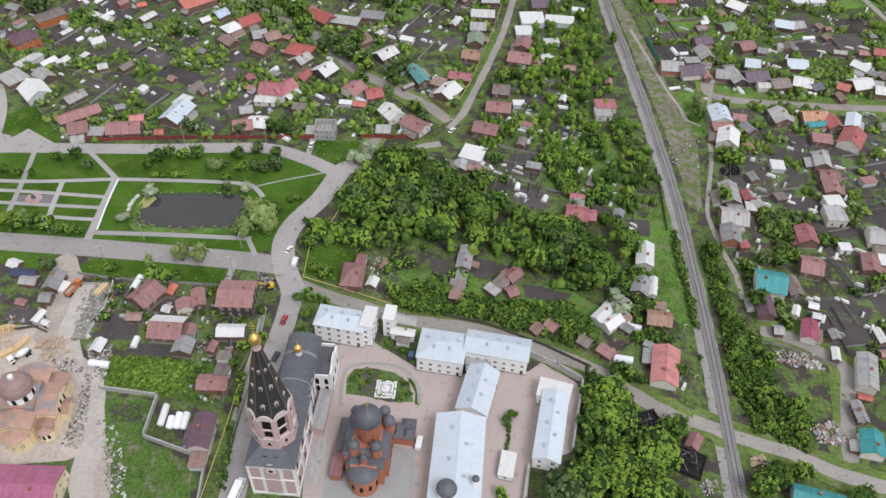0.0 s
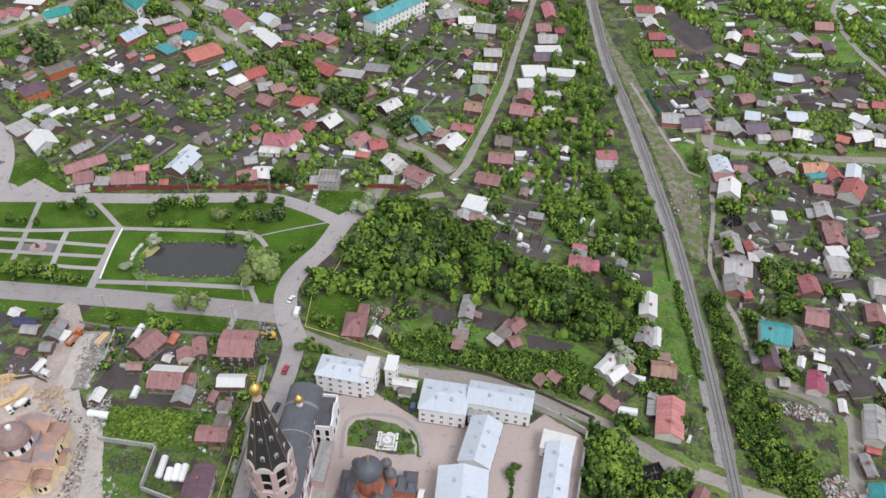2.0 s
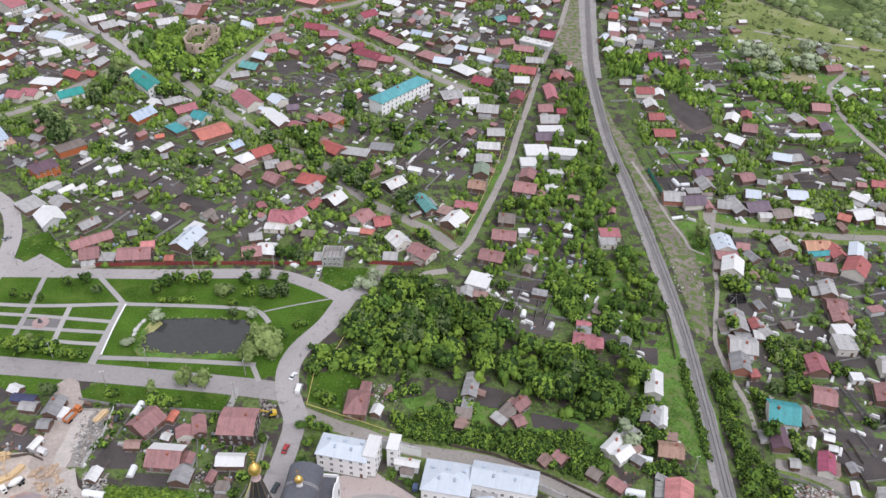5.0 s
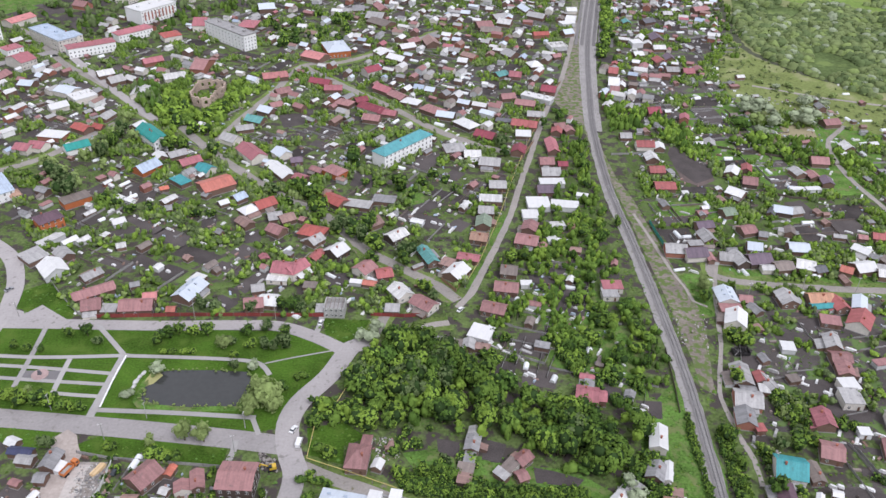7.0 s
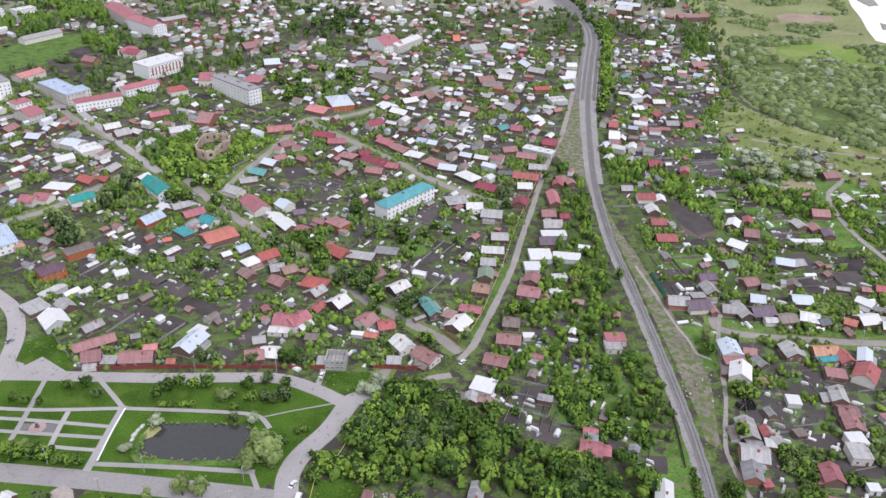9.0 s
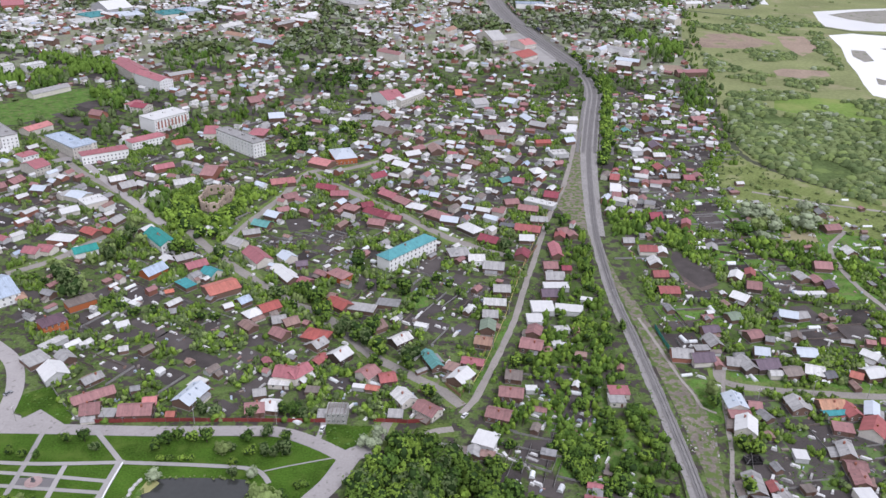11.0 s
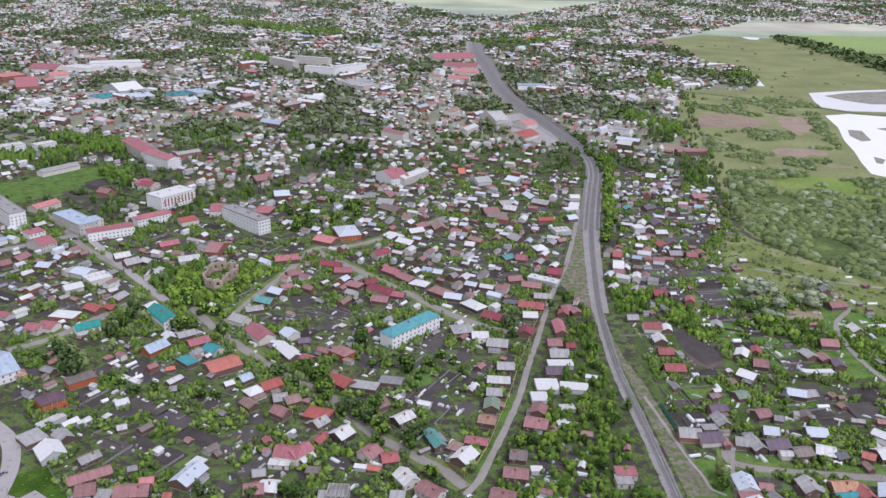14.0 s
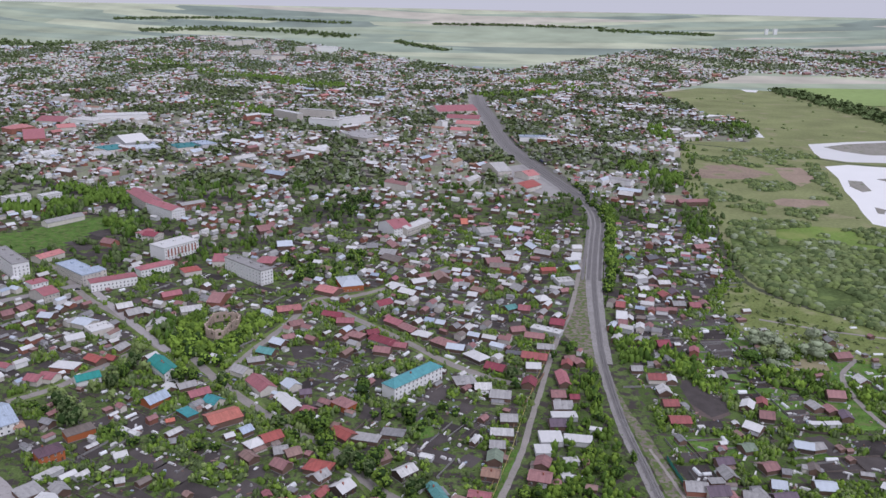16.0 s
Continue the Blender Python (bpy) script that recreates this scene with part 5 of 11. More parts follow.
tree(24.9, 474.4, 4.4, 9, "sage", STREET_TREES)
tree(200.2, 544.9, 7, 12, "silver", STREET_TREES)
tree(208.9, 540.8, 7, 12, "silver", STREET_TREES)
tree(201.8, 521.9, 6, 10, "willow", STREET_TREES)
tree(213.5, 522.8, 6, 9, "silver", STREET_TREES)
tree(236.9, 524.6, 7, 13, "silver", STREET_TREES)
tree(232.5, 528.8, 6, 10, "silver", STREET_TREES)
tree(201.9, 508.7, 4, 6, "silver", STREET_TREES)
tree(245.7, 558.3, 6, 9, "silver", STREET_TREES)
tree(188.2, 516.3, 6, 9, "deep", STREET_TREES)

tree(-106.6, 401.9, 4.2, 8, "sage", STREET_TREES)
tree(-92.4, 407.6, 4.8, 9, "green", STREET_TREES)
tree(-82.7, 398.4, 5.4, 10, "green", STREET_TREES)
tree(-75.1, 381.4, 4.2, 11, "lime", STREET_TREES)
tree(-63.7, 371.4, 4.8, 8, "sage", STREET_TREES)
tree(-53.6, 361.3, 5.4, 9, "green", STREET_TREES)
tree(-48.8, 366.1, 4.2, 10, "green", STREET_TREES)
tree(-42.2, 346.8, 4.8, 11, "lime", STREET_TREES)
tree(-27.4, 343.6, 5.4, 8, "sage", STREET_TREES)
tree(-65.9, 448.4, 4.2, 9, "green", STREET_TREES)
tree(-33.9, 411.9, 4.8, 10, "green", STREET_TREES)

GROWN = {}


def grow(x, y, r, h, leaf):
    """Note one tree of the far town; they are joined by leaf below."""
    GROWN.setdefault(leaf, []).append((x, y, r, h))
    take(x, y, r * 0.5, 16)


grow(205.4, 552.9, 3.2, 5, "silver")
grow(204.6, 528.4, 3.4, 5.5, "silver")
grow(212.0, 520.5, 3.0, 5, "silver")
grow(201.2, 502.2, 2.8, 5, "silver")
grow(229.0, 526.4, 3.2, 5, "silver")
grow(238.8, 527.2, 3.0, 5, "silver")
grow(174.7, 476.8, 2.6, 4, "lime")
grow(177.7, 473.1, 2.6, 4, "lime")
grow(188.4, 499.1, 2.6, 4, "lime")
grow(191.4, 495.1, 2.6, 4, "lime")
grow(194.3, 491.2, 2.6, 4, "lime")
grow(197.2, 487.3, 2.6, 4, "lime")
grow(200.1, 483.5, 2.6, 4, "lime")
grow(202.9, 479.7, 2.6, 4, "lime")
grow(205.8, 476.0, 2.6, 4, "lime")
grow(-241.0, 421.2, 5.0, 9, "willow")
grow(-229.9, 410.5, 6.0, 10, "willow")
grow(-223.1, 405.3, 5.5, 9, "willow")
grow(-249.5, 428.9, 4.5, 8, "willow")
grow(-221.1, 443.5, 5.0, 10, "willow")
grow(-221.6, 459.0, 5.0, 10, "willow")
grow(-221.3, 472.5, 4.5, 9, "willow")
grow(-212.7, 424.5, 4.0, 8, "willow")
grow(-223.3, 493.8, 5.0, 9, "willow")
grow(-209.9, 465.2, 4.0, 9, "willow")
grow(-229.5, 437.8, 4.0, 8, "willow")
grow(-208.3, 510.0, 5.0, 8, "lime")
grow(-207.0, 524.2, 5.5, 8, "lime")
grow(-194.0, 506.5, 5.5, 8, "lime")
grow(-189.2, 516.2, 5.0, 8, "lime")
grow(-187.0, 489.7, 5.5, 9, "lime")
grow(-175.2, 480.3, 6.0, 9, "lime")
grow(-167.5, 478.0, 5.5, 8, "lime")
grow(-171.4, 499.3, 5.5, 8, "lime")
grow(-164.5, 508.9, 5.5, 8, "lime")
grow(-163.1, 518.3, 5.0, 8, "lime")
grow(-182.1, 460.6, 5.0, 8, "lime")
grow(-174.5, 458.5, 4.5, 7, "lime")
grow(-154.7, 452.5, 5.0, 8, "lime")
grow(-251.5, 410.1, 4.0, 6, "green")
grow(-244.4, 408.3, 3.5, 5, "green")
grow(-198.9, 386.5, 4.0, 6, "green")
grow(-191.1, 382.1, 4.0, 6, "green")
grow(-179.6, 375.6, 4.5, 6, "green")
grow(-171.0, 381.4, 4.0, 5, "green")
grow(-144.2, 374.4, 4.0, 6, "green")
grow(-134.9, 373.9, 4.0, 6, "green")
grow(-107.0, 401.5, 4.0, 8, "green")
grow(-91.9, 405.8, 5.0, 8, "green")
grow(-95.8, 391.7, 4.0, 6, "green")
grow(-86.3, 400.8, 4.5, 7, "green")
grow(-80.6, 385.5, 4.5, 7, "green")
grow(-64.3, 442.9, 6.0, 9, "deep")
grow(26.1, 463.1, 5.0, 8, "deep")
grow(65.3, 518.4, 3.5, 8, "deep")
grow(55.2, 508.5, 3.0, 8, "deep")
grow(-34.8, 412.1, 4.0, 6, "green")
grow(-28.0, 406.0, 4.0, 6, "green")
grow(-22.3, 419.7, 4.5, 6, "green")
grow(-16.2, 430.5, 4.0, 6, "green")
grow(-9.4, 425.1, 3.6, 5, "green")
grow(-2.6, 415.4, 3.0, 5, "green")
grow(-48.8, 422.3, 3.5, 5, "green")
grow(-54.9, 418.5, 3.5, 5, "green")
grow(73.0, 459.0, 4.0, 6, "green")
grow(78.5, 479.0, 4.0, 6, "green")
grow(76.6, 445.7, 5.0, 8, "green")
grow(73.1, 426.5, 4.0, 6, "green")
grow(-123.1, 669.9, 4.1, 7.8, "green")
grow(-108.6, 673.5, 3.3, 5.2, "green")
grow(-163.4, 690.9, 3.3, 6.6, "green")
grow(-174.9, 710.0, 3.4, 7.7, "lime")
grow(-154.2, 663.9, 3.2, 6.9, "green")
grow(-152.8, 649.2, 3.0, 7.3, "green")
grow(-112.2, 712.4, 4.3, 6.6, "green")
grow(-149.4, 648.9, 3.3, 7.9, "lime")
grow(-152.7, 703.8, 3.2, 5.4, "green")
grow(-142.2, 663.6, 3.8, 6.8, "deep")
grow(-168.7, 699.4, 3.4, 7.1, "green")
grow(-133.3, 671.7, 3.1, 7.9, "green")
grow(-105.8, 706.9, 3.6, 6.6, "lime")
grow(-144.3, 686.2, 3.0, 5.1, "green")
grow(-120.8, 656.8, 3.2, 5.7, "lime")
grow(-148.8, 701.2, 3.7, 7.3, "green")
grow(-125.5, 669.9, 3.5, 5.9, "lime")
grow(-109.5, 730.8, 3.5, 6.8, "green")
grow(-140.3, 656.8, 3.8, 5.9, "deep")
grow(-144.1, 664.2, 3.9, 7.2, "deep")
grow(-104.5, 722.5, 3.1, 8, "lime")
grow(-164.3, 669.4, 3.5, 5.8, "lime")
grow(-151.8, 648.7, 3.9, 7.4, "deep")
grow(-116.5, 724.3, 4.0, 7.8, "lime")
grow(-164.1, 692.1, 3.2, 7.5, "deep")
grow(-153.8, 656.3, 3.9, 5.5, "lime")
grow(-101.2, 680.2, 3.4, 5.8, "lime")
grow(-148.0, 719.1, 3.5, 8, "green")
grow(-127.2, 694.7, 3.5, 5.3, "deep")
grow(-134.4, 689.8, 3.7, 5.2, "deep")
grow(-119.8, 679.9, 4.1, 6.1, "deep")
grow(-115.1, 713.3, 4.4, 7.1, "deep")
grow(-123.9, 685.4, 3.0, 6.6, "deep")
grow(-151.9, 709.8, 3.4, 6.5, "deep")
grow(-143.6, 676.4, 4.0, 7.5, "deep")
grow(-110.2, 724.0, 4.2, 6.3, "deep")
grow(-103.6, 695.1, 3.7, 5.5, "deep")
grow(-105.0, 695.4, 4.0, 7.2, "lime")
grow(-153.6, 665.0, 3.8, 7, "lime")
grow(-148.9, 686.7, 4.2, 5.8, "green")
grow(-155.9, 683.6, 3.9, 5.5, "green")
grow(-133.9, 735.1, 3.7, 5.7, "green")
grow(-113.3, 729.2, 4.4, 6.4, "green")
grow(-144.6, 706.0, 3.9, 5.2, "green")
grow(-147.4, 657.2, 3.0, 6.2, "deep")
grow(-106.0, 663.7, 4.0, 6.6, "green")
grow(-149.7, 940.4, 4.4, 7.5, "sage")
grow(-166.5, 932.6, 4.2, 7.2, "sage")
grow(-141.9, 932.2, 4.2, 7.8, "sage")
grow(-157.3, 956.0, 4.2, 6.3, "sage")
grow(-192.3, 959.4, 4.8, 7.8, "green")
grow(-153.9, 871.7, 4.8, 7.3, "green")
grow(-150.3, 919.0, 5.0, 7.2, "green")
grow(-147.3, 946.2, 5.4, 7.5, "deep")
grow(-171.6, 858.4, 4.4, 8.8, "green")
grow(-158.5, 963.4, 4.9, 7.3, "deep")
grow(-189.0, 957.1, 4.5, 7.4, "sage")
grow(-156.4, 866.1, 5.1, 6.7, "deep")
grow(-122.5, 892.8, 4.4, 7.5, "deep")
grow(-141.1, 871.4, 5.2, 8.7, "green")
grow(-135.2, 943.8, 4.7, 7, "deep")
grow(-141.9, 976.6, 4.5, 8, "sage")
grow(-185.4, 974.1, 4.8, 8.1, "green")
grow(-121.9, 911.6, 4.0, 8.3, "deep")
grow(-139.4, 893.3, 5.3, 7.9, "deep")
grow(-147.1, 891.3, 5.0, 8.7, "deep")
grow(-134.1, 972.2, 5.2, 8.1, "deep")
grow(-141.3, 900.3, 4.7, 6.9, "green")
grow(-150.0, 910.9, 4.7, 7, "green")
grow(-153.3, 908.5, 4.1, 8.2, "deep")
grow(-123.5, 887.9, 4.9, 6.1, "sage")
grow(-163.0, 969.6, 4.6, 7.5, "green")
grow(-130.3, 950.2, 4.9, 8.9, "sage")
grow(-115.2, 863.4, 5.0, 7.3, "green")
grow(-143.2, 926.2, 4.2, 7.9, "green")
grow(-142.9, 898.9, 5.0, 6.8, "sage")
grow(-140.3, 890.7, 5.2, 6.4, "deep")
grow(-173.1, 891.6, 4.7, 7.1, "sage")
grow(-167.6, 973.4, 5.0, 6.5, "sage")
grow(-140.9, 942.7, 5.3, 7.6, "green")
grow(-164.0, 905.7, 4.4, 8.3, "sage")
grow(-112.6, 884.4, 5.2, 7.4, "deep")
grow(-46.5, 225.8, 2.1, 3.3, "green")
grow(-54.1, 234.9, 3.0, 4.6, "green")
grow(-47.6, 229.4, 2.5, 3.9, "lime")
grow(-41.5, 230.5, 3.1, 4.8, "lime")
grow(-52.3, 233.9, 2.0, 3.0, "lime")
grow(-37.2, 231.8, 3.1, 4.8, "green")
grow(-51.5, 233.6, 3.2, 5.0, "lime")
grow(-41.3, 227.5, 2.1, 3.2, "lime")
grow(-43.1, 229.0, 2.6, 4.0, "green")
grow(-37.7, 234.9, 3.0, 4.6, "green")
grow(-52.0, 225.7, 2.6, 4.0, "lime")
grow(-49.3, 226.8, 2.5, 3.9, "green")
grow(-25.0, 234.7, 2.4, 3.7, "lime")
grow(-49.9, 227.9, 2.1, 3.2, "green")
grow(-44.4, 232.8, 2.8, 4.3, "lime")
grow(-38.1, 235.0, 2.1, 3.3, "green")
grow(-45.0, 229.3, 3.0, 4.6, "green")
grow(-23.7, 231.7, 2.4, 3.7, "lime")
grow(-45.3, 234.4, 2.0, 3.1, "lime")
grow(-41.6, 227.5, 3.1, 4.8, "lime")
grow(-32.9, 236.3, 3.2, 4.9, "lime")
grow(-47.6, 227.9, 2.3, 3.6, "lime")
grow(-27.8, 233.4, 3.0, 4.7, "green")
grow(-40.4, 234.5, 2.5, 3.8, "lime")
grow(-41.6, 236.3, 2.0, 3.1, "green")
grow(-52.4, 235.6, 2.1, 3.2, "green")
grow(-37.4, 235.6, 3.2, 4.9, "lime")
grow(-30.2, 226.4, 2.0, 3.1, "lime")
grow(-23.9, 234.1, 2.8, 4.3, "lime")
grow(-29.7, 233.7, 3.2, 4.9, "lime")
grow(-32.9, 231.8, 2.0, 3.1, "green")
grow(-53.0, 225.4, 2.9, 4.5, "green")
grow(-49.3, 232.8, 2.5, 3.9, "lime")
grow(-51.9, 229.6, 2.6, 4.0, "lime")
grow(-13.5, 217.5, 1.8, 2.7, "green")
grow(-17.2, 219.9, 2.1, 3.3, "green")
grow(-20.4, 211.6, 2.3, 3.5, "lime")
grow(-17.3, 220.7, 1.7, 2.6, "lime")
grow(-20.4, 213.7, 2.4, 3.8, "green")
grow(-12.1, 214.8, 2.6, 4.0, "green")
grow(-20.4, 211.3, 2.5, 3.8, "green")
grow(-13.1, 215.6, 2.2, 3.4, "lime")
grow(-16.0, 213.7, 2.4, 3.7, "lime")
grow(-18.8, 218.1, 1.7, 2.7, "lime")
grow(9.9, 206.8, 1.6, 2.2, "lime")
grow(-2.8, 209.7, 2.0, 2.9, "sage")
grow(8.7, 209.6, 1.9, 2.8, "lime")
grow(7.7, 211.0, 2.1, 3.0, "green")
grow(3.2, 210.3, 1.9, 2.7, "lime")
grow(-1.0, 209.9, 1.7, 2.4, "sage")
grow(3.8, 208.3, 1.7, 2.4, "sage")
grow(5.0, 210.4, 1.7, 2.5, "lime")
grow(8.3, 209.7, 1.4, 2.1, "green")
grow(-2.9, 207.7, 1.6, 2.3, "lime")
grow(7.7, 208.9, 2.1, 3.0, "lime")
grow(0.1, 207.3, 1.6, 2.3, "sage")
grow(-14.9, 228.7, 2.7, 3.9, "sage")
grow(-16.7, 223.0, 2.3, 3.4, "green")
grow(-15.2, 223.4, 2.5, 3.7, "sage")
grow(-19.5, 230.9, 2.3, 3.3, "sage")
grow(-7.8, 223.7, 1.8, 2.6, "green")
grow(-11.4, 232.4, 2.2, 3.1, "sage")
grow(-8.1, 232.5, 2.3, 3.4, "green")
grow(-16.4, 232.8, 2.7, 3.9, "green")
grow(30.3, 232.7, 2.1, 3.0, "green")
grow(31.6, 226.8, 1.6, 2.4, "lime")
grow(31.6, 217.8, 1.4, 2.0, "green")
grow(35.9, 226.8, 1.7, 2.5, "green")
grow(21.3, 231.6, 1.7, 2.5, "green")
grow(17.8, 235.7, 1.6, 2.3, "green")
grow(23.3, 236.6, 2.2, 3.2, "green")
grow(27.7, 223.2, 2.1, 3.0, "sage")
grow(30.1, 234.5, 1.6, 2.3, "sage")
grow(26.2, 227.5, 2.2, 3.2, "green")
grow(37.0, 239.1, 1.6, 2.4, "lime")
grow(19.6, 238.1, 1.7, 2.5, "sage")
grow(35.3, 227.3, 1.9, 2.7, "lime")
grow(33.9, 231.0, 2.0, 2.8, "sage")
grow(35.9, 224.7, 2.2, 3.2, "lime")
grow(34.6, 223.6, 2.1, 3.0, "green")
grow(-67.6, 161.6, 1.9, 3.3, "green")
grow(-66.8, 160.2, 1.7, 3.0, "deep")
grow(-67.0, 157.8, 1.8, 3.2, "deep")
grow(-67.1, 157.4, 2.2, 3.9, "lime")
grow(-66.3, 155.6, 1.3, 2.3, "green")
grow(-66.5, 154.1, 1.6, 2.8, "lime")
grow(-67.2, 151.2, 2.1, 3.8, "deep")
grow(-67.0, 150.1, 2.2, 3.9, "lime")
grow(-66.2, 149.2, 1.4, 2.5, "lime")
grow(-66.3, 139.7, 1.8, 2.8, "green")
grow(-66.2, 138.3, 1.1, 1.8, "green")
grow(-65.9, 136.6, 1.4, 2.2, "deep")
grow(-65.6, 134.3, 1.1, 1.8, "green")
grow(-65.3, 131.4, 1.3, 2.1, "deep")
grow(-65.7, 129.6, 1.3, 2.0, "deep")
grow(-65.7, 128.9, 1.4, 2.3, "green")
grow(-65.6, 127.2, 1.7, 2.7, "green")
grow(-65.8, 124.8, 1.4, 2.2, "deep")
grow(-65.0, 123.6, 1.6, 2.6, "green")
grow(-64.7, 122.0, 1.1, 1.7, "deep")
grow(-64.8, 119.7, 1.6, 2.5, "green")
grow(124.7, 1091.7, 3.8, 5.9, "lime")
grow(132.7, 1073.2, 3.7, 5.7, "lime")
grow(130.1, 1060.9, 3.6, 5.5, "green")
grow(131.4, 1049.7, 5.3, 8.3, "lime")
grow(134.1, 1035.8, 4.3, 6.7, "lime")
grow(137.1, 1015.5, 5.5, 8.4, "green")
grow(137.0, 1008.0, 5.2, 8.0, "green")
grow(136.0, 990.3, 3.7, 5.7, "green")
grow(135.3, 984.0, 4.0, 6.1, "green")
grow(141.0, 971.7, 3.5, 5.5, "lime")
grow(133.6, 964.8, 3.9, 6.1, "green")
grow(138.7, 956.5, 5.0, 7.7, "green")
grow(137.6, 950.7, 4.7, 7.3, "green")
grow(141.4, 944.9, 3.8, 5.8, "lime")
grow(140.3, 930.0, 5.4, 8.4, "green")
grow(142.9, 914.1, 5.3, 8.2, "lime")
grow(140.1, 899.7, 4.5, 7.0, "lime")
grow(141.6, 888.0, 4.0, 6.1, "lime")
grow(139.8, 878.3, 3.5, 5.5, "green")
grow(144.3, 867.0, 5.0, 7.7, "lime")
grow(140.1, 851.5, 5.0, 7.7, "lime")
grow(140.9, 840.9, 3.6, 5.6, "lime")
grow(139.8, 827.3, 4.4, 6.8, "green")
grow(135.3, 818.9, 4.5, 7.0, "green")
grow(135.0, 810.0, 4.1, 6.3, "lime")
grow(135.2, 802.4, 4.7, 7.3, "green")
grow(137.2, 789.2, 4.9, 7.6, "green")
grow(133.5, 774.9, 3.6, 5.5, "lime")
grow(132.6, 766.0, 3.6, 5.5, "green")
grow(131.4, 754.8, 5.2, 8.0, "lime")
grow(126.5, 741.2, 4.0, 6.2, "lime")
grow(130.6, 733.0, 3.8, 5.9, "green")
grow(128.1, 723.0, 4.8, 7.4, "lime")
grow(126.5, 719.1, 4.3, 6.7, "green")
grow(126.0, 714.2, 5.1, 7.9, "lime")
grow(126.3, 706.9, 5.0, 7.7, "green")
grow(124.5, 698.8, 5.4, 8.4, "green")
grow(120.9, 693.0, 4.9, 7.6, "lime")
grow(121.3, 688.5, 4.0, 6.2, "lime")
grow(120.1, 683.3, 5.0, 7.7, "lime")
grow(115.7, 676.5, 5.0, 7.7, "lime")
grow(118.3, 670.1, 3.8, 5.9, "green")
grow(113.7, 664.5, 4.6, 7.2, "green")
grow(116.5, 657.6, 4.1, 6.3, "green")
grow(112.2, 651.4, 4.9, 7.6, "lime")
grow(111.7, 647.4, 5.0, 7.8, "lime")
for leaf, items in GROWN.items():
    thicket("town_trees", items, MID, leaf, f"{TREE_WORDS[leaf]} trees among the houses of the far town")


for k in range(6):
    x, y = 23.6, 143.9
    x2, y2 = 22.5, 136.2
    tree(x + (x2 - x) * k / 5, y + (y2 - y) * k / 5, 0.9, 1.2, "deep", "clipped shrubs of the courtyard")

# ---- grass plots ----
M_GRASSY = paint("patchy_garden_grass", (0.098, 0.143, 0.042), 0.95, 0.6, 1.3, 0.08, dirt=(0.085, 0.074, 0.066), dirt_at=0.51, dirt_scale=0.2, dirt_soft=0.1)
M_PLOT = paint("patchy_garden_soil", (0.098, 0.087, 0.081), 0.95, 0.4, 1.5, 0.1, dirt=(0.12, 0.18, 0.06), dirt_at=0.51, dirt_scale=0.12, dirt_soft=0.06)
sheet("grass_verge", [(-132.0, 214.5), (-83.0, 210.6), (-82.9, 201.9), (-96.1, 201.9), (-128.8, 204.2), (-142.6, 207.1)], M_LAWN, 0.045, "grass verge of the street")
sheet("grass_verge", [(-185.5, 216.6), (-147.2, 215.3), (-146.9, 206.9), (-181.7, 207.8)], M_LAWN, 0.045, "grass verge of the street")
sheet("grass_verge", [(-60.1, 290.3), (-34.6, 290.8), (-34.5, 275.6), (-46.6, 272.7), (-56.5, 276.8)], M_LAWN, 0.045, "green lawn by the road fork")
sheet("grass_verge", [(-204.6, 301.7), (-194.6, 311.1), (-173.4, 288.5), (-172.1, 281.3), (-190.2, 292.7), (-194.3, 286.6), (-200.9, 290.4)], M_LAWN, 0.045, "green lawn by the square")
sheet("grass_verge", [(-114.1, 167.2), (-84.5, 166.5), (-81.8, 154.9), (-93.2, 151.5), (-112.0, 154.2)], M_ROUGH, 0.045, "overgrown bright green plot", taken=0)
sheet("grass_verge", [(-111.7, 151.5), (-94.7, 149.9), (-94.5, 136.0), (-76.0, 126.7), (-73.5, 112.7), (-98.6, 111.8)], paint("trampled_grass", (0.085, 0.145, 0.035), 0.95, 0.7, 1.5, 0.12, dirt=(0.20, 0.18, 0.14), dirt_at=0.49, dirt_scale=0.2, dirt_soft=0.15), 0.045, "rough green plot with rubble", taken=2)
sheet("grass_verge", [(129.0, 345.5), (225.9, 340.1), (223.4, 333.4), (168.0, 333.2), (130.1, 334.9)], M_ROUGH, 0.045, "grass verge of the village street")
sheet("grass_verge", [(-55.4, 222.5), (-41.4, 226.3), (-31.7, 218.9), (-40.0, 214.0), (-39.0, 205.2), (-52.2, 207.6)], M_LAWN, 0.045, "green grass by the house")
sheet("station_apron", [(36.0, 1183.5), (66.3, 1210.0), (90.1, 1125.4), (109.2, 1024.5), (95.6, 991.1), (72.2, 1023.0), (51.7, 1053.9)], M_PATH, 0.045, "pale concrete apron beside the station tracks", taken=1)
sheet("market_square", [(-642.4, 1304.4), (-445.0, 1384.3), (-384.9, 1252.1), (-562.0, 1167.7)], M_PATH, 0.04, "pale paved market square")
sheet("stadium", [(-468.6, 707.6), (-417.8, 702.5), (-396.1, 722.9), (-368.9, 806.9), (-389.5, 834.2), (-430.0, 829.2), (-459.6, 770.5), (-497.1, 755.9)], M_ROUGH, 0.05, "green stadium field", taken=1)
paint("bare_red_soil", (0.33, 0.255, 0.195), 0.95, 0.35, 0.3, 0.03, dirt=(0.21, 0.22, 0.11), dirt_at=0.55, dirt_scale=0.03, dirt_soft=0.12)
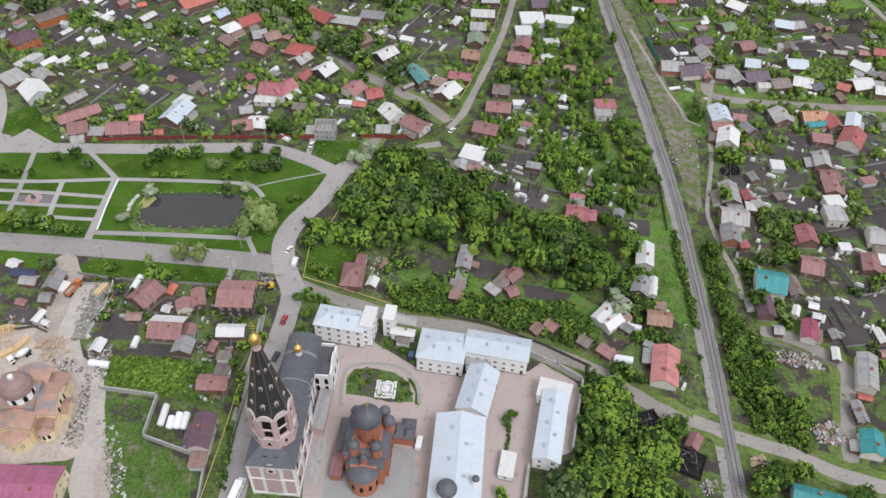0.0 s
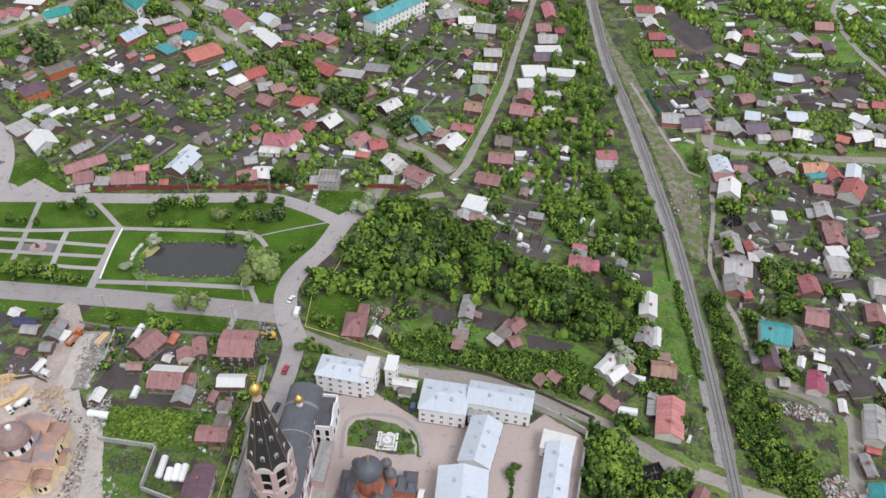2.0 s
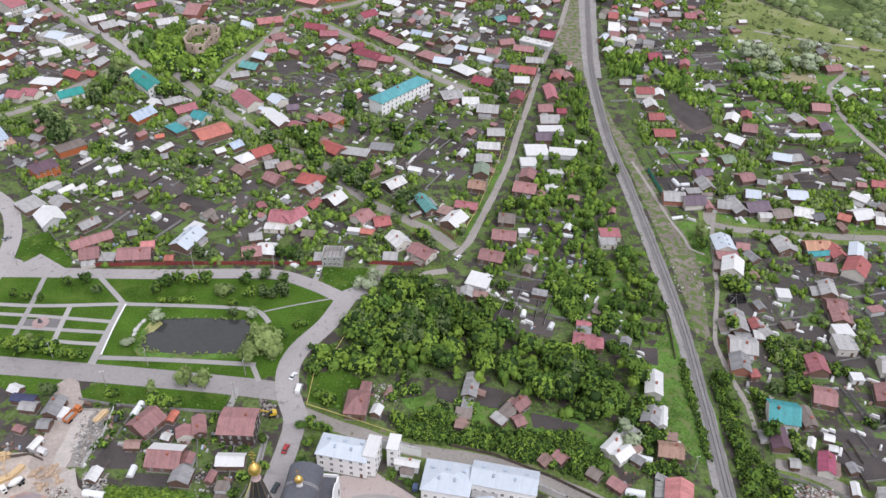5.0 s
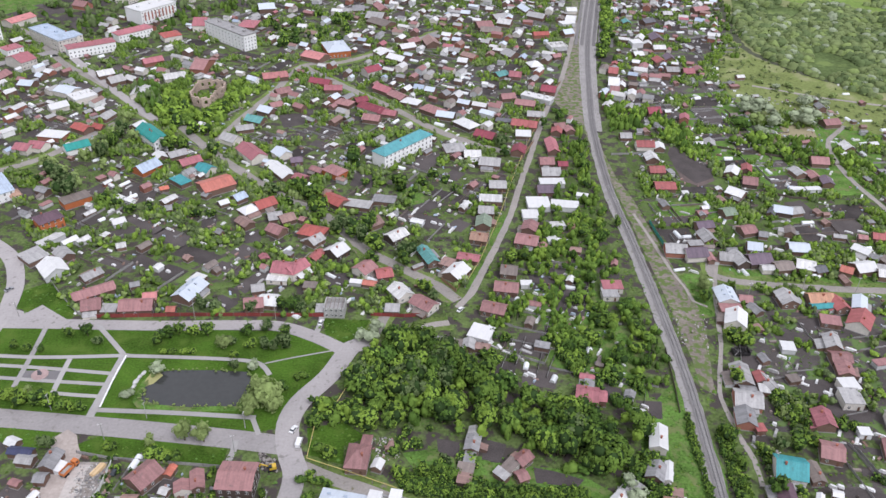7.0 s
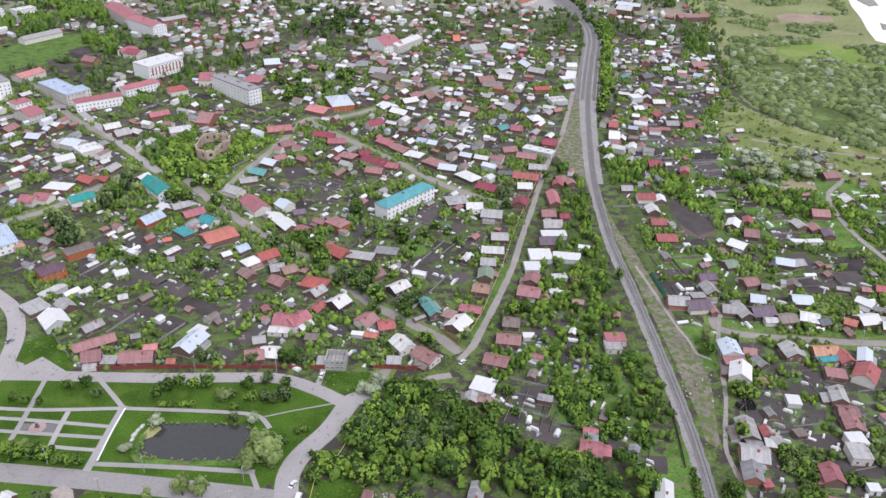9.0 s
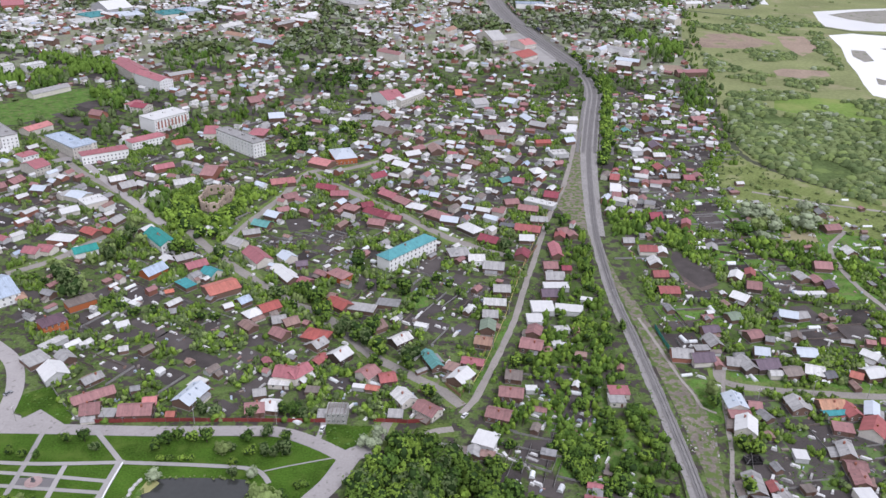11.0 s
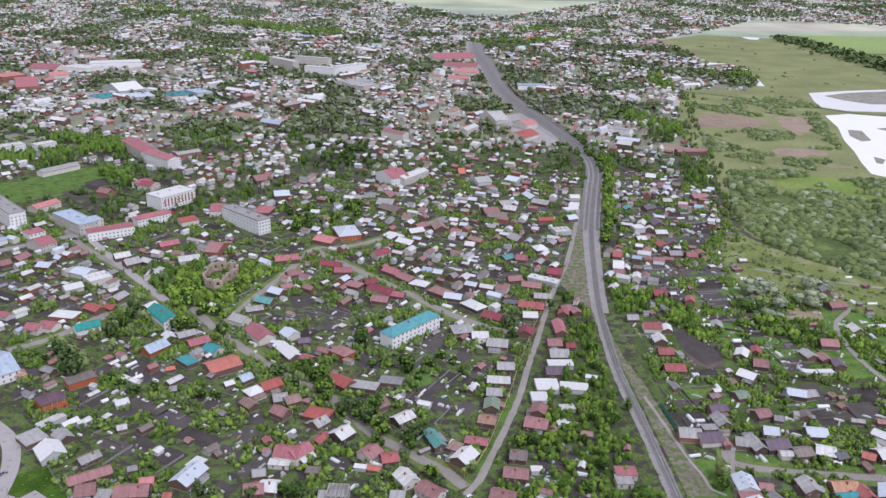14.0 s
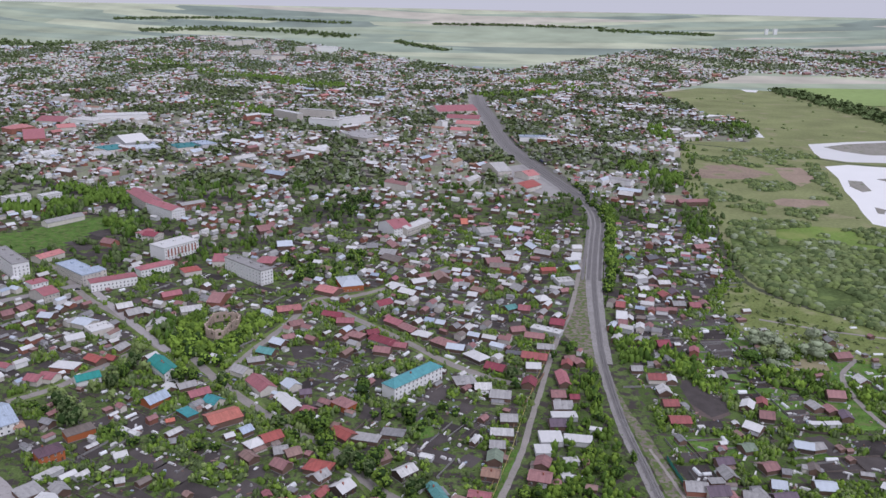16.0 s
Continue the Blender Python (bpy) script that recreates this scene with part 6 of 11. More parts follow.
for patch in ([(297.5, 1154.3), (346.5, 1240.7), (393.4, 1256.6), (422.2, 1200.3), (429.7, 1181.0), (373.8, 1141.9), (321.4, 1142.2)], [(370.9, 1012.8), (387.7, 1027.2), (438.4, 1021.4), (433.9, 994.1), (393.1, 977.5), (368.5, 988.8)], [(236.9, 1029.5), (262.0, 1026.5), (252.7, 985.7), (233.5, 989.1)], [(448.7, 1238.1), (489.5, 1244.1), (481.6, 1156.9), (438.6, 1103.3), (435.0, 1165.9)]):
    sheet("bare_field", patch, MAT["bare_red_soil"], 0.05, "bare reddish patch in the meadow", taken=128)
sheet("sand_patch", [(189.1, 488.4), (217.7, 498.8), (238.8, 507.2), (242.4, 529.6), (225.8, 551.8), (219.1, 556.1), (218.6, 514.3)], paint("dry_grass", (0.30, 0.265, 0.16), 0.95, 0.2), 0.05, "dry straw-coloured grass", taken=2)
sheet("rubble_yard", [(-142.5, 200.8), (-124.7, 201.5), (-122.5, 187.8), (-125.4, 174.7), (-133.3, 174.4), (-135.6, 189.9)], paint("rubble_ground", (0.32, 0.29, 0.265), 0.95, 0.35, 1.0, 0.2), 0.085, "pale rubble-strewn building ground", taken=1)
sheet("rubble_yard", [(-168.8, 178.0), (-145.5, 180.2), (-134.3, 174.3), (-119.1, 155.7), (-109.8, 130.4), (-115.0, 127.2), (-145.0, 123.2)], paint("sandy_yard", (0.50, 0.435, 0.38), 0.95, 0.3, 0.7, 0.15), 0.055, "sandy building-site yard", taken=1)

sheet("grass_verge", [(164.8, 575.5), (217.7, 589.6), (309.5, 566.8), (247.9, 429.7), (203.3, 422.8), (174.1, 444.9), (147.8, 477.6)], M_ROUGH, 0.036, "rough grass of the eastern gardens")
sheet("garden_soil", [(140.9, 348.1), (225.6, 353.4), (175.3, 227.6), (125.2, 231.2), (113.2, 241.8), (123.7, 280.0)], M_PLOT, 0.028, "dark dug soil under the gardens")
sheet("garden_soil", [(144.6, 205.9), (164.7, 208.2), (157.1, 183.5), (142.5, 185.5)], M_PLOT, 0.028, "dark dug soil under the gardens")
sheet("garden_soil", [(-123.1, 186.4), (-108.7, 187.6), (-107.4, 175.4), (-123.0, 175.3)], M_PLOT, 0.028, "dark dug soil beside the house")
sheet("garden_soil", [(154.5, 859.0), (262.3, 871.4), (226.5, 688.8), (181.1, 576.4), (125.5, 571.5), (135.6, 694.6)], M_PLOT, 0.028, "dark dug soil under the gardens")
sheet("garden_soil", [(-11.2, 637.5), (83.2, 660.4), (70.9, 572.1), (47.9, 538.4), (3.4, 566.1)], M_PLOT, 0.028, "dark dug soil under the gardens")
for k, lawn in enumerate(([(180.5, 397.9), (237.0, 407.6), (227.4, 385.7), (183.4, 386.3)], [(99.2, 338.6), (127.0, 337.3), (121.2, 304.0), (109.7, 299.1), (103.6, 316.3)], [(110.7, 409.9), (154.3, 412.8), (152.4, 391.4), (115.9, 385.5)], [(20.5, 388.8), (26.6, 389.2), (9.5, 317.7), (4.1, 317.4)], [(38.6, 312.6), (57.9, 318.2), (66.8, 301.0), (52.9, 291.8), (35.1, 297.1)], [(-36.5, 416.1), (-22.2, 420.4), (-19.5, 398.3), (-34.8, 394.2)], [(-44.0, 178.0), (-38.0, 154.3), (-38.1, 133.0), (-41.6, 132.8)], [(-18.0, 212.0), (-0.7, 215.7), (14.6, 210.5), (8.2, 204.4), (-13.3, 204.9)], [(72.3, 232.9), (95.7, 261.3), (99.8, 234.3), (101.6, 210.2), (98.1, 178.5), (85.1, 193.0), (73.1, 208.8)], [(0.3, 210.4), (45.2, 206.9), (66.5, 192.1), (54.9, 181.4), (33.7, 193.2), (2.7, 197.6)], [(38.5, 317.0), (61.7, 351.7), (68.9, 311.9), (80.2, 277.5), (80.4, 244.9), (65.1, 254.6), (41.9, 264.3)])):
    sheet("grass_plot", lawn, M_ROUGH, 0.0305 + 0.0014 * k, "bright rough grass between the gardens")
for k, lawn in enumerate(([(102.1, 521.5), (229.5, 532.1), (270.5, 462.9), (230.7, 369.2), (132.0, 368.0), (104.8, 383.3), (102.7, 450.0)], [(60.7, 446.8), (75.7, 426.2), (82.4, 301.4), (32.5, 298.2), (38.9, 340.4)], [(-150.8, 354.0), (-108.9, 365.4), (-94.9, 316.9), (-127.3, 305.5), (-154.7, 322.5)], [(-103.3, 412.9), (-84.9, 421.2), (-73.2, 388.9), (-90.2, 378.5)])):
    sheet("garden_grass", lawn, M_GRASSY, 0.012 + 0.002 * k, "rough green grass under the gardens")
OPEN = [(240.9, 720.7), (239.1, 661.6), (263.3, 634.9), (292.9, 594.2), (317.6, 572.2), (291.3, 511.4), (261.4, 522.6), (237.1, 554.7), (209.5, 530.5), (198.4, 578.0), (199.7, 631.5), (218.7, 673.6)]
sheet("open_grass", OPEN, paint("dry_meadow_grass", (0.195, 0.235, 0.078), 0.95, 0.5, 0.5, 0.04, dirt=(0.30, 0.28, 0.17), dirt_at=0.55, dirt_scale=0.04, dirt_soft=0.2), 0.048, "open grass between gardens and flood meadow", taken=128)
strip("ditch", [(270.2, 917.9), (250.6, 808.8), (239.0, 717.3), (240.8, 675.7), (256.8, 643.3), (276.1, 619.8), (296.6, 603.8)], 5.5, paint("marsh_soil", (0.085, 0.09, 0.06), 0.95, 0.4, 0.5, 0.08), 0.06, "dark wet ditch along the meadow", 1.0)
strip("lane", [(220.6, 596.9), (247.2, 585.6), (269.3, 576.6), (309.6, 565.2)], 3.0, M_DIRT, 0.07, "field track", 0.4)
for x, y, r in ((259.6, 558.8, 5.5), (273.7, 577.0, 3.5), (218.9, 538.1, 5.0), (226.8, 603.3, 3.0), (247.4, 597.0, 3.4), (237.5, 592.7, 3.6)):
    tree(x, y, r, r * 1.25, "silver" if r > 3.5 else "willow", "willows at the meadow")

sheet("grass_plot", [(-85.5, 166.4), (-72.4, 164.5), (-70.7, 151.9), (-80.6, 150.0), (-91.4, 151.8)], M_ROUGH, 0.043, "rough green grass beside the shed")

sheet("tilled_field", [(135.1, 487.8), (144.2, 470.9), (155.6, 455.1), (153.2, 438.6), (143.3, 430.9), (134.0, 437.0), (132.5, 458.4)], paint("tilled_earth", (0.125, 0.098, 0.09), 0.95, 0.3, 0.8, 0.1), 0.055, "bare tilled brown field between the gardens", taken=1)

# ---- monastery ----
sheet("courtyard", [(-39.0, 175.1), (-23.8, 177.5), (-8.3, 167.1), (8.4, 164.8), (30.9, 166.7), (35.6, 170.7), (48.6, 161.7), (43.2, 135.9), (29.6, 129.8), (26.1, 105.5), (-39.1, 103.3), (-41.6, 132.8), (-40.5, 154.2)], M_YARD, 0.06, "swept pink-grey paved monastery courtyard", taken=1)
sheet("courtyard", [(-34.6, 127.1), (-33.2, 137.2), (-15.0, 136.9), (-6.7, 134.1), (-7.0, 104.4), (-34.2, 103.5)], paint("pale_concrete", (0.33, 0.33, 0.325), 0.9, 0.2), 0.075, "pale concrete apron round the brick church")
BED = [(-31.1, 155.0), (-31.4, 161.9), (-29.1, 165.5), (-22.9, 166.0), (-15.0, 164.4), (-9.9, 159.9), (-8.2, 152.7), (-16.1, 152.4), (-25.7, 154.7)]
sheet("flower_bed", BED, M_PLOT, 0.08, "planted garden bed in the courtyard")
strip("path", [(-32.4, 150.0), (-32.9, 161.4), (-30.4, 166.7), (-22.1, 168.0), (-13.1, 166.4), (-7.4, 160.0), (-6.1, 152.1)], 1.3, M_PATH, 0.10, "pale kerb path round the garden bed")
rb = random.Random(3)
for x, y in ((-29.4, 156.9), (-28.6, 161.1), (-26.6, 163.5), (-23.7, 164.1), (-26.1, 158.2), (-23.4, 160.3), (-11.8, 159.9), (-10.2, 155.3), (-12.8, 154.1)):
    tree(x, y, rb.uniform(1.0, 1.6), rb.uniform(1.0, 1.8), rb.choice(("deep", "green")), "shrubs of the courtyard garden")
thicket("flower_bed_plants", [(x, y, 0.3 + 0.7 * rb.random(), 0.3 + 0.7 * rb.random()) for x, y in scatter(BED, 110, 0, 61, 4)], LITE, "green", "green perennials of the courtyard bed")
thicket("flower_bed_plants", [(x, y, 0.3 + 0.6 * rb.random(), 0.3 + 0.5 * rb.random()) for x, y in scatter(BED, 60, 0, 62, 4)], LITE, "sage", "grey-green perennials of the courtyard bed")
sheet("grass_plot", [(-11.0, 162.7), (-8.6, 161.4), (-5.8, 155.5), (-6.2, 151.5), (-7.8, 151.9), (-7.8, 156.6)], M_LAWN, 0.085, "narrow lawn beside the courtyard bed")
g = Mesh()
g.box(0, 0, 0, 7.0, 7.0, 0.3, 0)
g.box(0, 0, 0.3, 5.8, 5.8, 0.02, 1)
g.box(0, 0, 0.3, 5.0, 5.0, 0.3, 0)
g.box(0, 0, 0.6, 4.0, 4.0, 0.02, 1)
mon = tagged(new("fountain"), "square stepped white stone fountain with a round basin", "fountain")
mon.matrix_world = pose(-17.8, 157.3, 0.09, 0, 0, -4)
M_STONE = paint("white_stone", (0.66, 0.66, 0.65), 0.7, 0.12)
g.obj("steps", [M_STONE, MAT["roof_lgrey"]], mon)
g = Mesh()
g.lathe(0, 0, [(1.5, 0.62), (1.5, 1.0), (1.2, 1.0), (1.15, 0.8), (0.3, 0.8), (0.3, 1.7), (0.6, 1.9), (0.05, 2.0)], 20)
g.obj("basin", M_STONE, mon)

M_PINK = paint("pink_stucco", (0.50, 0.365, 0.35), 0.85, 0.12, 2.0, 0.3)
M_TRIM = paint("white_stucco", (0.74, 0.73, 0.72), 0.8, 0.12)
M_BLACK = paint("dark_slate_sheet", (0.038, 0.036, 0.039), 0.4, 0.3, 1.5, 0.4)
M_LEAD = paint("grey_lead_sheet", (0.105, 0.108, 0.125), 0.55, 0.2, 1.0, 0.3)
M_GOLD = paint("gilding", (0.82, 0.55, 0.16), 0.28, 0.08, metal=0.9, bump=0.05)
M_VOID = paint("dark_opening", (0.02, 0.018, 0.018), 0.9, 0.1)
M_RBRICK = paint("red_church_brick", (0.40, 0.16, 0.10), 0.85, 0.2, 3.0, 0.4)


def dome(g, x, y, z, r, mi=0, n=20, h=1.25):
    """An onion-shouldered dome."""
    g.lathe(x, y, [(r * a, z + r * h * b) for a, b in ((0.98, 0), (1.04, 0.12), (1.03, 0.28), (0.95, 0.48), (0.78, 0.68), (0.52, 0.84), (0.22, 0.95), (0.05, 1.06))], n, mi)


def cross_on(parent, x, y, z, s=1.0):
    g = Mesh()
    g.lathe(x, y, [(0.05 * s, z), (0.16 * s, z + 0.15 * s), (0.28 * s, z + 0.4 * s), (0.16 * s, z + 0.65 * s), (0.05 * s, z + 0.75 * s)], 8)
    g.box(x, y, z + 0.7 * s, 0.12 * s, 0.12 * s, 3.0 * s)
    g.box(x, y, z + 2.4 * s, 1.5 * s, 0.1 * s, 0.14 * s)
    g.box(x, y, z + 3.1 * s, 0.8 * s, 0.1 * s, 0.12 * s)
    g.box(x, y, z + 1.6 * s, 0.9 * s, 0.1 * s, 0.12 * s)
    return g.obj("cross", M_GOLD, parent, "gilded cross")


def arch_mesh(w, h, depth=0.3, mats=None):
    """A dark arched opening in a pale surround, facing -y."""
    g = Mesh()
    n = 8
    for k, (ww, hh, y, mi) in enumerate(((w * 1.25, h * 1.08, -0.06, 1), (w, h, -0.10, 0))):
        pts = [(-ww / 2, y, 0), (ww / 2, y, 0)] + [(ww / 2 * math.cos(a), y, hh - ww / 2 + ww / 2 * math.sin(a)) for a in [math.pi * i / n for i in range(n + 1)]]
        g.face(pts, mi)
        for p, q in zip(pts, pts[1:] + pts[:1]):
            g.face([p, (p[0], 0.1, p[2]), (q[0], 0.1, q[2]), q], mi)
    return g.data("arch", mats or [M_VOID, M_TRIM])


def bell_tower(x, y, rot):
    top = tagged(new("bell_tower"), "tall pink and white bell tower with black spire and gold dome", "bell tower")
    top.matrix_world = pose(x, y, 0, 0, 0, rot)
    W, D, hb, cy = 13.6, 23.5, 17.0, 2.0
    g = Mesh()
    g.box(0, cy, 0, W, D, hb - 0.8)
    g.obj("lower_stage", M_PINK, top)
    for k in (-1, 1):
        for v in (cy - D / 2, cy - D / 2 + 7.5, cy + 3.5, cy + D / 2):
            for o in (0, 1.1):
                g = Mesh()
                g.box(k * (W / 2), v + (o if v < cy else -o), 0, 0.7, 0.7, hb - 0.8)
                g.obj("pilaster", M_TRIM, top)
    for z, o, t in ((0, 0.5, 1.2), (9.0, 0.5, 0.5), (hb - 1.3, 0.5, 0.5), (hb - 0.6, 1.1, 0.6)):
        g = Mesh()
        g.box(0, cy, z, W + o, D + o, t)
        g.obj("cornice", M_TRIM, top)
    f = cy - D / 2
    g = Mesh()
    for r, y2, mi in ((3.4, 0.12, 0), (2.3, 0.22, 1), (1.5, 0.30, 0), (1.0, 0.36, 1), (0.55, 0.42, 2)):
        pts = [(r * math.cos(t), f - y2, 14.2 + r * math.sin(t)) for t in [2 * math.pi * i / 24 for i in range(24)]] if r < 2 else [(-r, f - y2, 0), (r, f - y2, 0)] + [(r * math.cos(t), f - y2, 14.2 + r * math.sin(t)) for t in [math.pi * i / 14 for i in range(15)]]
        g.face(pts, mi)
        for p, q in zip(pts, pts[1:] + pts[:1]):
            g.face([p, (p[0], f + 0.1, p[2]), (q[0], f + 0.1, q[2]), q], mi)
    g.obj("portal_arch", [M_TRIM, M_PINK, M_VOID], top, "white arched panel with a round window")
    g = Mesh()
    g.solid([(-W / 2 - 0.7, f - 0.7, hb), (W / 2 + 0.7, f - 0.7, hb), (W / 2 + 0.7, cy + D / 2 + 0.5, hb), (-W / 2 - 0.7, cy + D / 2 + 0.5, hb), (-2.5, -4.5, hb + 4.6), (2.5, -4.5, hb + 4.6), (2.5, cy + D / 2 + 0.5, hb + 4.6), (-2.5, cy + D / 2 + 0.5, hb + 4.6)], ((0, 1, 5, 4), (1, 2, 6, 5), (2, 3, 7, 6), (3, 0, 4, 7), (4, 5, 6, 7)))
    g.obj("lower_roof", M_LEAD, top, "dark grey hipped sheet roof")
    for u in (-1.6, 1.6):
        g = Mesh()
        g.box(u, f + 2.4, hb + 1.3, 1.2, 1.4, 1.0)
        g.box(u, f + 1.66, hb + 1.5, 0.8, 0.08, 0.6, 1)
        g.obj("roof_hatch", [M_LEAD, M_VOID], top)
    side = arch_mesh(1.3, 3.2)
    for v in (-6.5, -2.5, 1.5, 5.5, 9.5):
        for z in (3.5, 11.0):
            put("window", side, top, pose(W / 2 + 0.02, v, z, 0, 0, 90))
            put("window", side, top, pose(-W / 2 - 0.02, v, z, 0, 0, -90))
    t8 = math.pi / 8
    zb = 20.0
    g = Mesh()
    g.lathe(0, 0, [(6.7, zb), (6.7, zb + 5.2), (6.1, zb + 5.6)], 8, 0, t8)
    g.obj("parapet_stage", M_PINK, top)
    for i in range(8):
        a = t8 + i * math.pi / 4
        g = Mesh()
        g.box(5.75 * math.cos(a), 5.75 * math.sin(a), zb + 5.4, 1.7, 1.7, 9.4, 0, math.degrees(a))
        g.obj("pier", M_PINK, top)
    g = Mesh()
    g.lathe(0, 0, [(6.0, zb + 14.0), (6.2, zb + 15.2), (5.9, zb + 15.6)], 8, 0, t8)
    g.obj("belfry_head", M_PINK, top)
    g = Mesh()
    g.lathe(0, 0, [(4.2, zb + 5.0), (4.2, zb + 14.4)], 8, 0, t8)
    g.obj("belfry_core", M_VOID, top)
    for z, r, hh in ((zb + 5.0, 6.85, 0.4), (zb + 9.2, 6.3, 0.3), (zb + 14.2, 6.5, 0.4)):
        g = Mesh()
        g.lathe(0, 0, [(r - 0.3, z), (r, z + hh * 0.4), (r, z + hh)], 8, 0, t8)
        g.obj("belt", paint("pinkish_white_stucco", (0.62, 0.54, 0.53), 0.8, 0.12), top)
    porthole = arch_mesh(1.0, 1.6)
    opening = arch_mesh(2.5, 4.4, mats=[M_VOID, M_PINK])
    lower = arch_mesh(2.3, 2.8, mats=[M_VOID, M_PINK])
    gable = Mesh()
    pts = [(-2.3, 0, 0), (2.3, 0, 0)] + [(2.3 * math.cos(t), 0, 0.3 + 1.7 * math.sin(t)) for t in [math.pi * i / 10 for i in range(11)]]
    gable.face(pts)
    gable.face([(p[0], 0.7, p[2]) for p in pts][::-1])
    for p, q in zip(pts, pts[1:] + pts[:1]):
        gable.face([p, (p[0], 0.7, p[2]), (q[0], 0.7, q[2]), q])
    gable = gable.data("round_gable", [MAT["pinkish_white_stucco"]])
    dormer = Mesh()
    dormer.box(0, 0.2, 0, 1.15, 1.0, 1.7, 0)
    dormer.box(0, -0.34, 0.25, 0.6, 0.1, 1.0, 1)
    dormer.solid([(-0.75, -0.4, 1.7), (0.75, -0.4, 1.7), (0, -0.4, 2.4), (-0.75, 0.9, 1.7), (0.75, 0.9, 1.7), (0, 0.9, 2.4)], ((0, 1, 2), (3, 5, 4), (0, 2, 5, 3), (1, 4, 5, 2)), 0)
    dormer = dormer.data("dormer", [paint("grey_dormer_paint", (0.42, 0.38, 0.38), 0.7, 0.15), M_VOID])
    zs, r0, r1, z1 = zb + 15.6, 5.9, 1.0, 60.5
    for i in range(8):
        a = math.degrees(i * math.pi / 4)
        turn = pose(0, 0, 0, 0, 0, a)
        put("porthole", porthole, top, turn @ pose(0, -6.2, zb + 2.2))
        put("lower_opening", lower, top, turn @ pose(0, -5.3, zb + 5.6))
        put("opening", opening, top, turn @ pose(0, -5.3, zb + 9.4))
        put("round_gable", gable, top, turn @ pose(0, -6.0, zb + 14.4))
        for z, s in ((zs + 3.2, 0.9), (zs + 10.0, 0.8), (zs + 16.5, 0.6)):
            r = (r0 + (r1 - r0) * (z - zs) / (z1 - zs)) * 0.924
            put("dormer", dormer, top, turn @ pose(0, -r + 0.1, z) @ Matrix.Diagonal((s, s, s, 1)))
    g = Mesh()
    g.lathe(0, 0, [(6.2, zs - 0.2), (r0, zs + 0.8), (r1, z1)], 8, 0, t8)
    g.obj("spire", M_BLACK, top, "black sheet-metal tent spire")
    rib = Mesh()
    rib.solid([(r0 + 0.2, -0.1, zs + 0.7), (r0 + 0.2, 0.1, zs + 0.7), (r1 + 0.12, 0.06, z1), (r1 + 0.12, -0.06, z1), (r0 - 0.2, 0, zs + 0.7), (r1 - 0.1, 0, z1)], ((0, 1, 2, 3), (0, 3, 5, 4), (1, 4, 5, 2)))
    rib = rib.data("rib", [paint("tarnished_gilding", (0.27, 0.20, 0.12), 0.5, 0.2, metal=0.4)])
    for i in range(8):
        put("rib", rib, top, pose(0, 0, 0, 0, 0, math.degrees(t8 + i * math.pi / 4)))
    g = Mesh()
    g.lathe(0, 0, [(1.3, 60.2), (1.1, 60.7), (1.0, 62.6), (1.25, 62.9)], 16)
    g.obj("neck", M_PINK, top)
    g = Mesh()
    dome(g, 0, 0, 62.8, 1.55, h=2.0)
    g.obj("gold_dome", M_GOLD, top, "gilded onion dome", True)
    cross_on(top, 0, 0, 65.8, 1.35)
    return top


bell_tower(-47.6, 127.9, -3)
take(-47.6, 127, 9)
take(-47.6, 137, 8)


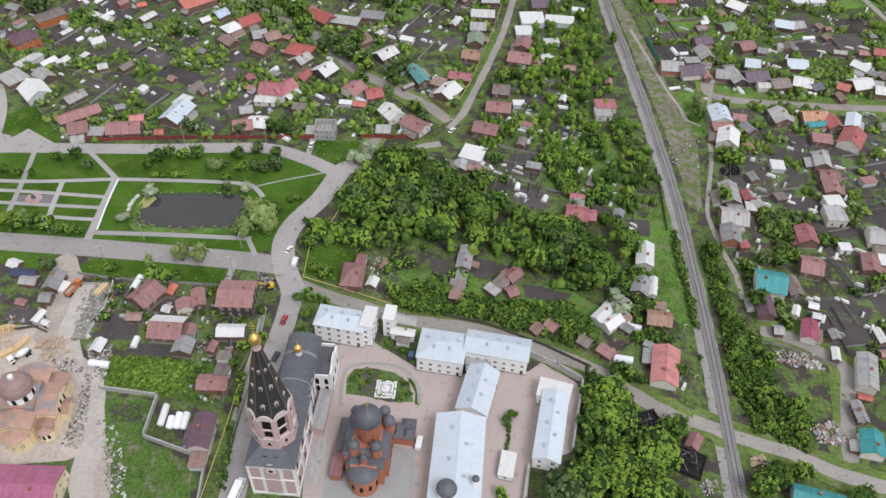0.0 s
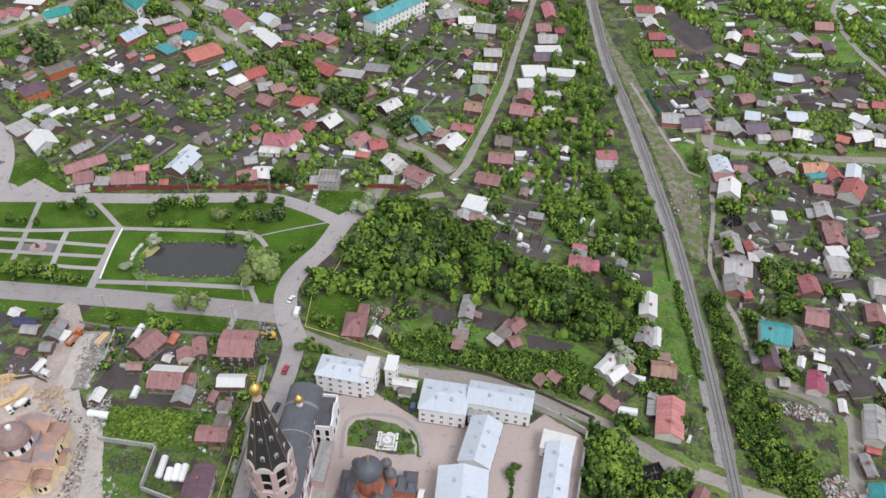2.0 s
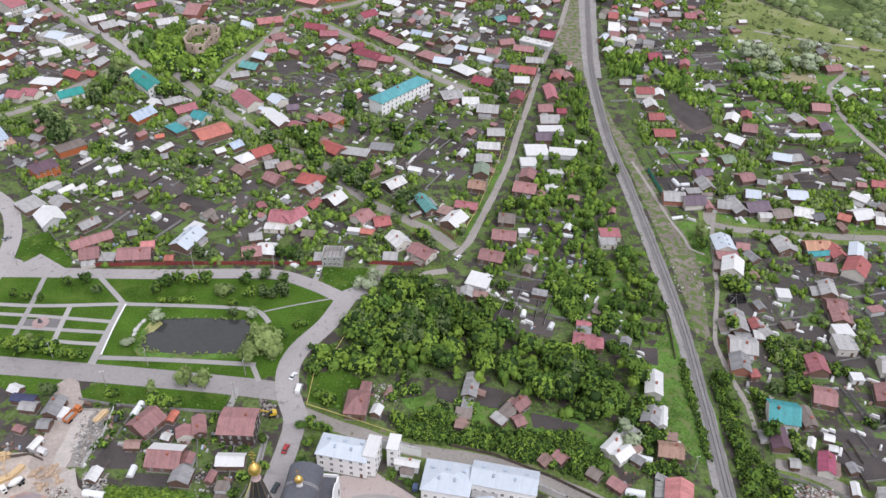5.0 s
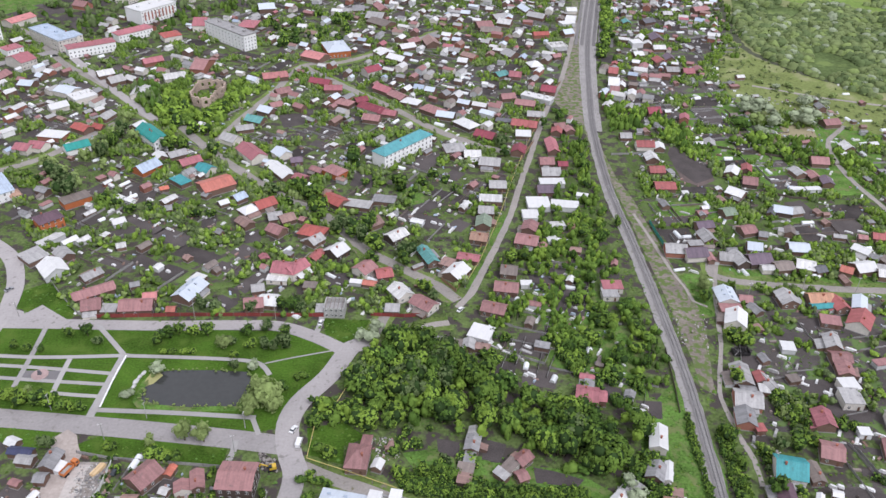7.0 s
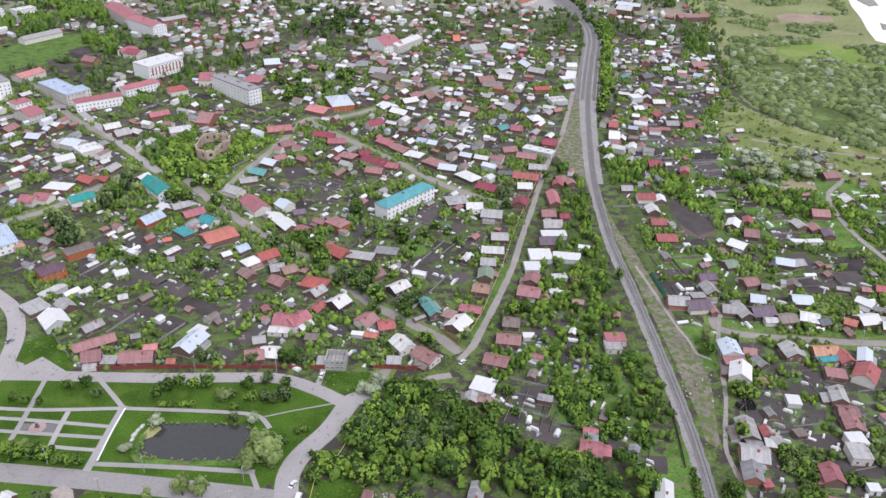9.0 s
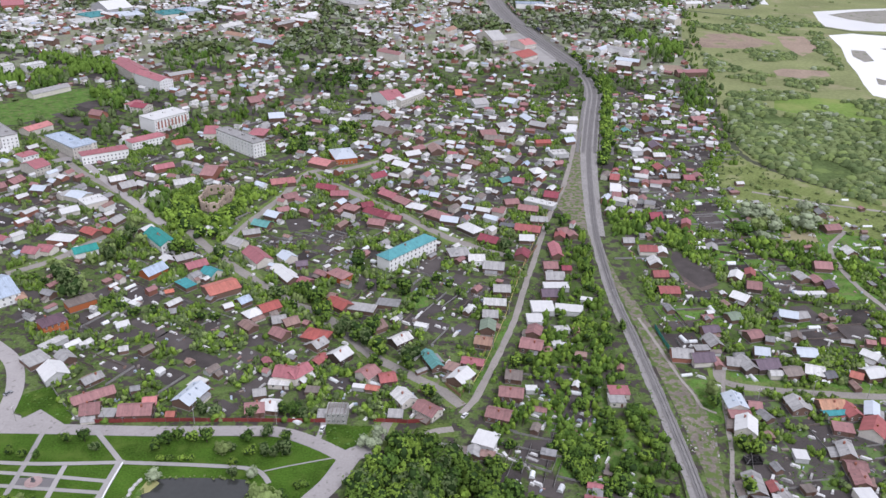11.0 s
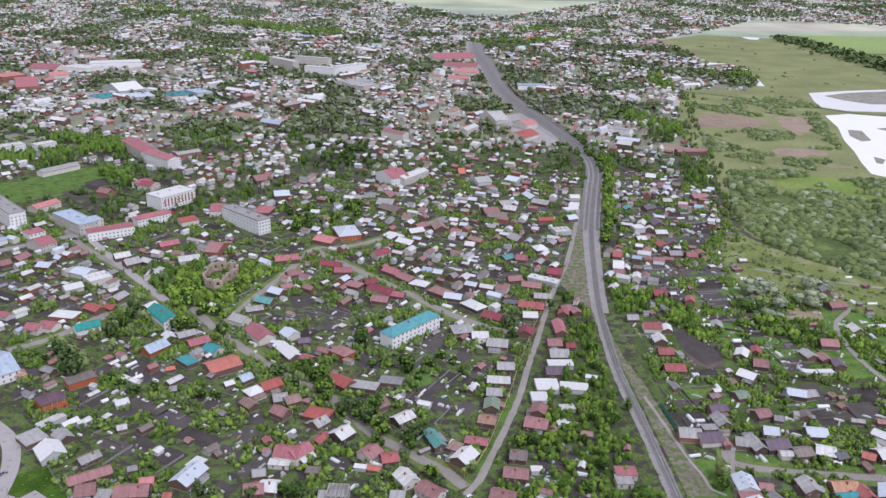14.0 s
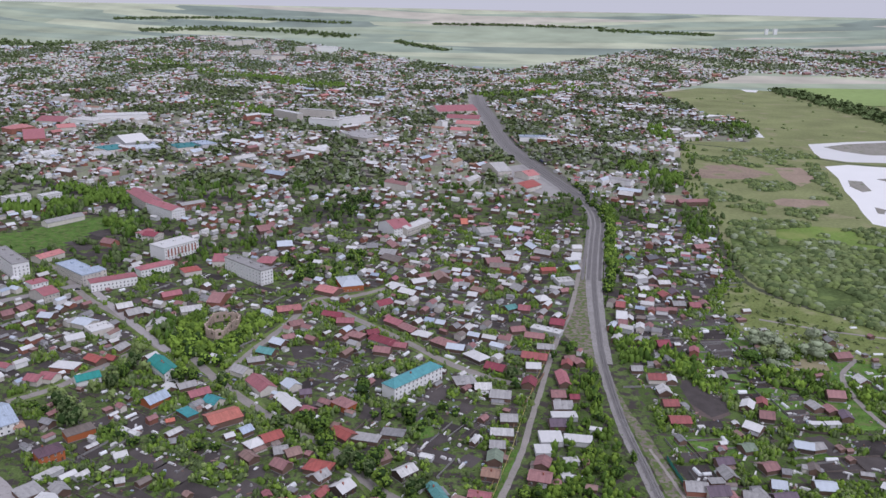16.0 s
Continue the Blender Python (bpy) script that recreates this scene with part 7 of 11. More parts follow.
def nave():
    """The church behind the bell tower."""
    top = tagged(new("monastery_church"), "long pink and white church with dark grey roof and gold cupola", "church")
    top.matrix_world = pose(-45.8, 154.6, 0, 0, 0, -3)
    g = Mesh()
    g.box(0, 0, 0, 10.4, 25.5, 13.0)
    g.obj("wall", M_PINK, top)
    g = Mesh()
    arc = [(5.7 * math.cos(t), 13.0 + 4.2 * math.sin(t)) for t in [math.pi * i / 10 for i in range(11)]]
    for (x1, z1), (x2, z2) in zip(arc, arc[1:]):
        g.face([(x1, -13, z1), (x1, 13, z1), (x2, 13, z2), (x2, -13, z2)])
    for v in (-13, 13):
        g.face([(u, v, z) for u, z in (arc if v > 0 else arc[::-1])])
    g.obj("roof", M_LEAD, top, "dark grey barrel-shaped sheet roof")
    for v in (-6, 4.6, 5.2):
        g = Mesh()
        arc2 = [(5.8 * math.cos(t), 13.0 + 4.32 * math.sin(t)) for t in [math.pi * i / 10 for i in range(11)]]
        for (x1, z1), (x2, z2) in zip(arc2, arc2[1:]):
            g.face([(x1, v - 0.2, z1), (x1, v + 0.2, z1), (x2, v + 0.2, z2), (x2, v - 0.2, z2)])
        g.obj("roof_seam", MAT["roof_grey"], top)
    for u in (-11.8, -8.6, -5.4, -2.2):
        g = Mesh()
        g.box(5.35, u, 0, 0.5, 0.7, 13.4)
        g.box(5.35, u + 1.6, 13.0, 0.4, 2.4, 1.3, taper=0.55)
        g.obj("pilaster", M_TRIM, top, "white stucco pilaster and gable")
    g = Mesh()
    g.box(7.4, 6.5, 0, 5.6, 13, 10.0)
    g.obj("transept", M_PINK, top)
    g = Mesh()
    g.box(7.2, 6.5, 10.0, 5.2, 12.4, 0.4)
    g.obj("transept_roof", M_LEAD, top)
    for v in (0.1, 12.9):
        g = Mesh()
        g.box(7.6, v, 0, 6.0, 0.5, 11.6)
        g.obj("parapet", M_TRIM, top, "white stucco parapet")
    g = Mesh()
    g.box(10.3, 6.5, 0, 0.6, 13.2, 11.6)
    g.box(10.3, 6.5, 11.6, 0.7, 6.0, 2.4, taper=0.5)
    g.obj("parapet", M_TRIM, top, "white stucco gable parapet")
    win = arch_mesh(1.2, 3.0)
    for u in (-10.2, -7.0, -3.8):
        put("window", win, top, pose(5.22, u, 7.0, 0, 0, 90))
    for u in range(7):
        put("window", win, top, pose(-5.22, -10.5 + u * 3.4, 6.0, 0, 0, -90))
    for u in (-3.8, 0, 3.8):
        put("window", win, top, pose(10.62, 6.5 + u, 4.5, 0, 0, 90))
    for u in (6.0, 9.0):
        put("window", win, top, pose(u, -0.16, 3.0))
        put("window", win, top, pose(u, -0.16, 7.0))
    g = Mesh()
    g.lathe(0, 3.8, [(1.3, 16.6), (1.0, 17.2), (1.0, 19.2), (1.2, 19.4)], 12)
    g.obj("drum", M_TRIM, top)
    g = Mesh()
    dome(g, 0, 3.8, 19.3, 1.35, h=1.7)
    g.obj("gold_cupola", M_GOLD, top, "small gilded onion cupola", True)
    cross_on(top, 0, 3.8, 21.5, 0.85)
    for k in range(8):
        take(-45.8, 143 + 3.2 * k, 6)
    return top


nave()
g = Mesh()
g.box(0, 0, 0, 3.6, 17, 3.8)
side = tagged(new("side_gallery"), "low pink gallery with grey sheet roof along the church", "gallery")
side.matrix_world = pose(-37.6, 147.5, 0, 0, 0, -5)
g.obj("wall", M_PINK, side)
g = Mesh()
g.solid([(-2.1, -8.8, 4.6), (2.1, -8.8, 3.8), (2.1, 8.8, 3.8), (-2.1, 8.8, 4.6), (-2.1, -8.8, 4.8), (2.1, -8.8, 4.0), (2.1, 8.8, 4.0), (-2.1, 8.8, 4.8)], ((0, 3, 2, 1), (4, 5, 6, 7), (0, 1, 5, 4), (1, 2, 6, 5), (2, 3, 7, 6), (3, 0, 4, 7)))
g.obj("roof", MAT["roof_lgrey"], side)
strip("terrace", [(-38.6, 122.0), (-37.8, 130.0), (-37.2, 137.5)], 4.0, MAT["roof_lgrey"], 0.3, "grey concrete terrace beside the tower")


def brick_church():
    top = tagged(new("brick_church"), "red brick church with dark grey onion domes in the courtyard", "church")
    top.matrix_world = pose(-20.9, 131.6, 0, 0, 0, -3) @ Matrix.Scale(0.9, 4)
    g = Mesh()
    g.box(0, 1.0, 0, 15.0, 15.5, 12.0)
    g.box(0, 1.5, 12.0, 9.5, 12, 2.0)
    g.box(0, -8.0, 0, 12.5, 4, 10.5)
    g.obj("wall", M_RBRICK, top)
    g = Mesh()
    g.lathe(-0.6, -10.2, [(5.0, 0), (5.0, 8.5), (5.25, 8.7), (5.25, 9.3)], 24)
    g.obj("apse", M_RBRICK, top)
    g = Mesh()
    g.lathe(-0.6, -10.2, [(5.4, 9.3), (4.6, 10.3), (3.0, 11.3), (1.2, 11.8), (0.1, 12.0)], 24)
    g.obj("apse_roof", M_LEAD, top, "dark grey sheet half-dome roof", True)
    g = Mesh()
    g.box(0, 1.0, 12.0, 15.5, 16.0, 0.35)
    g.box(0, 1.0, 12.35, 14.4, 14.8, 1.6, taper=0.7)
    g.box(0, -8.0, 10.5, 12.9, 4.4, 1.2, taper=0.8)
    g.obj("roof", M_LEAD, top, "dark grey sheet roof")
    for x, y, z, r, h, big in ((0, 1.0, 13.5, 4.1, 9.5, 1), (-4.0, -5.6, 12.5, 1.75, 4.6, 0), (3.6, -5.6, 12.5, 1.85, 4.6, 0), (6.6, 4.6, 12.0, 1.85, 4.6, 0), (4.6, 8.4, 12.0, 1.75, 4.6, 0), (-5.0, 7.6, 12.0, 1.75, 4.6, 0), (-0.4, -8.6, 11.4, 1.1, 3.2, 0)):
        g = Mesh()
        g.lathe(x, y, [(r * 0.95, z), (r * 0.95, z + h - 0.5), (r * 1.06, z + h - 0.4), (r * 1.06, z + h)], 20)
        g.obj("drum", M_RBRICK, top)
        n = 12 if big else 6
        for k in range(n):
            a = 2 * math.pi * k / n
            g = Mesh()
            g.box(x + r * 0.97 * math.cos(a), y + r * 0.97 * math.sin(a), z, 0.3, 0.3, h - 0.4, 0, math.degrees(a))
            g.obj("drum_pilaster", M_RBRICK, top)
        g = Mesh()
        dome(g, x, y, z + h, r * 1.12, h=1.3)
        g.obj("dome", M_LEAD, top, "dark grey sheet-metal dome", True)
        cross_on(top, x, y, z + h + r * 1.5, 1.1 if big else 0.6)
    for x, y, w, d in ((-9.6, 6, 4.0, 13), (9.4, 9, 3.8, 6), (12.5, 12.0, 5.0, 4.0), (13.0, 7.8, 3.6, 4)):
        g = Mesh()
        g.box(x, y, 0, w, d, 4.2)
        g.obj("porch_wall", M_RBRICK, top)
    for x, y, w, d in ((-9.6, 6, 4.4, 13.4), (9.4, 9, 4.2, 6.4), (12.5, 12.0, 5.4, 4.4), (13.0, 7.8, 4.0, 4.4)):
        g = Mesh()
        g.box(x, y, 4.2, w, d, 0.25)
        g.box(x, y, 4.45, w - 0.2, d - 0.2, 1.2, taper=0.45)
        g.obj("porch_roof", M_LEAD, top)
    win = arch_mesh(1.1, 3.0, mats=[M_VOID, M_RBRICK])
    for s, off in ((90, 7.52), (-90, 7.52)):
        for u in (-5, -1.5, 2, 5.5):
            for z in (2.0, 7.0):
                put("window", win, top, pose(off if s > 0 else -off, 1.5 + u, z, 0, 0, s))
    for k in range(5):
        a = -70 + 35 * k
        put("window", win, top, pose(-0.6, -10.2, 0, 0, 0, a) @ pose(0, -5.0, 3.5))
    g = Mesh()
    g.box(-0.4, -10.1, 10.5, 9, 0.6, 1.2)
    g.box(-0.4, -10.1, 11.7, 4, 0.6, 1.0, taper=0.5)
    g.obj("front_gable", M_RBRICK, top)
    return top


brick_church()
g = Mesh()
g.box(0, 0, 0, 3.4, 13, 3.0, 0)
lean = tagged(new("lean_to"), "long low lean-to with brown sheet roof beside the brick church", "shed")
lean.matrix_world = pose(-30.3, 129.7, 0, 0, 0, -4)
g.obj("wall", M_RBRICK, lean)
g = Mesh()
g.solid([(-2.0, -6.8, 3.0), (2.0, -6.8, 3.6), (2.0, 6.8, 3.6), (-2.0, 6.8, 3.0), (-2.0, -6.8, 3.2), (2.0, -6.8, 3.8), (2.0, 6.8, 3.8), (-2.0, 6.8, 3.2)], ((0, 3, 2, 1), (4, 5, 6, 7), (0, 1, 5, 4), (1, 2, 6, 5), (2, 3, 7, 6), (3, 0, 4, 7)))
g.obj("roof", MAT["roof_rosebrown"], lean)

# domes on the long white building
for x, y, r, nm in ((3.3, 115.4, 2.9, 1), (11.8, 119.1, 1.1, 0)):
    t = tagged(new("roof_cupola"), "grey dome on a white drum above the white building", "cupola", "roof cupolas")
    t.matrix_world = pose(x, y, 7.6)
    g = Mesh()
    g.lathe(0, 0, [(r, 0), (r, 3.4), (r * 1.1, 3.5), (r * 1.1, 3.8)], 20)
    g.obj("drum", MAT["wall_whitewash"], t)
    g = Mesh()
    dome(g, 0, 0, 3.8, r * 1.05, h=1.0)
    g.obj("dome", M_LEAD, t, smooth=True)


def rampart(name, pts, h, w, mat, label, category):
    """A masonry wall along straight runs, with a coping part."""
    top = tagged(new(name), label, category)
    g, c = Mesh(), Mesh()
    for (ax, ay), (bx, by) in zip(pts, pts[1:]):
        l, a = math.hypot(bx - ax, by - ay), math.degrees(math.atan2(by - ay, bx - ax))
        g.box((ax + bx) / 2, (ay + by) / 2, 0, l + w, w, h, 0, a)
        c.box((ax + bx) / 2, (ay + by) / 2, h, l + w + 0.1, w + 0.2, 0.18, 0, a)
        n = max(2, int(l / 2))
        for k in range(n + 1):
            take(ax + (bx - ax) * k / n, ay + (by - ay) * k / n, 1.0)
    g.obj("wall", mat, top)
    c.obj("coping", MAT["roof_lgrey"], top)
    return top


M_CONC = paint("weathered_concrete", (0.42, 0.41, 0.39), 0.9, 0.25)
rampart("yard_wall", [(-25.4, 189.1), (-9.1, 185.3)], 4.0, 0.6, MAT["wall_whitewash"], "whitewashed monastery wall", "wall")
rampart("yard_wall", [(32.2, 173.0), (40.8, 168.5), (49.1, 162.7), (43.2, 135.9)], 3.0, 0.5, M_CONC, "weathered monastery wall", "wall")
rampart("yard_wall", [(29.0, 129.8), (26.6, 116.1)], 2.0, 0.4, M_CONC, "weathered monastery wall", "wall")
rampart("plot_wall", [(-113.1, 153.7), (-93.2, 151.3), (-93.6, 136.0), (-72.0, 128.6), (-71.0, 112.7)], 2.2, 0.35, M_CONC, "pale concrete panel wall round a plot", "wall")


def site_church():
    """The unfinished church: cream block walls, stepped copper-brown roofs, a white drum under a wide cupola."""
    cream = paint("cream_block", (0.74, 0.60, 0.38), 0.85, 0.12, dirt=(0.6, 0.5, 0.36), dirt_at=0.6)
    copper = paint("new_copper_sheet", (0.40, 0.245, 0.185), 0.5, 0.22, 1.0, 0.2, dirt=(0.27, 0.235, 0.24), dirt_at=0.5, dirt_scale=0.25, dirt_soft=0.12)
    dull = paint("dull_copper", (0.27, 0.185, 0.17), 0.5, 0.2, 1.0, 0.3)
    top = tagged(new("unfinished_church"), "unfinished cream church with brown copper roofs and white cupola", "church")
    top.matrix_world = pose(-132.3, 143.8, 0, 0, 0, 3)

    def arm(x, y, w, d, h, rot, pitch=0.42):
        g = Mesh()
        W, D = w / 2, d / 2
        peak = h + D * pitch - 0.05
        g.solid([(-W, -D, 0), (W, -D, 0), (W, D, 0), (-W, D, 0), (-W, -D, h), (W, -D, h), (W, D, h), (-W, D, h)], ((0, 1, 5, 4), (1, 2, 6, 5), (2, 3, 7, 6), (3, 0, 4, 7)))
        for k in (-W, W):
            g.face([(k, -D, h), (k, D, h), (k, 0, peak)] if k > 0 else [(k, D, h), (k, -D, h), (k, 0, peak)])
        o = g.obj("wall", cream, top)
        o.matrix_local = pose(x, y, 0, 0, 0, rot)
        for nm, over, drop, mat in (("cornice", 0.45, 0.2, cream), ("roof", 0.62, 0.0, copper)):
            r, _ = roof_mesh(w, d, h - drop, "gable", over, pitch)
            o = r.obj(nm, [mat, mat], top)
            o.matrix_local = pose(x, y, 0, 0, 0, rot)

    arm(0, 0, 22, 11.6, 8.4, 0)
    arm(0, 0.5, 23, 10.4, 8.42, 90)
    arm(0, -6.6, 8.0, 9.4, 6.9, 90)
    for k in (-1, 1):
        arm(k * 8.0, -5.4, 6.4, 5.0, 5.6, 90)
        arm(k * 7.6, 7.4, 6.0, 6.2, 6.4, 90)
        arm(k * 11.6, 0, 2.6, 5.2, 4.2, 0)
    for x, y, r, h in ((0, -10.6, 4.3, 5.6), (8.0, -8.6, 2.5, 4.4), (-8.0, -8.6, 2.5, 4.4)):
        g = Mesh()
        g.lathe(x, y, [(r, 0), (r, h - 0.5), (r + 0.3, h - 0.35), (r + 0.3, h)], 10, 0, 0.31)
        g.obj("apse", cream, top)
        g = Mesh()
        g.lathe(x, y, [(r + 0.55, h), (r + 0.5, h + 0.16), (0.3, h + r * 0.55)], 10, 0, 0.31)
        g.obj("apse_roof", copper, top)
        for a in (-36, 0, 36):
            put("window", arch_mesh(0.8, 2.0), top, pose(x, y, 0, 0, 0, a) @ pose(0, -r * 0.96, h * 0.35))
    g = Mesh()
    g.box(0, 0, 8.3, 10.6, 10.6, 2.7)
    g.obj("drum_base", copper, top)
    g = Mesh()
    g.lathe(0, 0, [(4.7, 11.0), (4.7, 14.2), (5.0, 14.5)], 8, 0, 0.39)
    g.obj("drum", M_TRIM, top)
    g = Mesh()
    g.lathe(0, 0, [(5.1, 14.5), (5.2, 15.4), (4.8, 16.8), (3.7, 18.3), (2.0, 19.3), (0.6, 19.7)], 16, 0, 0.39)
    g.obj("cupola", dull, top)
    g = Mesh()
    g.lathe(0, 0, [(0.9, 19.6), (0.9, 20.7), (0.2, 21.2)], 10)
    g.obj("lantern", M_TRIM, top)
    win = arch_mesh(1.3, 2.6)
    for k in range(8):
        put("window", win, top, pose(0, 0, 0, 0, 0, 45 * k) @ pose(0, -4.4, 11.3))
    tall = arch_mesh(0.9, 2.6)
    for u in (-2.6, 0, 2.6):
        for side, off in ((90, 11.05), (270, 11.05), (180, 12.05)):
            put("window", tall, top, pose(0, 0, 0, 0, 0, side) @ pose(u, -off, 5.0 if u == 0 else 4.4))
    take(-132, 144, 13)
    take(-100, 153, 15)


site_church()

# ---- garden beds that the eye can pick out ----
BEDS = [0]


def bed(pts):
    BEDS[0] += 1
    return sheet("garden_bed", pts, M_SOIL, 0.052 + 0.003 * (BEDS[0] % 12), "dug dark soil of a vegetable garden", taken=8)


bed([(-120.1, 186.5), (-108.7, 186.2), (-107.5, 174.9), (-122.3, 174.3)])
bed([(-106.1, 173.4), (-94.0, 172.9), (-94.7, 168.0), (-106.6, 168.5)])
bed([(-108.2, 148.1), (-96.5, 148.5), (-96.1, 141.6), (-105.5, 141.2)])
bed([(30.8, 207.7), (38.3, 206.2), (49.1, 202.7), (46.3, 199.2), (31.5, 200.3)])
bed([(29.3, 285.9), (40.7, 286.5), (39.2, 268.6), (25.1, 272.4)])
bed([(40.6, 292.2), (50.0, 291.0), (48.2, 283.7), (40.4, 281.3)])
bed([(163.8, 281.6), (157.1, 294.0), (143.9, 292.5), (144.9, 286.6), (159.8, 285.3)])
bed([(145.9, 262.0), (161.8, 262.8), (160.4, 250.4), (142.5, 254.0)])
bed([(146.1, 249.7), (169.0, 244.0), (167.2, 237.3), (153.9, 239.0), (144.6, 244.5)])
bed([(158.5, 303.7), (171.1, 306.4), (169.7, 297.1), (157.1, 294.0)])
bed([(140.5, 196.0), (155.9, 191.8), (154.9, 182.9), (141.5, 182.4), (138.9, 189.3)])
bed([(137.0, 205.6), (162.2, 201.1), (159.7, 196.8), (137.5, 200.0)])
bed([(152.3, 213.5), (166.7, 214.1), (164.7, 208.2), (152.3, 210.0)])
bed([(147.8, 227.8), (166.5, 223.1), (164.3, 219.9), (148.9, 223.8)])
bed([(189.6, 290.8), (206.3, 287.7), (200.4, 272.0), (186.7, 275.1)])
bed([(35.1, 333.0), (50.2, 330.5), (45.4, 319.6), (37.2, 319.2)])
bed([(-64.8, 325.1), (-52.8, 328.1), (-51.6, 316.6), (-61.8, 312.5)])
bed([(-212.8, 375.6), (-203.1, 381.9), (-189.7, 368.6), (-200.3, 357.2)])
bed([(-185.3, 355.4), (-173.6, 364.1), (-164.1, 356.7), (-180.0, 348.0)])
bed([(-187.6, 394.6), (-174.4, 407.6), (-172.5, 395.5), (-180.4, 386.2)])
bed([(-139.7, 374.4), (-130.9, 374.9), (-129.2, 361.4), (-136.1, 359.9)])
bed([(-113.4, 362.3), (-103.6, 364.0), (-102.8, 352.4), (-111.1, 350.9)])
bed([(-26.7, 395.6), (-11.6, 405.6), (-8.9, 396.7), (-23.1, 387.1)])
bed([(61.5, 254.4), (69.6, 252.0), (69.6, 242.8), (61.8, 245.8)])
bed([(74.6, 245.3), (85.1, 245.2), (83.6, 235.1), (74.6, 236.4)])
bed([(-103.3, 196.8), (-96.7, 195.7), (-96.4, 190.2), (-102.5, 190.0)])
bed([(74.9, 342.4), (82.0, 342.8), (80.5, 330.7), (74.3, 331.8)])
bed([(124.7, 275.8), (134.3, 274.4), (131.3, 266.8), (124.3, 268.3)])
bed([(-5.2, 220.1), (3.7, 218.3), (3.4, 210.0), (-4.5, 213.2)])
bed([(12.5, 220.9), (21.3, 218.2), (19.0, 209.2), (12.0, 210.3)])
bed([(137.9, 487.0), (143.9, 471.5), (155.6, 460.9), (153.9, 442.5), (141.4, 434.5), (133.0, 451.8), (132.0, 474.5)])
bed([(-126.1, 512.1), (-111.7, 516.9), (-99.8, 502.5), (-118.5, 492.3)])
bed([(-93.6, 498.6), (-79.4, 504.1), (-80.2, 482.6), (-94.0, 477.5)])
bed([(-196.8, 413.9), (-176.1, 405.4), (-177.3, 389.3), (-190.6, 391.5)])
bed([(-63.5, 433.9), (-49.4, 427.9), (-51.3, 414.1), (-64.7, 416.6)])
bed([(-14.2, 572.4), (14.6, 564.4), (10.5, 551.8), (-15.7, 556.7)])

# ---- vehicles ----
g = Mesh()
g.lathe(0, 0, [(0.2, -0.12), (0.34, -0.12), (0.34, 0.12), (0.2, 0.12)], 12)
TYRE = g.data("wheel", [paint("rubber", (0.025, 0.025, 0.026), 0.9, 0.1)])
PAINTS = {k: paint("car_" + k, c, 0.25, 0.04, bump=0, spec=0.6) for k, c in {"white": (0.75, 0.75, 0.74), "red": (0.38, 0.03, 0.03), "dark": (0.035, 0.045, 0.05), "blue": (0.08, 0.12, 0.22), "orange": (0.55, 0.17, 0.04), "yellow": (0.6, 0.40, 0.04), "grey": (0.3, 0.3, 0.31)}.items()}


def car(x, y, rot, colour, l=4.3, w=1.75, h=1.45, box=False, name="car"):
    """Body drawn from its side line, glazed cabin, four wheels."""
    top = new(name)
    top.matrix_world = pose(x, y, 0.12, 0, 0, rot)
    L, W = l / 2, w / 2
    side = [(-L, 0.3), (L, 0.3), (L, 0.62), (L * 0.9, 0.78), (L * 0.45, 0.9), (-L * 0.8, 0.92), (-L, 0.8)] if not box else [(-L, 0.35), (L, 0.35), (L, 1.0), (L * 0.8, 1.15), (L * 0.62, h), (-L * 0.97, h), (-L, h - 0.1)]
    g = Mesh()
    for s in (-1, 1):
        g.face([(a, s * W, b) for a, b in (side if s < 0 else side[::-1])])
    for p, q in zip(side, side[1:] + side[:1]):
        g.face([(p[0], -W, p[1]), (p[0], W, p[1]), (q[0], W, q[1]), (q[0], -W, q[1])])
    g.obj("body", PAINTS[colour], top)
    g = Mesh()
    if box:
        for s in (-1, 1):
            for k in range(3):
                g.box(-L * 0.55 + k * l * 0.28, s * (W + 0.01), h - 0.75, l * 0.2, 0.03, 0.5)
        g.face([(L * 0.8 + 0.03, -W * 0.85, 1.17), (L * 0.8 + 0.03, W * 0.85, 1.17), (L * 0.64 + 0.03, W * 0.8, h - 0.06), (L * 0.64 + 0.03, -W * 0.8, h - 0.06)])
    else:
        lo, hi = [(-L * 0.72, 0.92), (L * 0.42, 0.9)], [(-L * 0.5, h), (L * 0.12, h)]
        v = [(a, s * W * k, b) for (a, b), k in ((lo[0], 0.95), (lo[1], 0.95), (hi[1], 0.78), (hi[0], 0.78)) for s in (-1, 1)]
        g.solid(v, ((0, 2, 4, 6), (1, 7, 5, 3), (0, 6, 7, 1), (2, 3, 5, 4), (4, 5, 7, 6)))
    g.obj("glazing", M_GLASS, top, "dark glazing")
    if not box:
        g = Mesh()
        g.box(-L * 0.19, 0, h - 0.01, L * 0.66, W * 1.5, 0.05)
        g.obj("car_roof", PAINTS[colour], top)
    for a in (-0.62, 0.62):
        for s in (-1, 1):
            put("wheel", TYRE, top, pose(a * L, s * (W - 0.08), 0.34, 90))
    kind = {"car": "passenger car", "van": "delivery van", "bus": "long bus"}[name]
    return tagged(top, f"{colour} {kind} standing on the asphalt", name, "parked vehicles")


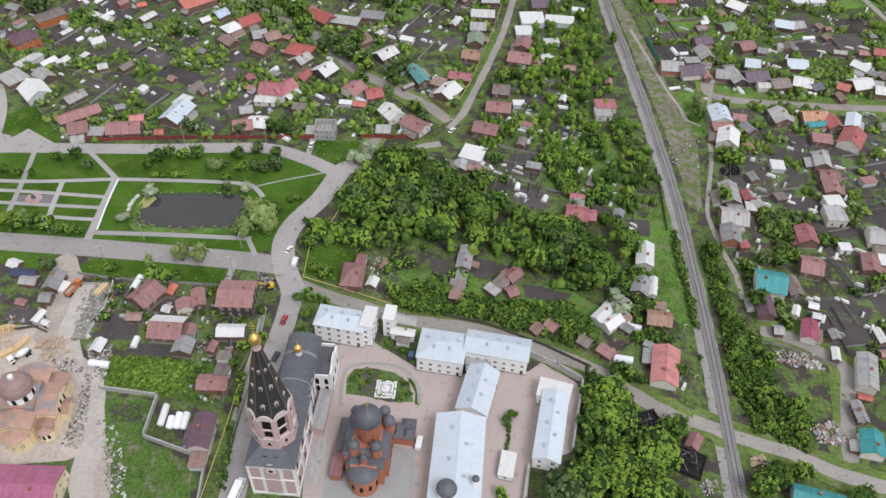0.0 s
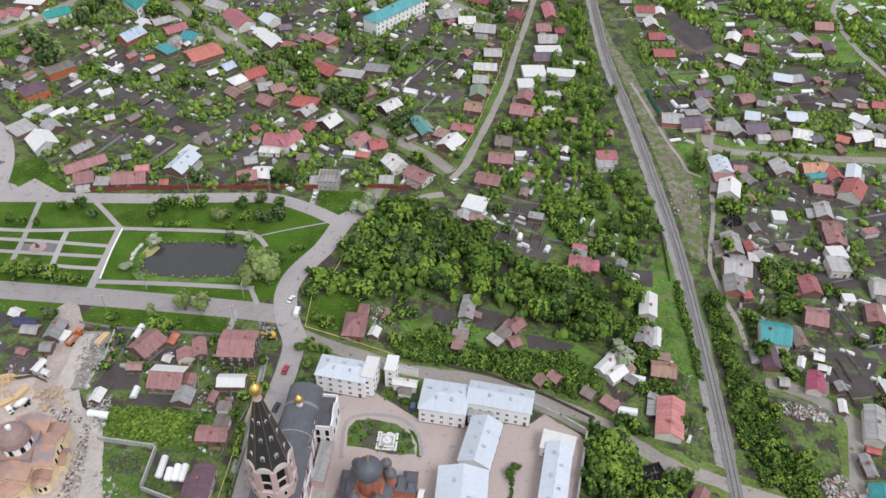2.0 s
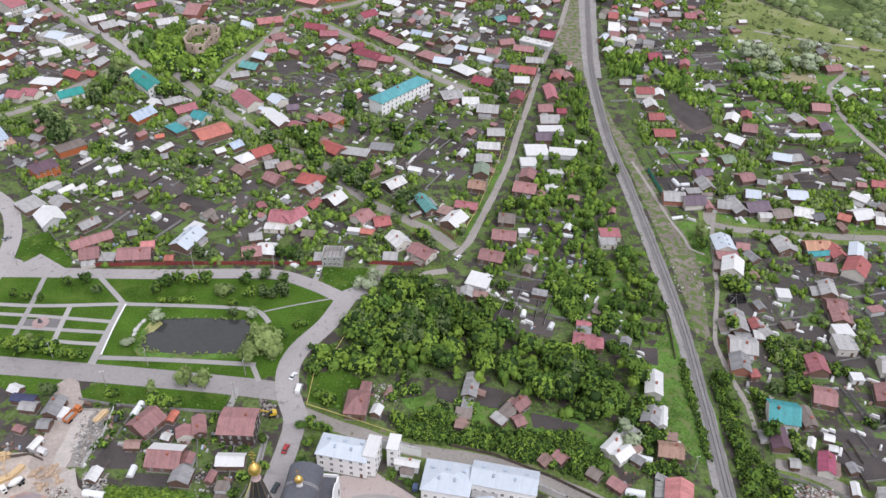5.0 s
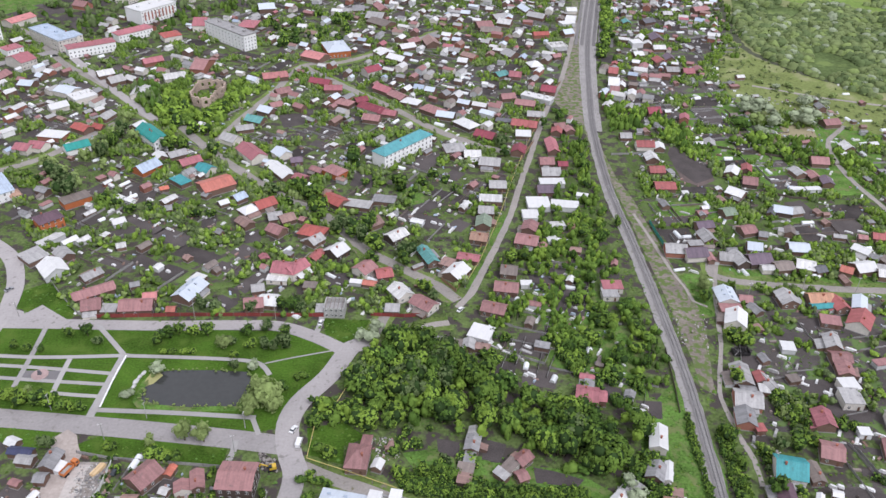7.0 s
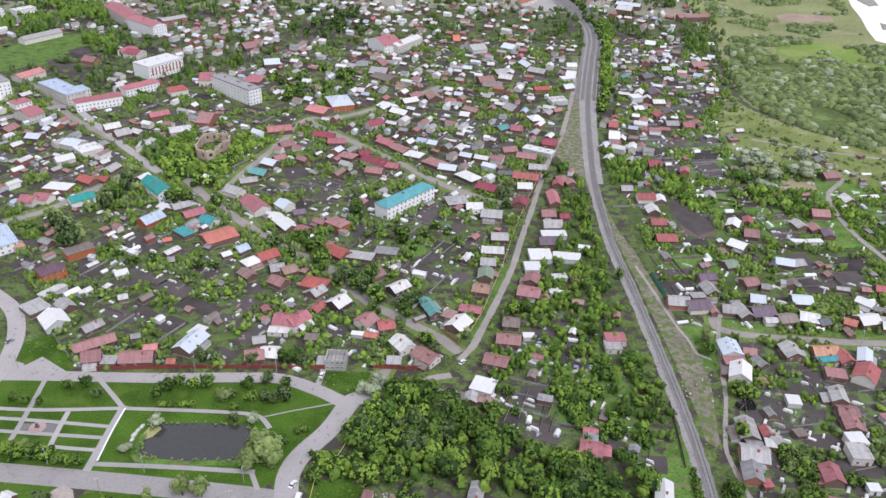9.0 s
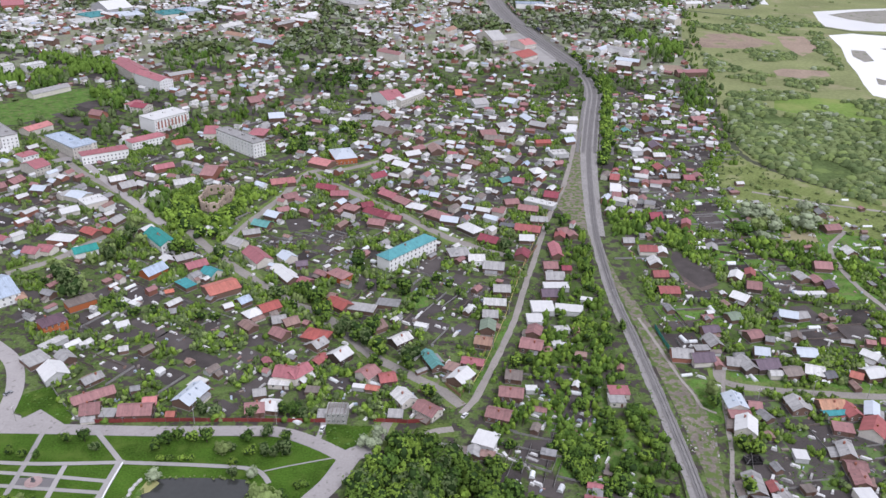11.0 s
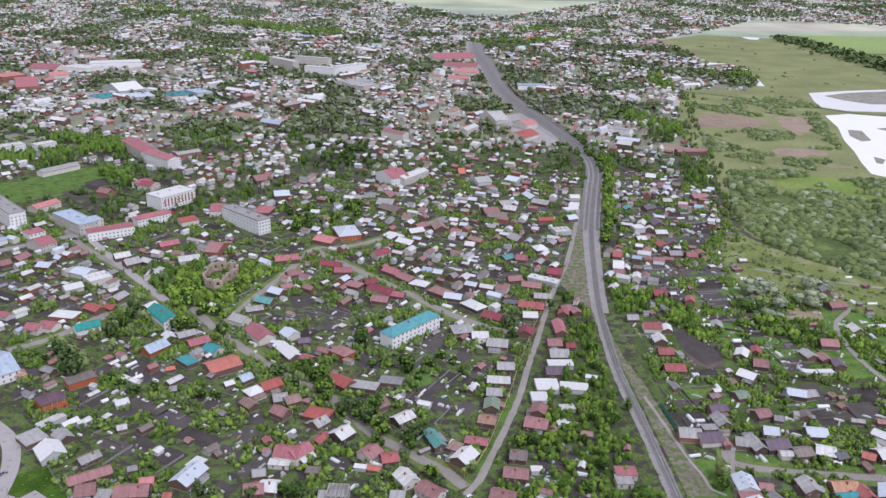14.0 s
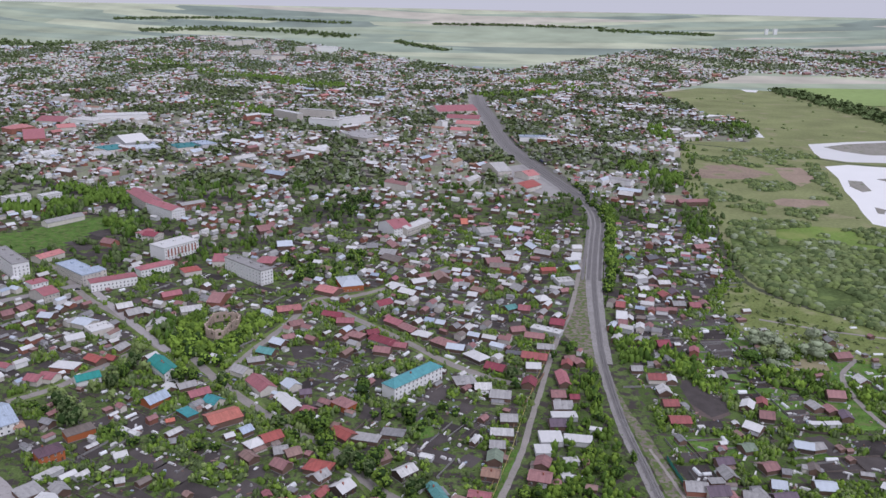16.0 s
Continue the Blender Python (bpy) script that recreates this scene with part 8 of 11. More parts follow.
car(-5.6, 136.8, 82, "white", 5.2, 1.95, 2.1, True, "van")
car(-60.2, 118.2, 78, "white", 9.0, 2.4, 2.9, True, "bus")
car(-56.7, 185.7, 80, "red")
car(-57.0, 169.2, 75, "dark")
car(-56.9, 214.2, 85, "white", 5.0, 1.95, 2.1, True, "van")
car(-60.3, 221.0, 70, "white")
car(-60.4, 287.0, 80, "white")
car(-11.0, 278.7, 120, "dark")
car(2.4, 300.6, 60, "white")
car(-120.2, 196.9, 75, "dark")
car(-9.9, 171.4, 85, "blue", 3.0, 1.8, 1.9, True, "van")
car(-116.9, 439.4, 10, "blue")
car(-323.8, 610.1, 10, "dark")
car(-210.5, 302.7, 60, "grey")


def truck(x, y, rot, cab, load):
    top = new("truck")
    top.matrix_world = pose(x, y, 0.12, 0, 0, rot)
    g = Mesh()
    g.box(-0.3, 0, 0.75, 7.4, 1.0, 0.35)
    g.obj("chassis", PAINTS["dark"], top)
    g = Mesh()
    g.box(2.9, 0, 0.8, 1.9, 2.3, 1.9, taper=0.93)
    g.obj("cab", PAINTS[cab], top)
    g = Mesh()
    g.box(3.86, 0, 1.75, 0.05, 1.9, 0.75)
    g.box(2.9, 1.13, 1.8, 1.0, 0.05, 0.6)
    g.box(2.9, -1.13, 1.8, 1.0, 0.05, 0.6)
    g.obj("glazing", M_GLASS, top)
    g = Mesh()
    if load == "dump":
        g.box(-1.2, 0, 1.2, 5.2, 2.4, 0.2)
        for s in (-1, 1):
            g.box(-1.2, s * 1.15, 1.4, 5.2, 0.1, 1.0)
            g.box(-1.2 + s * 2.55, 0, 1.4, 0.1, 2.3, 1.0)
        g.obj("tipper_bed", PAINTS[cab], top)
        g = Mesh()
        g.box(-1.2, 0, 1.4, 4.9, 2.1, 0.7, taper=0.6)
        g.obj("load", M_DIRT, top)
    else:
        g.lathe(0, 0, [(0.5, -2.2), (1.15, -1.0), (1.15, 0.8), (0.6, 2.4)], 14)
        o = g.obj("drum", PAINTS["white"], top)
        o.matrix_local = pose(-1.1, 0, 2.0, 0, -82, 0)
    for a in (-3.0, -1.9, 2.7):
        for s in (-1, 1):
            put("wheel", TYRE, top, pose(a, s * 1.0, 0.5, 90) @ Matrix.Diagonal((1.5, 1.5, 1.6, 1)))
    return tagged(top, f"{cab} {'tipper' if load == 'dump' else 'concrete mixer'} lorry on the building site", "lorry", "site vehicles")


truck(-136.7, 196.8, 70, "orange", "dump")
truck(-144.4, 165.5, 225, "white", "mixer")


def excavator(x, y, rot):
    top = new("excavator")
    top.matrix_world = pose(x, y, 0.1, 0, 0, rot)
    for s in (-1, 1):
        g = Mesh()
        g.box(0, s * 1.0, 0, 3.2, 0.55, 0.8, taper=0.92)
        g.obj("crawler", MAT["rubber"], top)
    for nm, spec, mat in (("house_body", (-0.4, 0, 0.85, 2.6, 2.2, 1.1), PAINTS["yellow"]), ("cab", (0.5, 0.6, 1.9, 1.3, 0.95, 1.0), M_GLASS)):
        g = Mesh()
        g.box(*spec, taper=0.95)
        g.obj(nm, mat, top)
    for nm, (cx, cz, l, a) in (("boom", (2.1, 2.6, 3.6, -35)), ("arm", (4.2, 2.9, 2.4, 55)), ("bucket", (4.8, 1.5, 0.9, 20))):
        g = Mesh()
        g.box(0, 0, -0.2, l, 0.4, 0.4)
        o = g.obj(nm, PAINTS["yellow"], top)
        o.matrix_local = pose(cx, -0.2, cz, 0, a, 0)
    return tagged(top, "yellow crawler excavator beside a dug heap", "excavator")


excavator(-64.5, 201.3, 200)

# ---- fences, pipes, poles ----
g = Mesh()
g.box(0, 0, 0, 0.16, 0.16, 1.0)
POST = g.data("post", [paint("grey_post", (0.20, 0.18, 0.16), 0.9, 0.2)])
FENCES = {"redfence": (0.22, 0.045, 0.04), "woodfence": (0.30, 0.19, 0.11), "greyfence": (0.30, 0.29, 0.28), "darkfence": (0.10, 0.08, 0.065), "greenfence": (0.04, 0.22, 0.17), "whitefence": (0.6, 0.6, 0.58)}
for key, rgb in FENCES.items():
    paint(key, rgb, 0.8, 0.3, 3.0, 0.5)


def fence(pts, h, mat, label):
    top = tagged(new("fence"), label, "fence", "fences")
    for (ax, ay), (bx, by) in zip(pts, pts[1:]):
        l, a = math.hypot(bx - ax, by - ay), math.degrees(math.atan2(by - ay, bx - ax))
        n = max(1, round(l / 6))
        for k in range(n):
            g = Mesh()
            u = (k + 0.5) / n
            g.box(0, 0, 0.1, l / n - 0.1, 0.06, h)
            g.box(0, 0.06, 0.4, l / n - 0.1, 0.06, 0.12)
            g.box(0, 0.06, h - 0.3, l / n - 0.1, 0.06, 0.12)
            o = g.obj("panel", MAT[mat], top)
            o.matrix_world = pose(ax + (bx - ax) * u, ay + (by - ay) * u, 0, 0, 0, a)
            put("post", POST, top, pose(ax + (bx - ax) * k / n, ay + (by - ay) * k / n, 0) @ Matrix.Diagonal((1, 1, h + 0.3, 1)))
            take(ax + (bx - ax) * u, ay + (by - ay) * u, 1.0, 64)
    return top


fence([(-161.9, 284.6), (-124.8, 288.2), (-94.6, 290.1), (-59.0, 292.0)], 2.0, "redfence", "dark red sheet fence along the lane")
fence([(-38.7, 293.9), (-23.2, 293.8), (-11.7, 295.7), (-8.1, 303.5)], 2.0, "redfence", "dark red sheet fence along the lane")
fence([(-194.6, 311.1), (-183.4, 298.5), (-171.4, 286.6), (-164.2, 284.1)], 1.8, "greyfence", "weathered grey board fence")
fence([(0.1, 314.9), (6.1, 333.8), (16.1, 368.9), (21.9, 398.6), (26.1, 420.4)], 2.0, "woodfence", "tan board fence along the dirt street")
fence([(-7.5, 324.5), (0.1, 314.9)], 2.0, "woodfence", "tan board fence round a house")
fence([(-137.6, 205.0), (-124.0, 202.7), (-102.5, 201.9), (-83.2, 201.0)], 1.6, "greyfence", "weathered grey board fence along the street")
fence([(-123.3, 201.6), (-122.8, 189.1), (-125.0, 174.7)], 1.6, "whitefence", "pale sheet fence of the building site")
fence([(104.9, 386.3), (107.3, 368.8), (110.5, 353.4)], 2.4, "greenfence", "green sheet-metal fence by the track")
fence([(1.0, 190.2), (16.5, 186.9), (36.5, 178.2), (52.7, 169.0)], 1.6, "darkfence", "dark board fence along the lane")
fence([(137.2, 331.5), (129.2, 295.9), (123.5, 268.2)], 1.5, "greyfence", "grey board fence of the gardens")
fence([(112.5, 184.3), (125.5, 179.7), (139.5, 172.9)], 1.4, "greyfence", "grey board fence of the lane")
fence([(92.7, 278.1), (92.2, 259.4), (91.1, 238.7)], 1.4, "darkfence", "dark board fence by the railway")
fence([(22.6, 272.7), (32.3, 267.5), (39.0, 264.9), (42.6, 275.6)], 1.3, "greyfence", "grey board fence of a garden")
fence([(170.5, 293.9), (164.2, 266.5), (161.1, 248.7)], 1.5, "darkfence", "dark board fence of a yard")
fence([(-75.0, 187.1), (-72.9, 166.9), (-71.2, 149.7)], 1.5, "greyfence", "grey board fence of the yards")
fence([(-64.5, 191.6), (-64.5, 174.6), (-65.3, 153.2), (-65.5, 134.0)], 1.2, "greyfence", "grey board fence beside the street")
fence([(64.6, 177.3), (71.4, 182.6), (72.5, 170.2)], 1.3, "darkfence", "dark board fence of a garden")
fence([(-88.6, 187.9), (-85.2, 175.0), (-95.8, 175.9)], 1.4, "greyfence", "grey board fence between yards")
fence([(-155.9, 176.0), (-145.0, 179.0), (-139.1, 176.6)], 1.4, "darkfence", "dark paling fence of a yard")
fence([(142.4, 491.4), (176.5, 481.8), (209.7, 472.5), (235.4, 465.2)], 1.5, "darkfence", "dark board fence by the field")
fence([(177.7, 426.9), (193.7, 420.0), (213.1, 419.4)], 1.5, "darkfence", "dark board fence by the field")
fence([(46.9, 484.1), (30.8, 437.2)], 1.8, "woodfence", "tan board fence along the dirt street")
fence([(73.7, 590.7), (57.9, 542.9), (46.1, 505.2)], 1.8, "woodfence", "tan board fence along the dirt street")


def gas_pipe(pts, z, label):
    top = tagged(new("gas_pipe"), label, "pipe", "gas pipes")
    y = paint("yellow_pipe_paint", (0.52, 0.43, 0.15), 0.6, 0.1)
    for (ax, ay), (bx, by) in zip(pts, pts[1:]):
        l, a = math.hypot(bx - ax, by - ay), math.degrees(math.atan2(by - ay, bx - ax))
        g = Mesh()
        g.box((ax + bx) / 2, (ay + by) / 2, z, l + 0.2, 0.2, 0.2, 0, a)
        g.obj("tube", y, top)
        n = max(1, int(l / 8))
        for k in range(n + 1):
            put("post", POST, top, pose(ax + (bx - ax) * k / n, ay + (by - ay) * k / n, 0) @ Matrix.Diagonal((1, 1, z, 1)))
    return top


gas_pipe([(-52.2, 228.3), (-52.4, 205.5), (-36.2, 200.0), (-18.4, 193.5)], 2.2, "yellow gas pipe on posts beside the lane")
gas_pipe([(-65.2, 169.2), (-67.0, 153.9), (-68.1, 136.7), (-70.4, 113.5)], 2.2, "yellow gas pipe on posts beside the street")
gas_pipe([(-41.1, 249.9), (-45.6, 235.1)], 2.2, "yellow gas pipe on posts by the wood")
gas_pipe([(57.1, 533.0), (39.5, 466.0), (33.0, 436.7), (28.5, 415.9), (22.8, 386.5), (11.8, 341.1), (5.1, 321.1)], 2.2, "yellow gas pipe on posts beside the dirt street")

g = Mesh()
g.lathe(0, 0, [(0.16, 0), (0.10, 8.5)], 8)
POLE = g.data("mast", [paint("grey_concrete_pole", (0.36, 0.35, 0.33), 0.9, 0.15)])
g = Mesh()
g.box(0, 0, 8.0, 1.6, 0.1, 0.12)
for u in (-0.7, 0, 0.7):
    g.box(u, 0, 8.12, 0.1, 0.1, 0.22)
ARM = g.data("crossarm", [M_FRAME])


def pole(x, y, rot):
    top = new("utility_pole")
    top.matrix_world = pose(x, y, 0, 0, 0, rot)
    put("mast", POLE, top, Matrix.Identity(4))
    put("crossarm", ARM, top, Matrix.Identity(4))
    return tagged(top, "grey concrete utility pole with a crossarm", "utility pole", "utility poles")


for line, off in ((MAIN, 6.2), (STREET, 4.2), (PARK_N, 5.0)):
    ln = smooth_line(line, 4.0)
    for p, q, d in list(zip(ln, normals(ln), np.gradient(ln, axis=0)))[4::9]:
        if math.hypot(*p) < 620:
            pole(p[0] + q[0] * off, p[1] + q[1] * off, math.degrees(math.atan2(d[1], d[0])) + 90)
for x, y in ((86.7, 183.3), (86.0, 161.3), (120.3, 212.1), (140.6, 320.2), (169.5, 328.6), (195.2, 327.7), (-130.3, 212.4), (-80.2, 209.3)):
    pole(x, y, 20)

# ---- tanks, heaps, ruins ----
for (x1, y1), (x2, y2) in ([(-89.2, 140.0), (-89.0, 147.5)], [(-86.1, 139.0), (-86.2, 143.2)], [(-83.9, 139.1), (-84.0, 144.6)], [(-81.7, 139.0), (-81.6, 144.7)]):
    l = math.hypot(x2 - x1, y2 - y1)
    g = Mesh()
    g.lathe(0, 0, [(0.4, -l / 2 - 0.4), (1.15, -l / 2), (1.2, -l / 2 + 0.2), (1.2, l / 2 - 0.2), (1.15, l / 2), (0.4, l / 2 + 0.4)], 16)
    t = tagged(new("storage_tank"), "white steel cylinder tank lying in a yard", "tank", "storage tanks")
    t.matrix_world = pose((x1 + x2) / 2, (y1 + y2) / 2, 1.5, 0, 0, math.degrees(math.atan2(y2 - y1, x2 - x1)))
    o = g.obj("shell", PAINTS["white"], t, smooth=True)
    o.matrix_local = pose(0, 0, 0, 0, 90, 0)
    for u in (-0.3, 0.3):
        g = Mesh()
        g.box(u * l, 0, -1.5, 0.4, 1.8, 0.7)
        g.obj("cradle", M_CONC, t)


def heap(poly, n, size, mats, label, seed, z=0.1):
    """Broken pieces lying about: uncounted."""
    rng = random.Random(seed)
    g = Mesh()
    c = np.mean(poly, 0)
    ext = np.max(np.abs(np.array(poly) - c), 0)
    lo, hi = np.min(poly, 0), np.max(poly, 0)
    while n > 0:
        x, y = rng.uniform(lo[0], hi[0]), rng.uniform(lo[1], hi[1])
        if not inside(poly, x, y):
            continue
        n -= 1
        k = max(0.0, 1 - math.hypot((x - c[0]) / ext[0], (y - c[1]) / ext[1]))
        s = size * rng.uniform(0.4, 1.5)
        g.box(x, y, z - 0.1 + k * size * rng.uniform(0, 1.6), s * rng.uniform(0.6, 2.0), s, s * rng.uniform(0.3, 0.8), rng.randrange(len(mats)), rng.uniform(0, 180), rng.uniform(0.5, 1.0))
    for x, y in poly:
        take(x, y, 1.5)
    return tagged(g.obj("rubble", mats), label, "rubble", kind="stuff")


RUB = [paint("rubble_a", (0.42, 0.40, 0.37), 0.9, 0.2), paint("rubble_b", (0.54, 0.52, 0.49), 0.9, 0.2), paint("rubble_c", (0.33, 0.29, 0.25), 0.9, 0.2), MAT["roof_grey"]]
heap([(-133.8, 198.9), (-125.2, 200.9), (-122.8, 189.1), (-123.3, 177.3), (-127.4, 174.6), (-132.8, 184.7)], 420, 0.5, RUB, "pale concrete rubble on the building site", 1)
heap([(-124.6, 172.2), (-114.8, 172.6), (-112.8, 163.0), (-113.3, 154.1), (-118.5, 162.7)], 260, 0.55, RUB, "pale rubble and slabs", 2)
heap([(-124.5, 164.5), (-118.5, 163.0), (-115.5, 150.0), (-113.2, 139.0), (-113.5, 131.5), (-118.8, 132.5), (-118.5, 142.0), (-119.5, 154.0)], 520, 0.45, RUB + [MAT["wall_wood"], MAT["sandy_yard"]], "building rubble round the unfinished church", 3)
heap([(-134.0, 165.5), (-126.0, 166.5), (-120.5, 160.5), (-128.0, 159.0)], 160, 0.5, [MAT["sand_heap"] if "sand_heap" in MAT else RUB[1], MAT["wall_wood"], RUB[0]], "boards, sand and blocks beside the church", 14)
heap([(-111.1, 142.7), (-101.7, 138.9), (-95.8, 125.0), (-92.2, 115.7), (-98.9, 115.4)], 130, 0.6, RUB, "pale rubble strewn over grass", 4)
heap([(119.4, 179.5), (132.9, 177.5), (135.5, 171.5), (123.4, 172.2), (118.5, 174.5)], 220, 0.7, RUB + [MAT["roof_brown"]], "heap of broken brick and boards", 5)
heap([(122.6, 147.6), (131.6, 150.7), (134.2, 144.4), (131.3, 141.1), (124.2, 141.9)], 200, 0.7, RUB + [MAT["roof_brown"]], "heap of broken boards and brick", 6)
heap([(-31.7, 218.9), (-20.7, 219.4), (-17.8, 209.0), (-26.3, 207.2)], 90, 0.5, RUB + [MAT["roof_rosebrown"]], "yard clutter of boards and brick", 7)
heap([(-70.8, 209.1), (-64.0, 207.0), (-62.2, 200.0), (-68.6, 200.5)], 60, 0.8, [M_SOIL, M_DIRT], "dug earth heap", 8)
heap([(-142.2, 171.5), (-133.7, 175.6), (-128.2, 168.4), (-135.6, 164.4)], 70, 0.9, [paint("sand_heap", (0.5, 0.38, 0.27), 0.95, 0.2)], "heap of pale sand", 9)
heap([(99.6, 134.9), (104.6, 137.1), (105.4, 133.1), (100.6, 131.5)], 40, 0.7, [MAT["sand_heap"]], "heap of pale sand", 10)
heap([(81.9, 127.4), (88.1, 127.6), (88.0, 122.8), (82.6, 122.1)], 60, 0.5, RUB, "pale debris by a burnt house", 11)
heap([(-85.9, 176.3), (-79.5, 179.1), (-75.4, 166.8), (-83.0, 164.1)], 70, 0.5, RUB + [MAT["wall_wood"]], "yard clutter of boards and sheet metal", 12)
heap([(-25.1, 193.2), (-9.3, 189.8), (-9.2, 186.6), (-24.8, 189.2)], 60, 0.5, [MAT["roof_greybrown"], MAT["roof_grey"]], "stacked timber and scrap", 13)
for k, (poly, n) in enumerate((([(99.8, 309.2), (117.4, 307.9), (112.2, 275.2), (101.6, 278.5)], 60), ([(152.0, 468.2), (163.7, 472.9), (159.2, 461.1), (147.7, 456.5)], 40))):
    heap(poly, n, 0.5, RUB, "scattered debris on bare ground", 20 + k)


def burnt_ruin(x, y, rot, w, d, seed):
    top = tagged(new("burnt_ruin"), "charred black log walls of a burnt house without roof", "ruin", "burnt houses")
    top.matrix_world = pose(x, y, 0, 0, 0, rot)
    char, ash = paint("charred_wood", (0.022, 0.020, 0.020), 0.8, 0.4), paint("pale_ash", (0.20, 0.19, 0.185), 0.95, 0.4)
    rng = random.Random(seed)
    g = Mesh()
    g.box(0, 0, 0, w, d, 0.3)
    g.obj("floor", char, top)
    for s in (-1, 1):
        for a, l, cx, cy in ((0, w, 0, s * d / 2), (90, d, s * w / 2, 0)):
            g = Mesh()
            g.box(cx, cy, 0, l, 0.3, rng.uniform(1.0, 2.4), 0, a)
            g.obj("log_wall", char, top)
    for k in range(26):
        g = Mesh()
        g.box(0, 0, -0.1, rng.uniform(1.5, w * 0.8), 0.2, 0.2)
        o = g.obj("beam", ash if k % 5 == 0 else char, top)
        o.matrix_local = pose(rng.uniform(-0.4, 0.4) * w, rng.uniform(-0.4, 0.4) * d, rng.uniform(0.5, 1.6), 0, rng.uniform(-18, 18), rng.uniform(0, 180))
    take(x, y, 4)


burnt_ruin(69.0, 146.9, 20, 8.5, 7.5, 1)
burnt_ruin(80.6, 132.8, -25, 8.0, 9.0, 2)
burnt_ruin(125.7, 277.8, 5, 7.0, 4.0, 3)
shed(82.6, 139.8, 5.5, 4.0, 60, 2.2, "gable", "rosebrown", "wood")
house(-336.9, 639.8, 47.3, 16.0, -38, 9.0, "flat", "bluegrey", "plaster")
house(-322.7, 636.0, 17.0, 15.0, 50, 9.0, "hip", "bluegrey", "plaster")
house(-357.3, 610.2, 13.0, 12.0, 54, 6.5, "hip", "rosered", "whitewash")
house(-298.4, 620.3, 36.3, 12.0, 36, 8.0, "hip", "rosered", "whitewash")
house(-278.3, 658.7, 30.5, 11.0, 48, 7.0, "hip", "rosered", "whitewash")
house(-280.6, 712.3, 37.5, 22.0, 57, 12.0, "flat", "white", "whitewash", roof2="redbrown")
house(-266.2, 524.8, 18.3, 17.5, 47, 4.5, "flat", "white", "plaster")
house(-281.3, 535.4, 16.9, 15.0, -21, 4.0, "gable", "bwhite", "plaster")
house(-314.2, 545.0, 12.2, 12.5, -7, 4.0, "gable", "bwhite", "wood")
house(-346.3, 546.4, 9.3, 11.2, 51, 3.6, "gable", "rosebrown", "wood")
house(-340.5, 558.5, 14.5, 11.2, 78, 3.6, "gable", "rosebrown", "wood")
house(-387.4, 685.0, 24.4, 14.0, 63, 5.0, "gable", "pinkred", "plaster")
house(-330.3, 766.5, 16.9, 9.0, 66, 6.0, "hip", "rosered", "whitewash")
house(-352.2, 733.9, 16.3, 13.4, 159, 4.0, "gable", "redbrown", "brickr")
house(-403.3, 651.9, 59.2, 13.0, -43, 14.0, "flat", "lgrey", "whitewash")
house(-531.4, 888.9, 28.0, 14.0, 52, 8.0, "flat", "lwhite", "whitewash")
house(-501.0, 906.3, 23.5, 12.0, 55, 7.0, "flat", "white", "whitewash")
house(-267.8, 570.3, 13.1, 11.2, 38, 3.4, "gable", "lwhite", "wood")
house(-255.3, 558.0, 12.6, 12.5, 45, 3.4, "gable", "lgrey", "wood")
house(-228.7, 537.6, 17.4, 15.9, 95, 3.8, "gable", "lwhite", "plaster")
house(-214.9, 568.0, 17.8, 15.0, 28, 4.2, "gable", "lwhite", "plaster")
house(-241.8, 599.0, 17.2, 10.0, 38, 3.6, "gable", "rosered", "brickr")
house(-247.0, 659.2, 17.3, 17.5, 37, 4.4, "hip", "red", "plaster")
house(-142.0, 577.4, 20.9, 15.0, 21, 3.6, "gable", "pinkred", "wood")
house(-130.2, 547.9, 12.0, 10.0, 38, 3.2, "gable", "redbrown", "wood")
house(-130.2, 523.8, 9.8, 10.0, 34, 3.0, "gable", "rosebrown", "wood")
house(-142.7, 484.9, 12.5, 10.0, 24, 3.0, "gable", "lgrey", "wood")
house(-106.0, 567.6, 18.0, 10.0, -16, 3.6, "gable", "crimson", "brickr")
house(-94.8, 556.8, 14.5, 10.0, 5, 3.2, "gable", "rosered", "wood")
house(-72.2, 537.1, 9.9, 8.8, 27, 3.2, "gable", "crimson", "wood")
house(-70.9, 593.0, 14.9, 11.2, 41, 4.6, "gable", "crimson", "plaster")
house(-119.0, 621.4, 21.1, 17.5, -26, 4.0, "gable", "pinkred", "wood")
house(65.0, 694.0, 15.3, 10.0, 13, 3.6, "gable", "red", "brickr")
house(98.5, 768.2, 10.4, 12.5, 6, 3.4, "gable", "white", "plaster")
house(91.0, 727.9, 15.0, 11.2, 22, 3.6, "flat", "white", "metalw")
house(88.6, 701.3, 10.5, 11.2, 27, 3.4, "gable", "bwhite", "wood")
house(76.8, 666.2, 16.5, 15.0, 18, 3.4, "flat", "lwhite", "metalw")
house(74.3, 641.6, 8.9, 8.8, 27, 3.0, "gable", "rosebrown", "wood")
house(62.8, 567.6, 11.8, 12.5, -14, 3.6, "gable", "crimson", "wood")
house(32.0, 552.2, 11.7, 10.0, 17, 3.2, "gable", "rosebrown", "wood")
house(37.1, 641.5, 13.8, 13.8, -49, 3.4, "gable", "lgrey", "wood")
house(55.4, 619.7, 11.6, 13.8, 21, 3.2, "hip", "white", "wood")
house(4.0, 634.0, 14.6, 10.0, -35, 3.6, "gable", "brown", "brickr")
house(-8.0, 646.8, 10.8, 11.2, -22, 3.2, "gable", "lgrey", "wood")
house(-1.2, 623.6, 8.8, 10.0, -15, 3.0, "gable", "white", "wood")
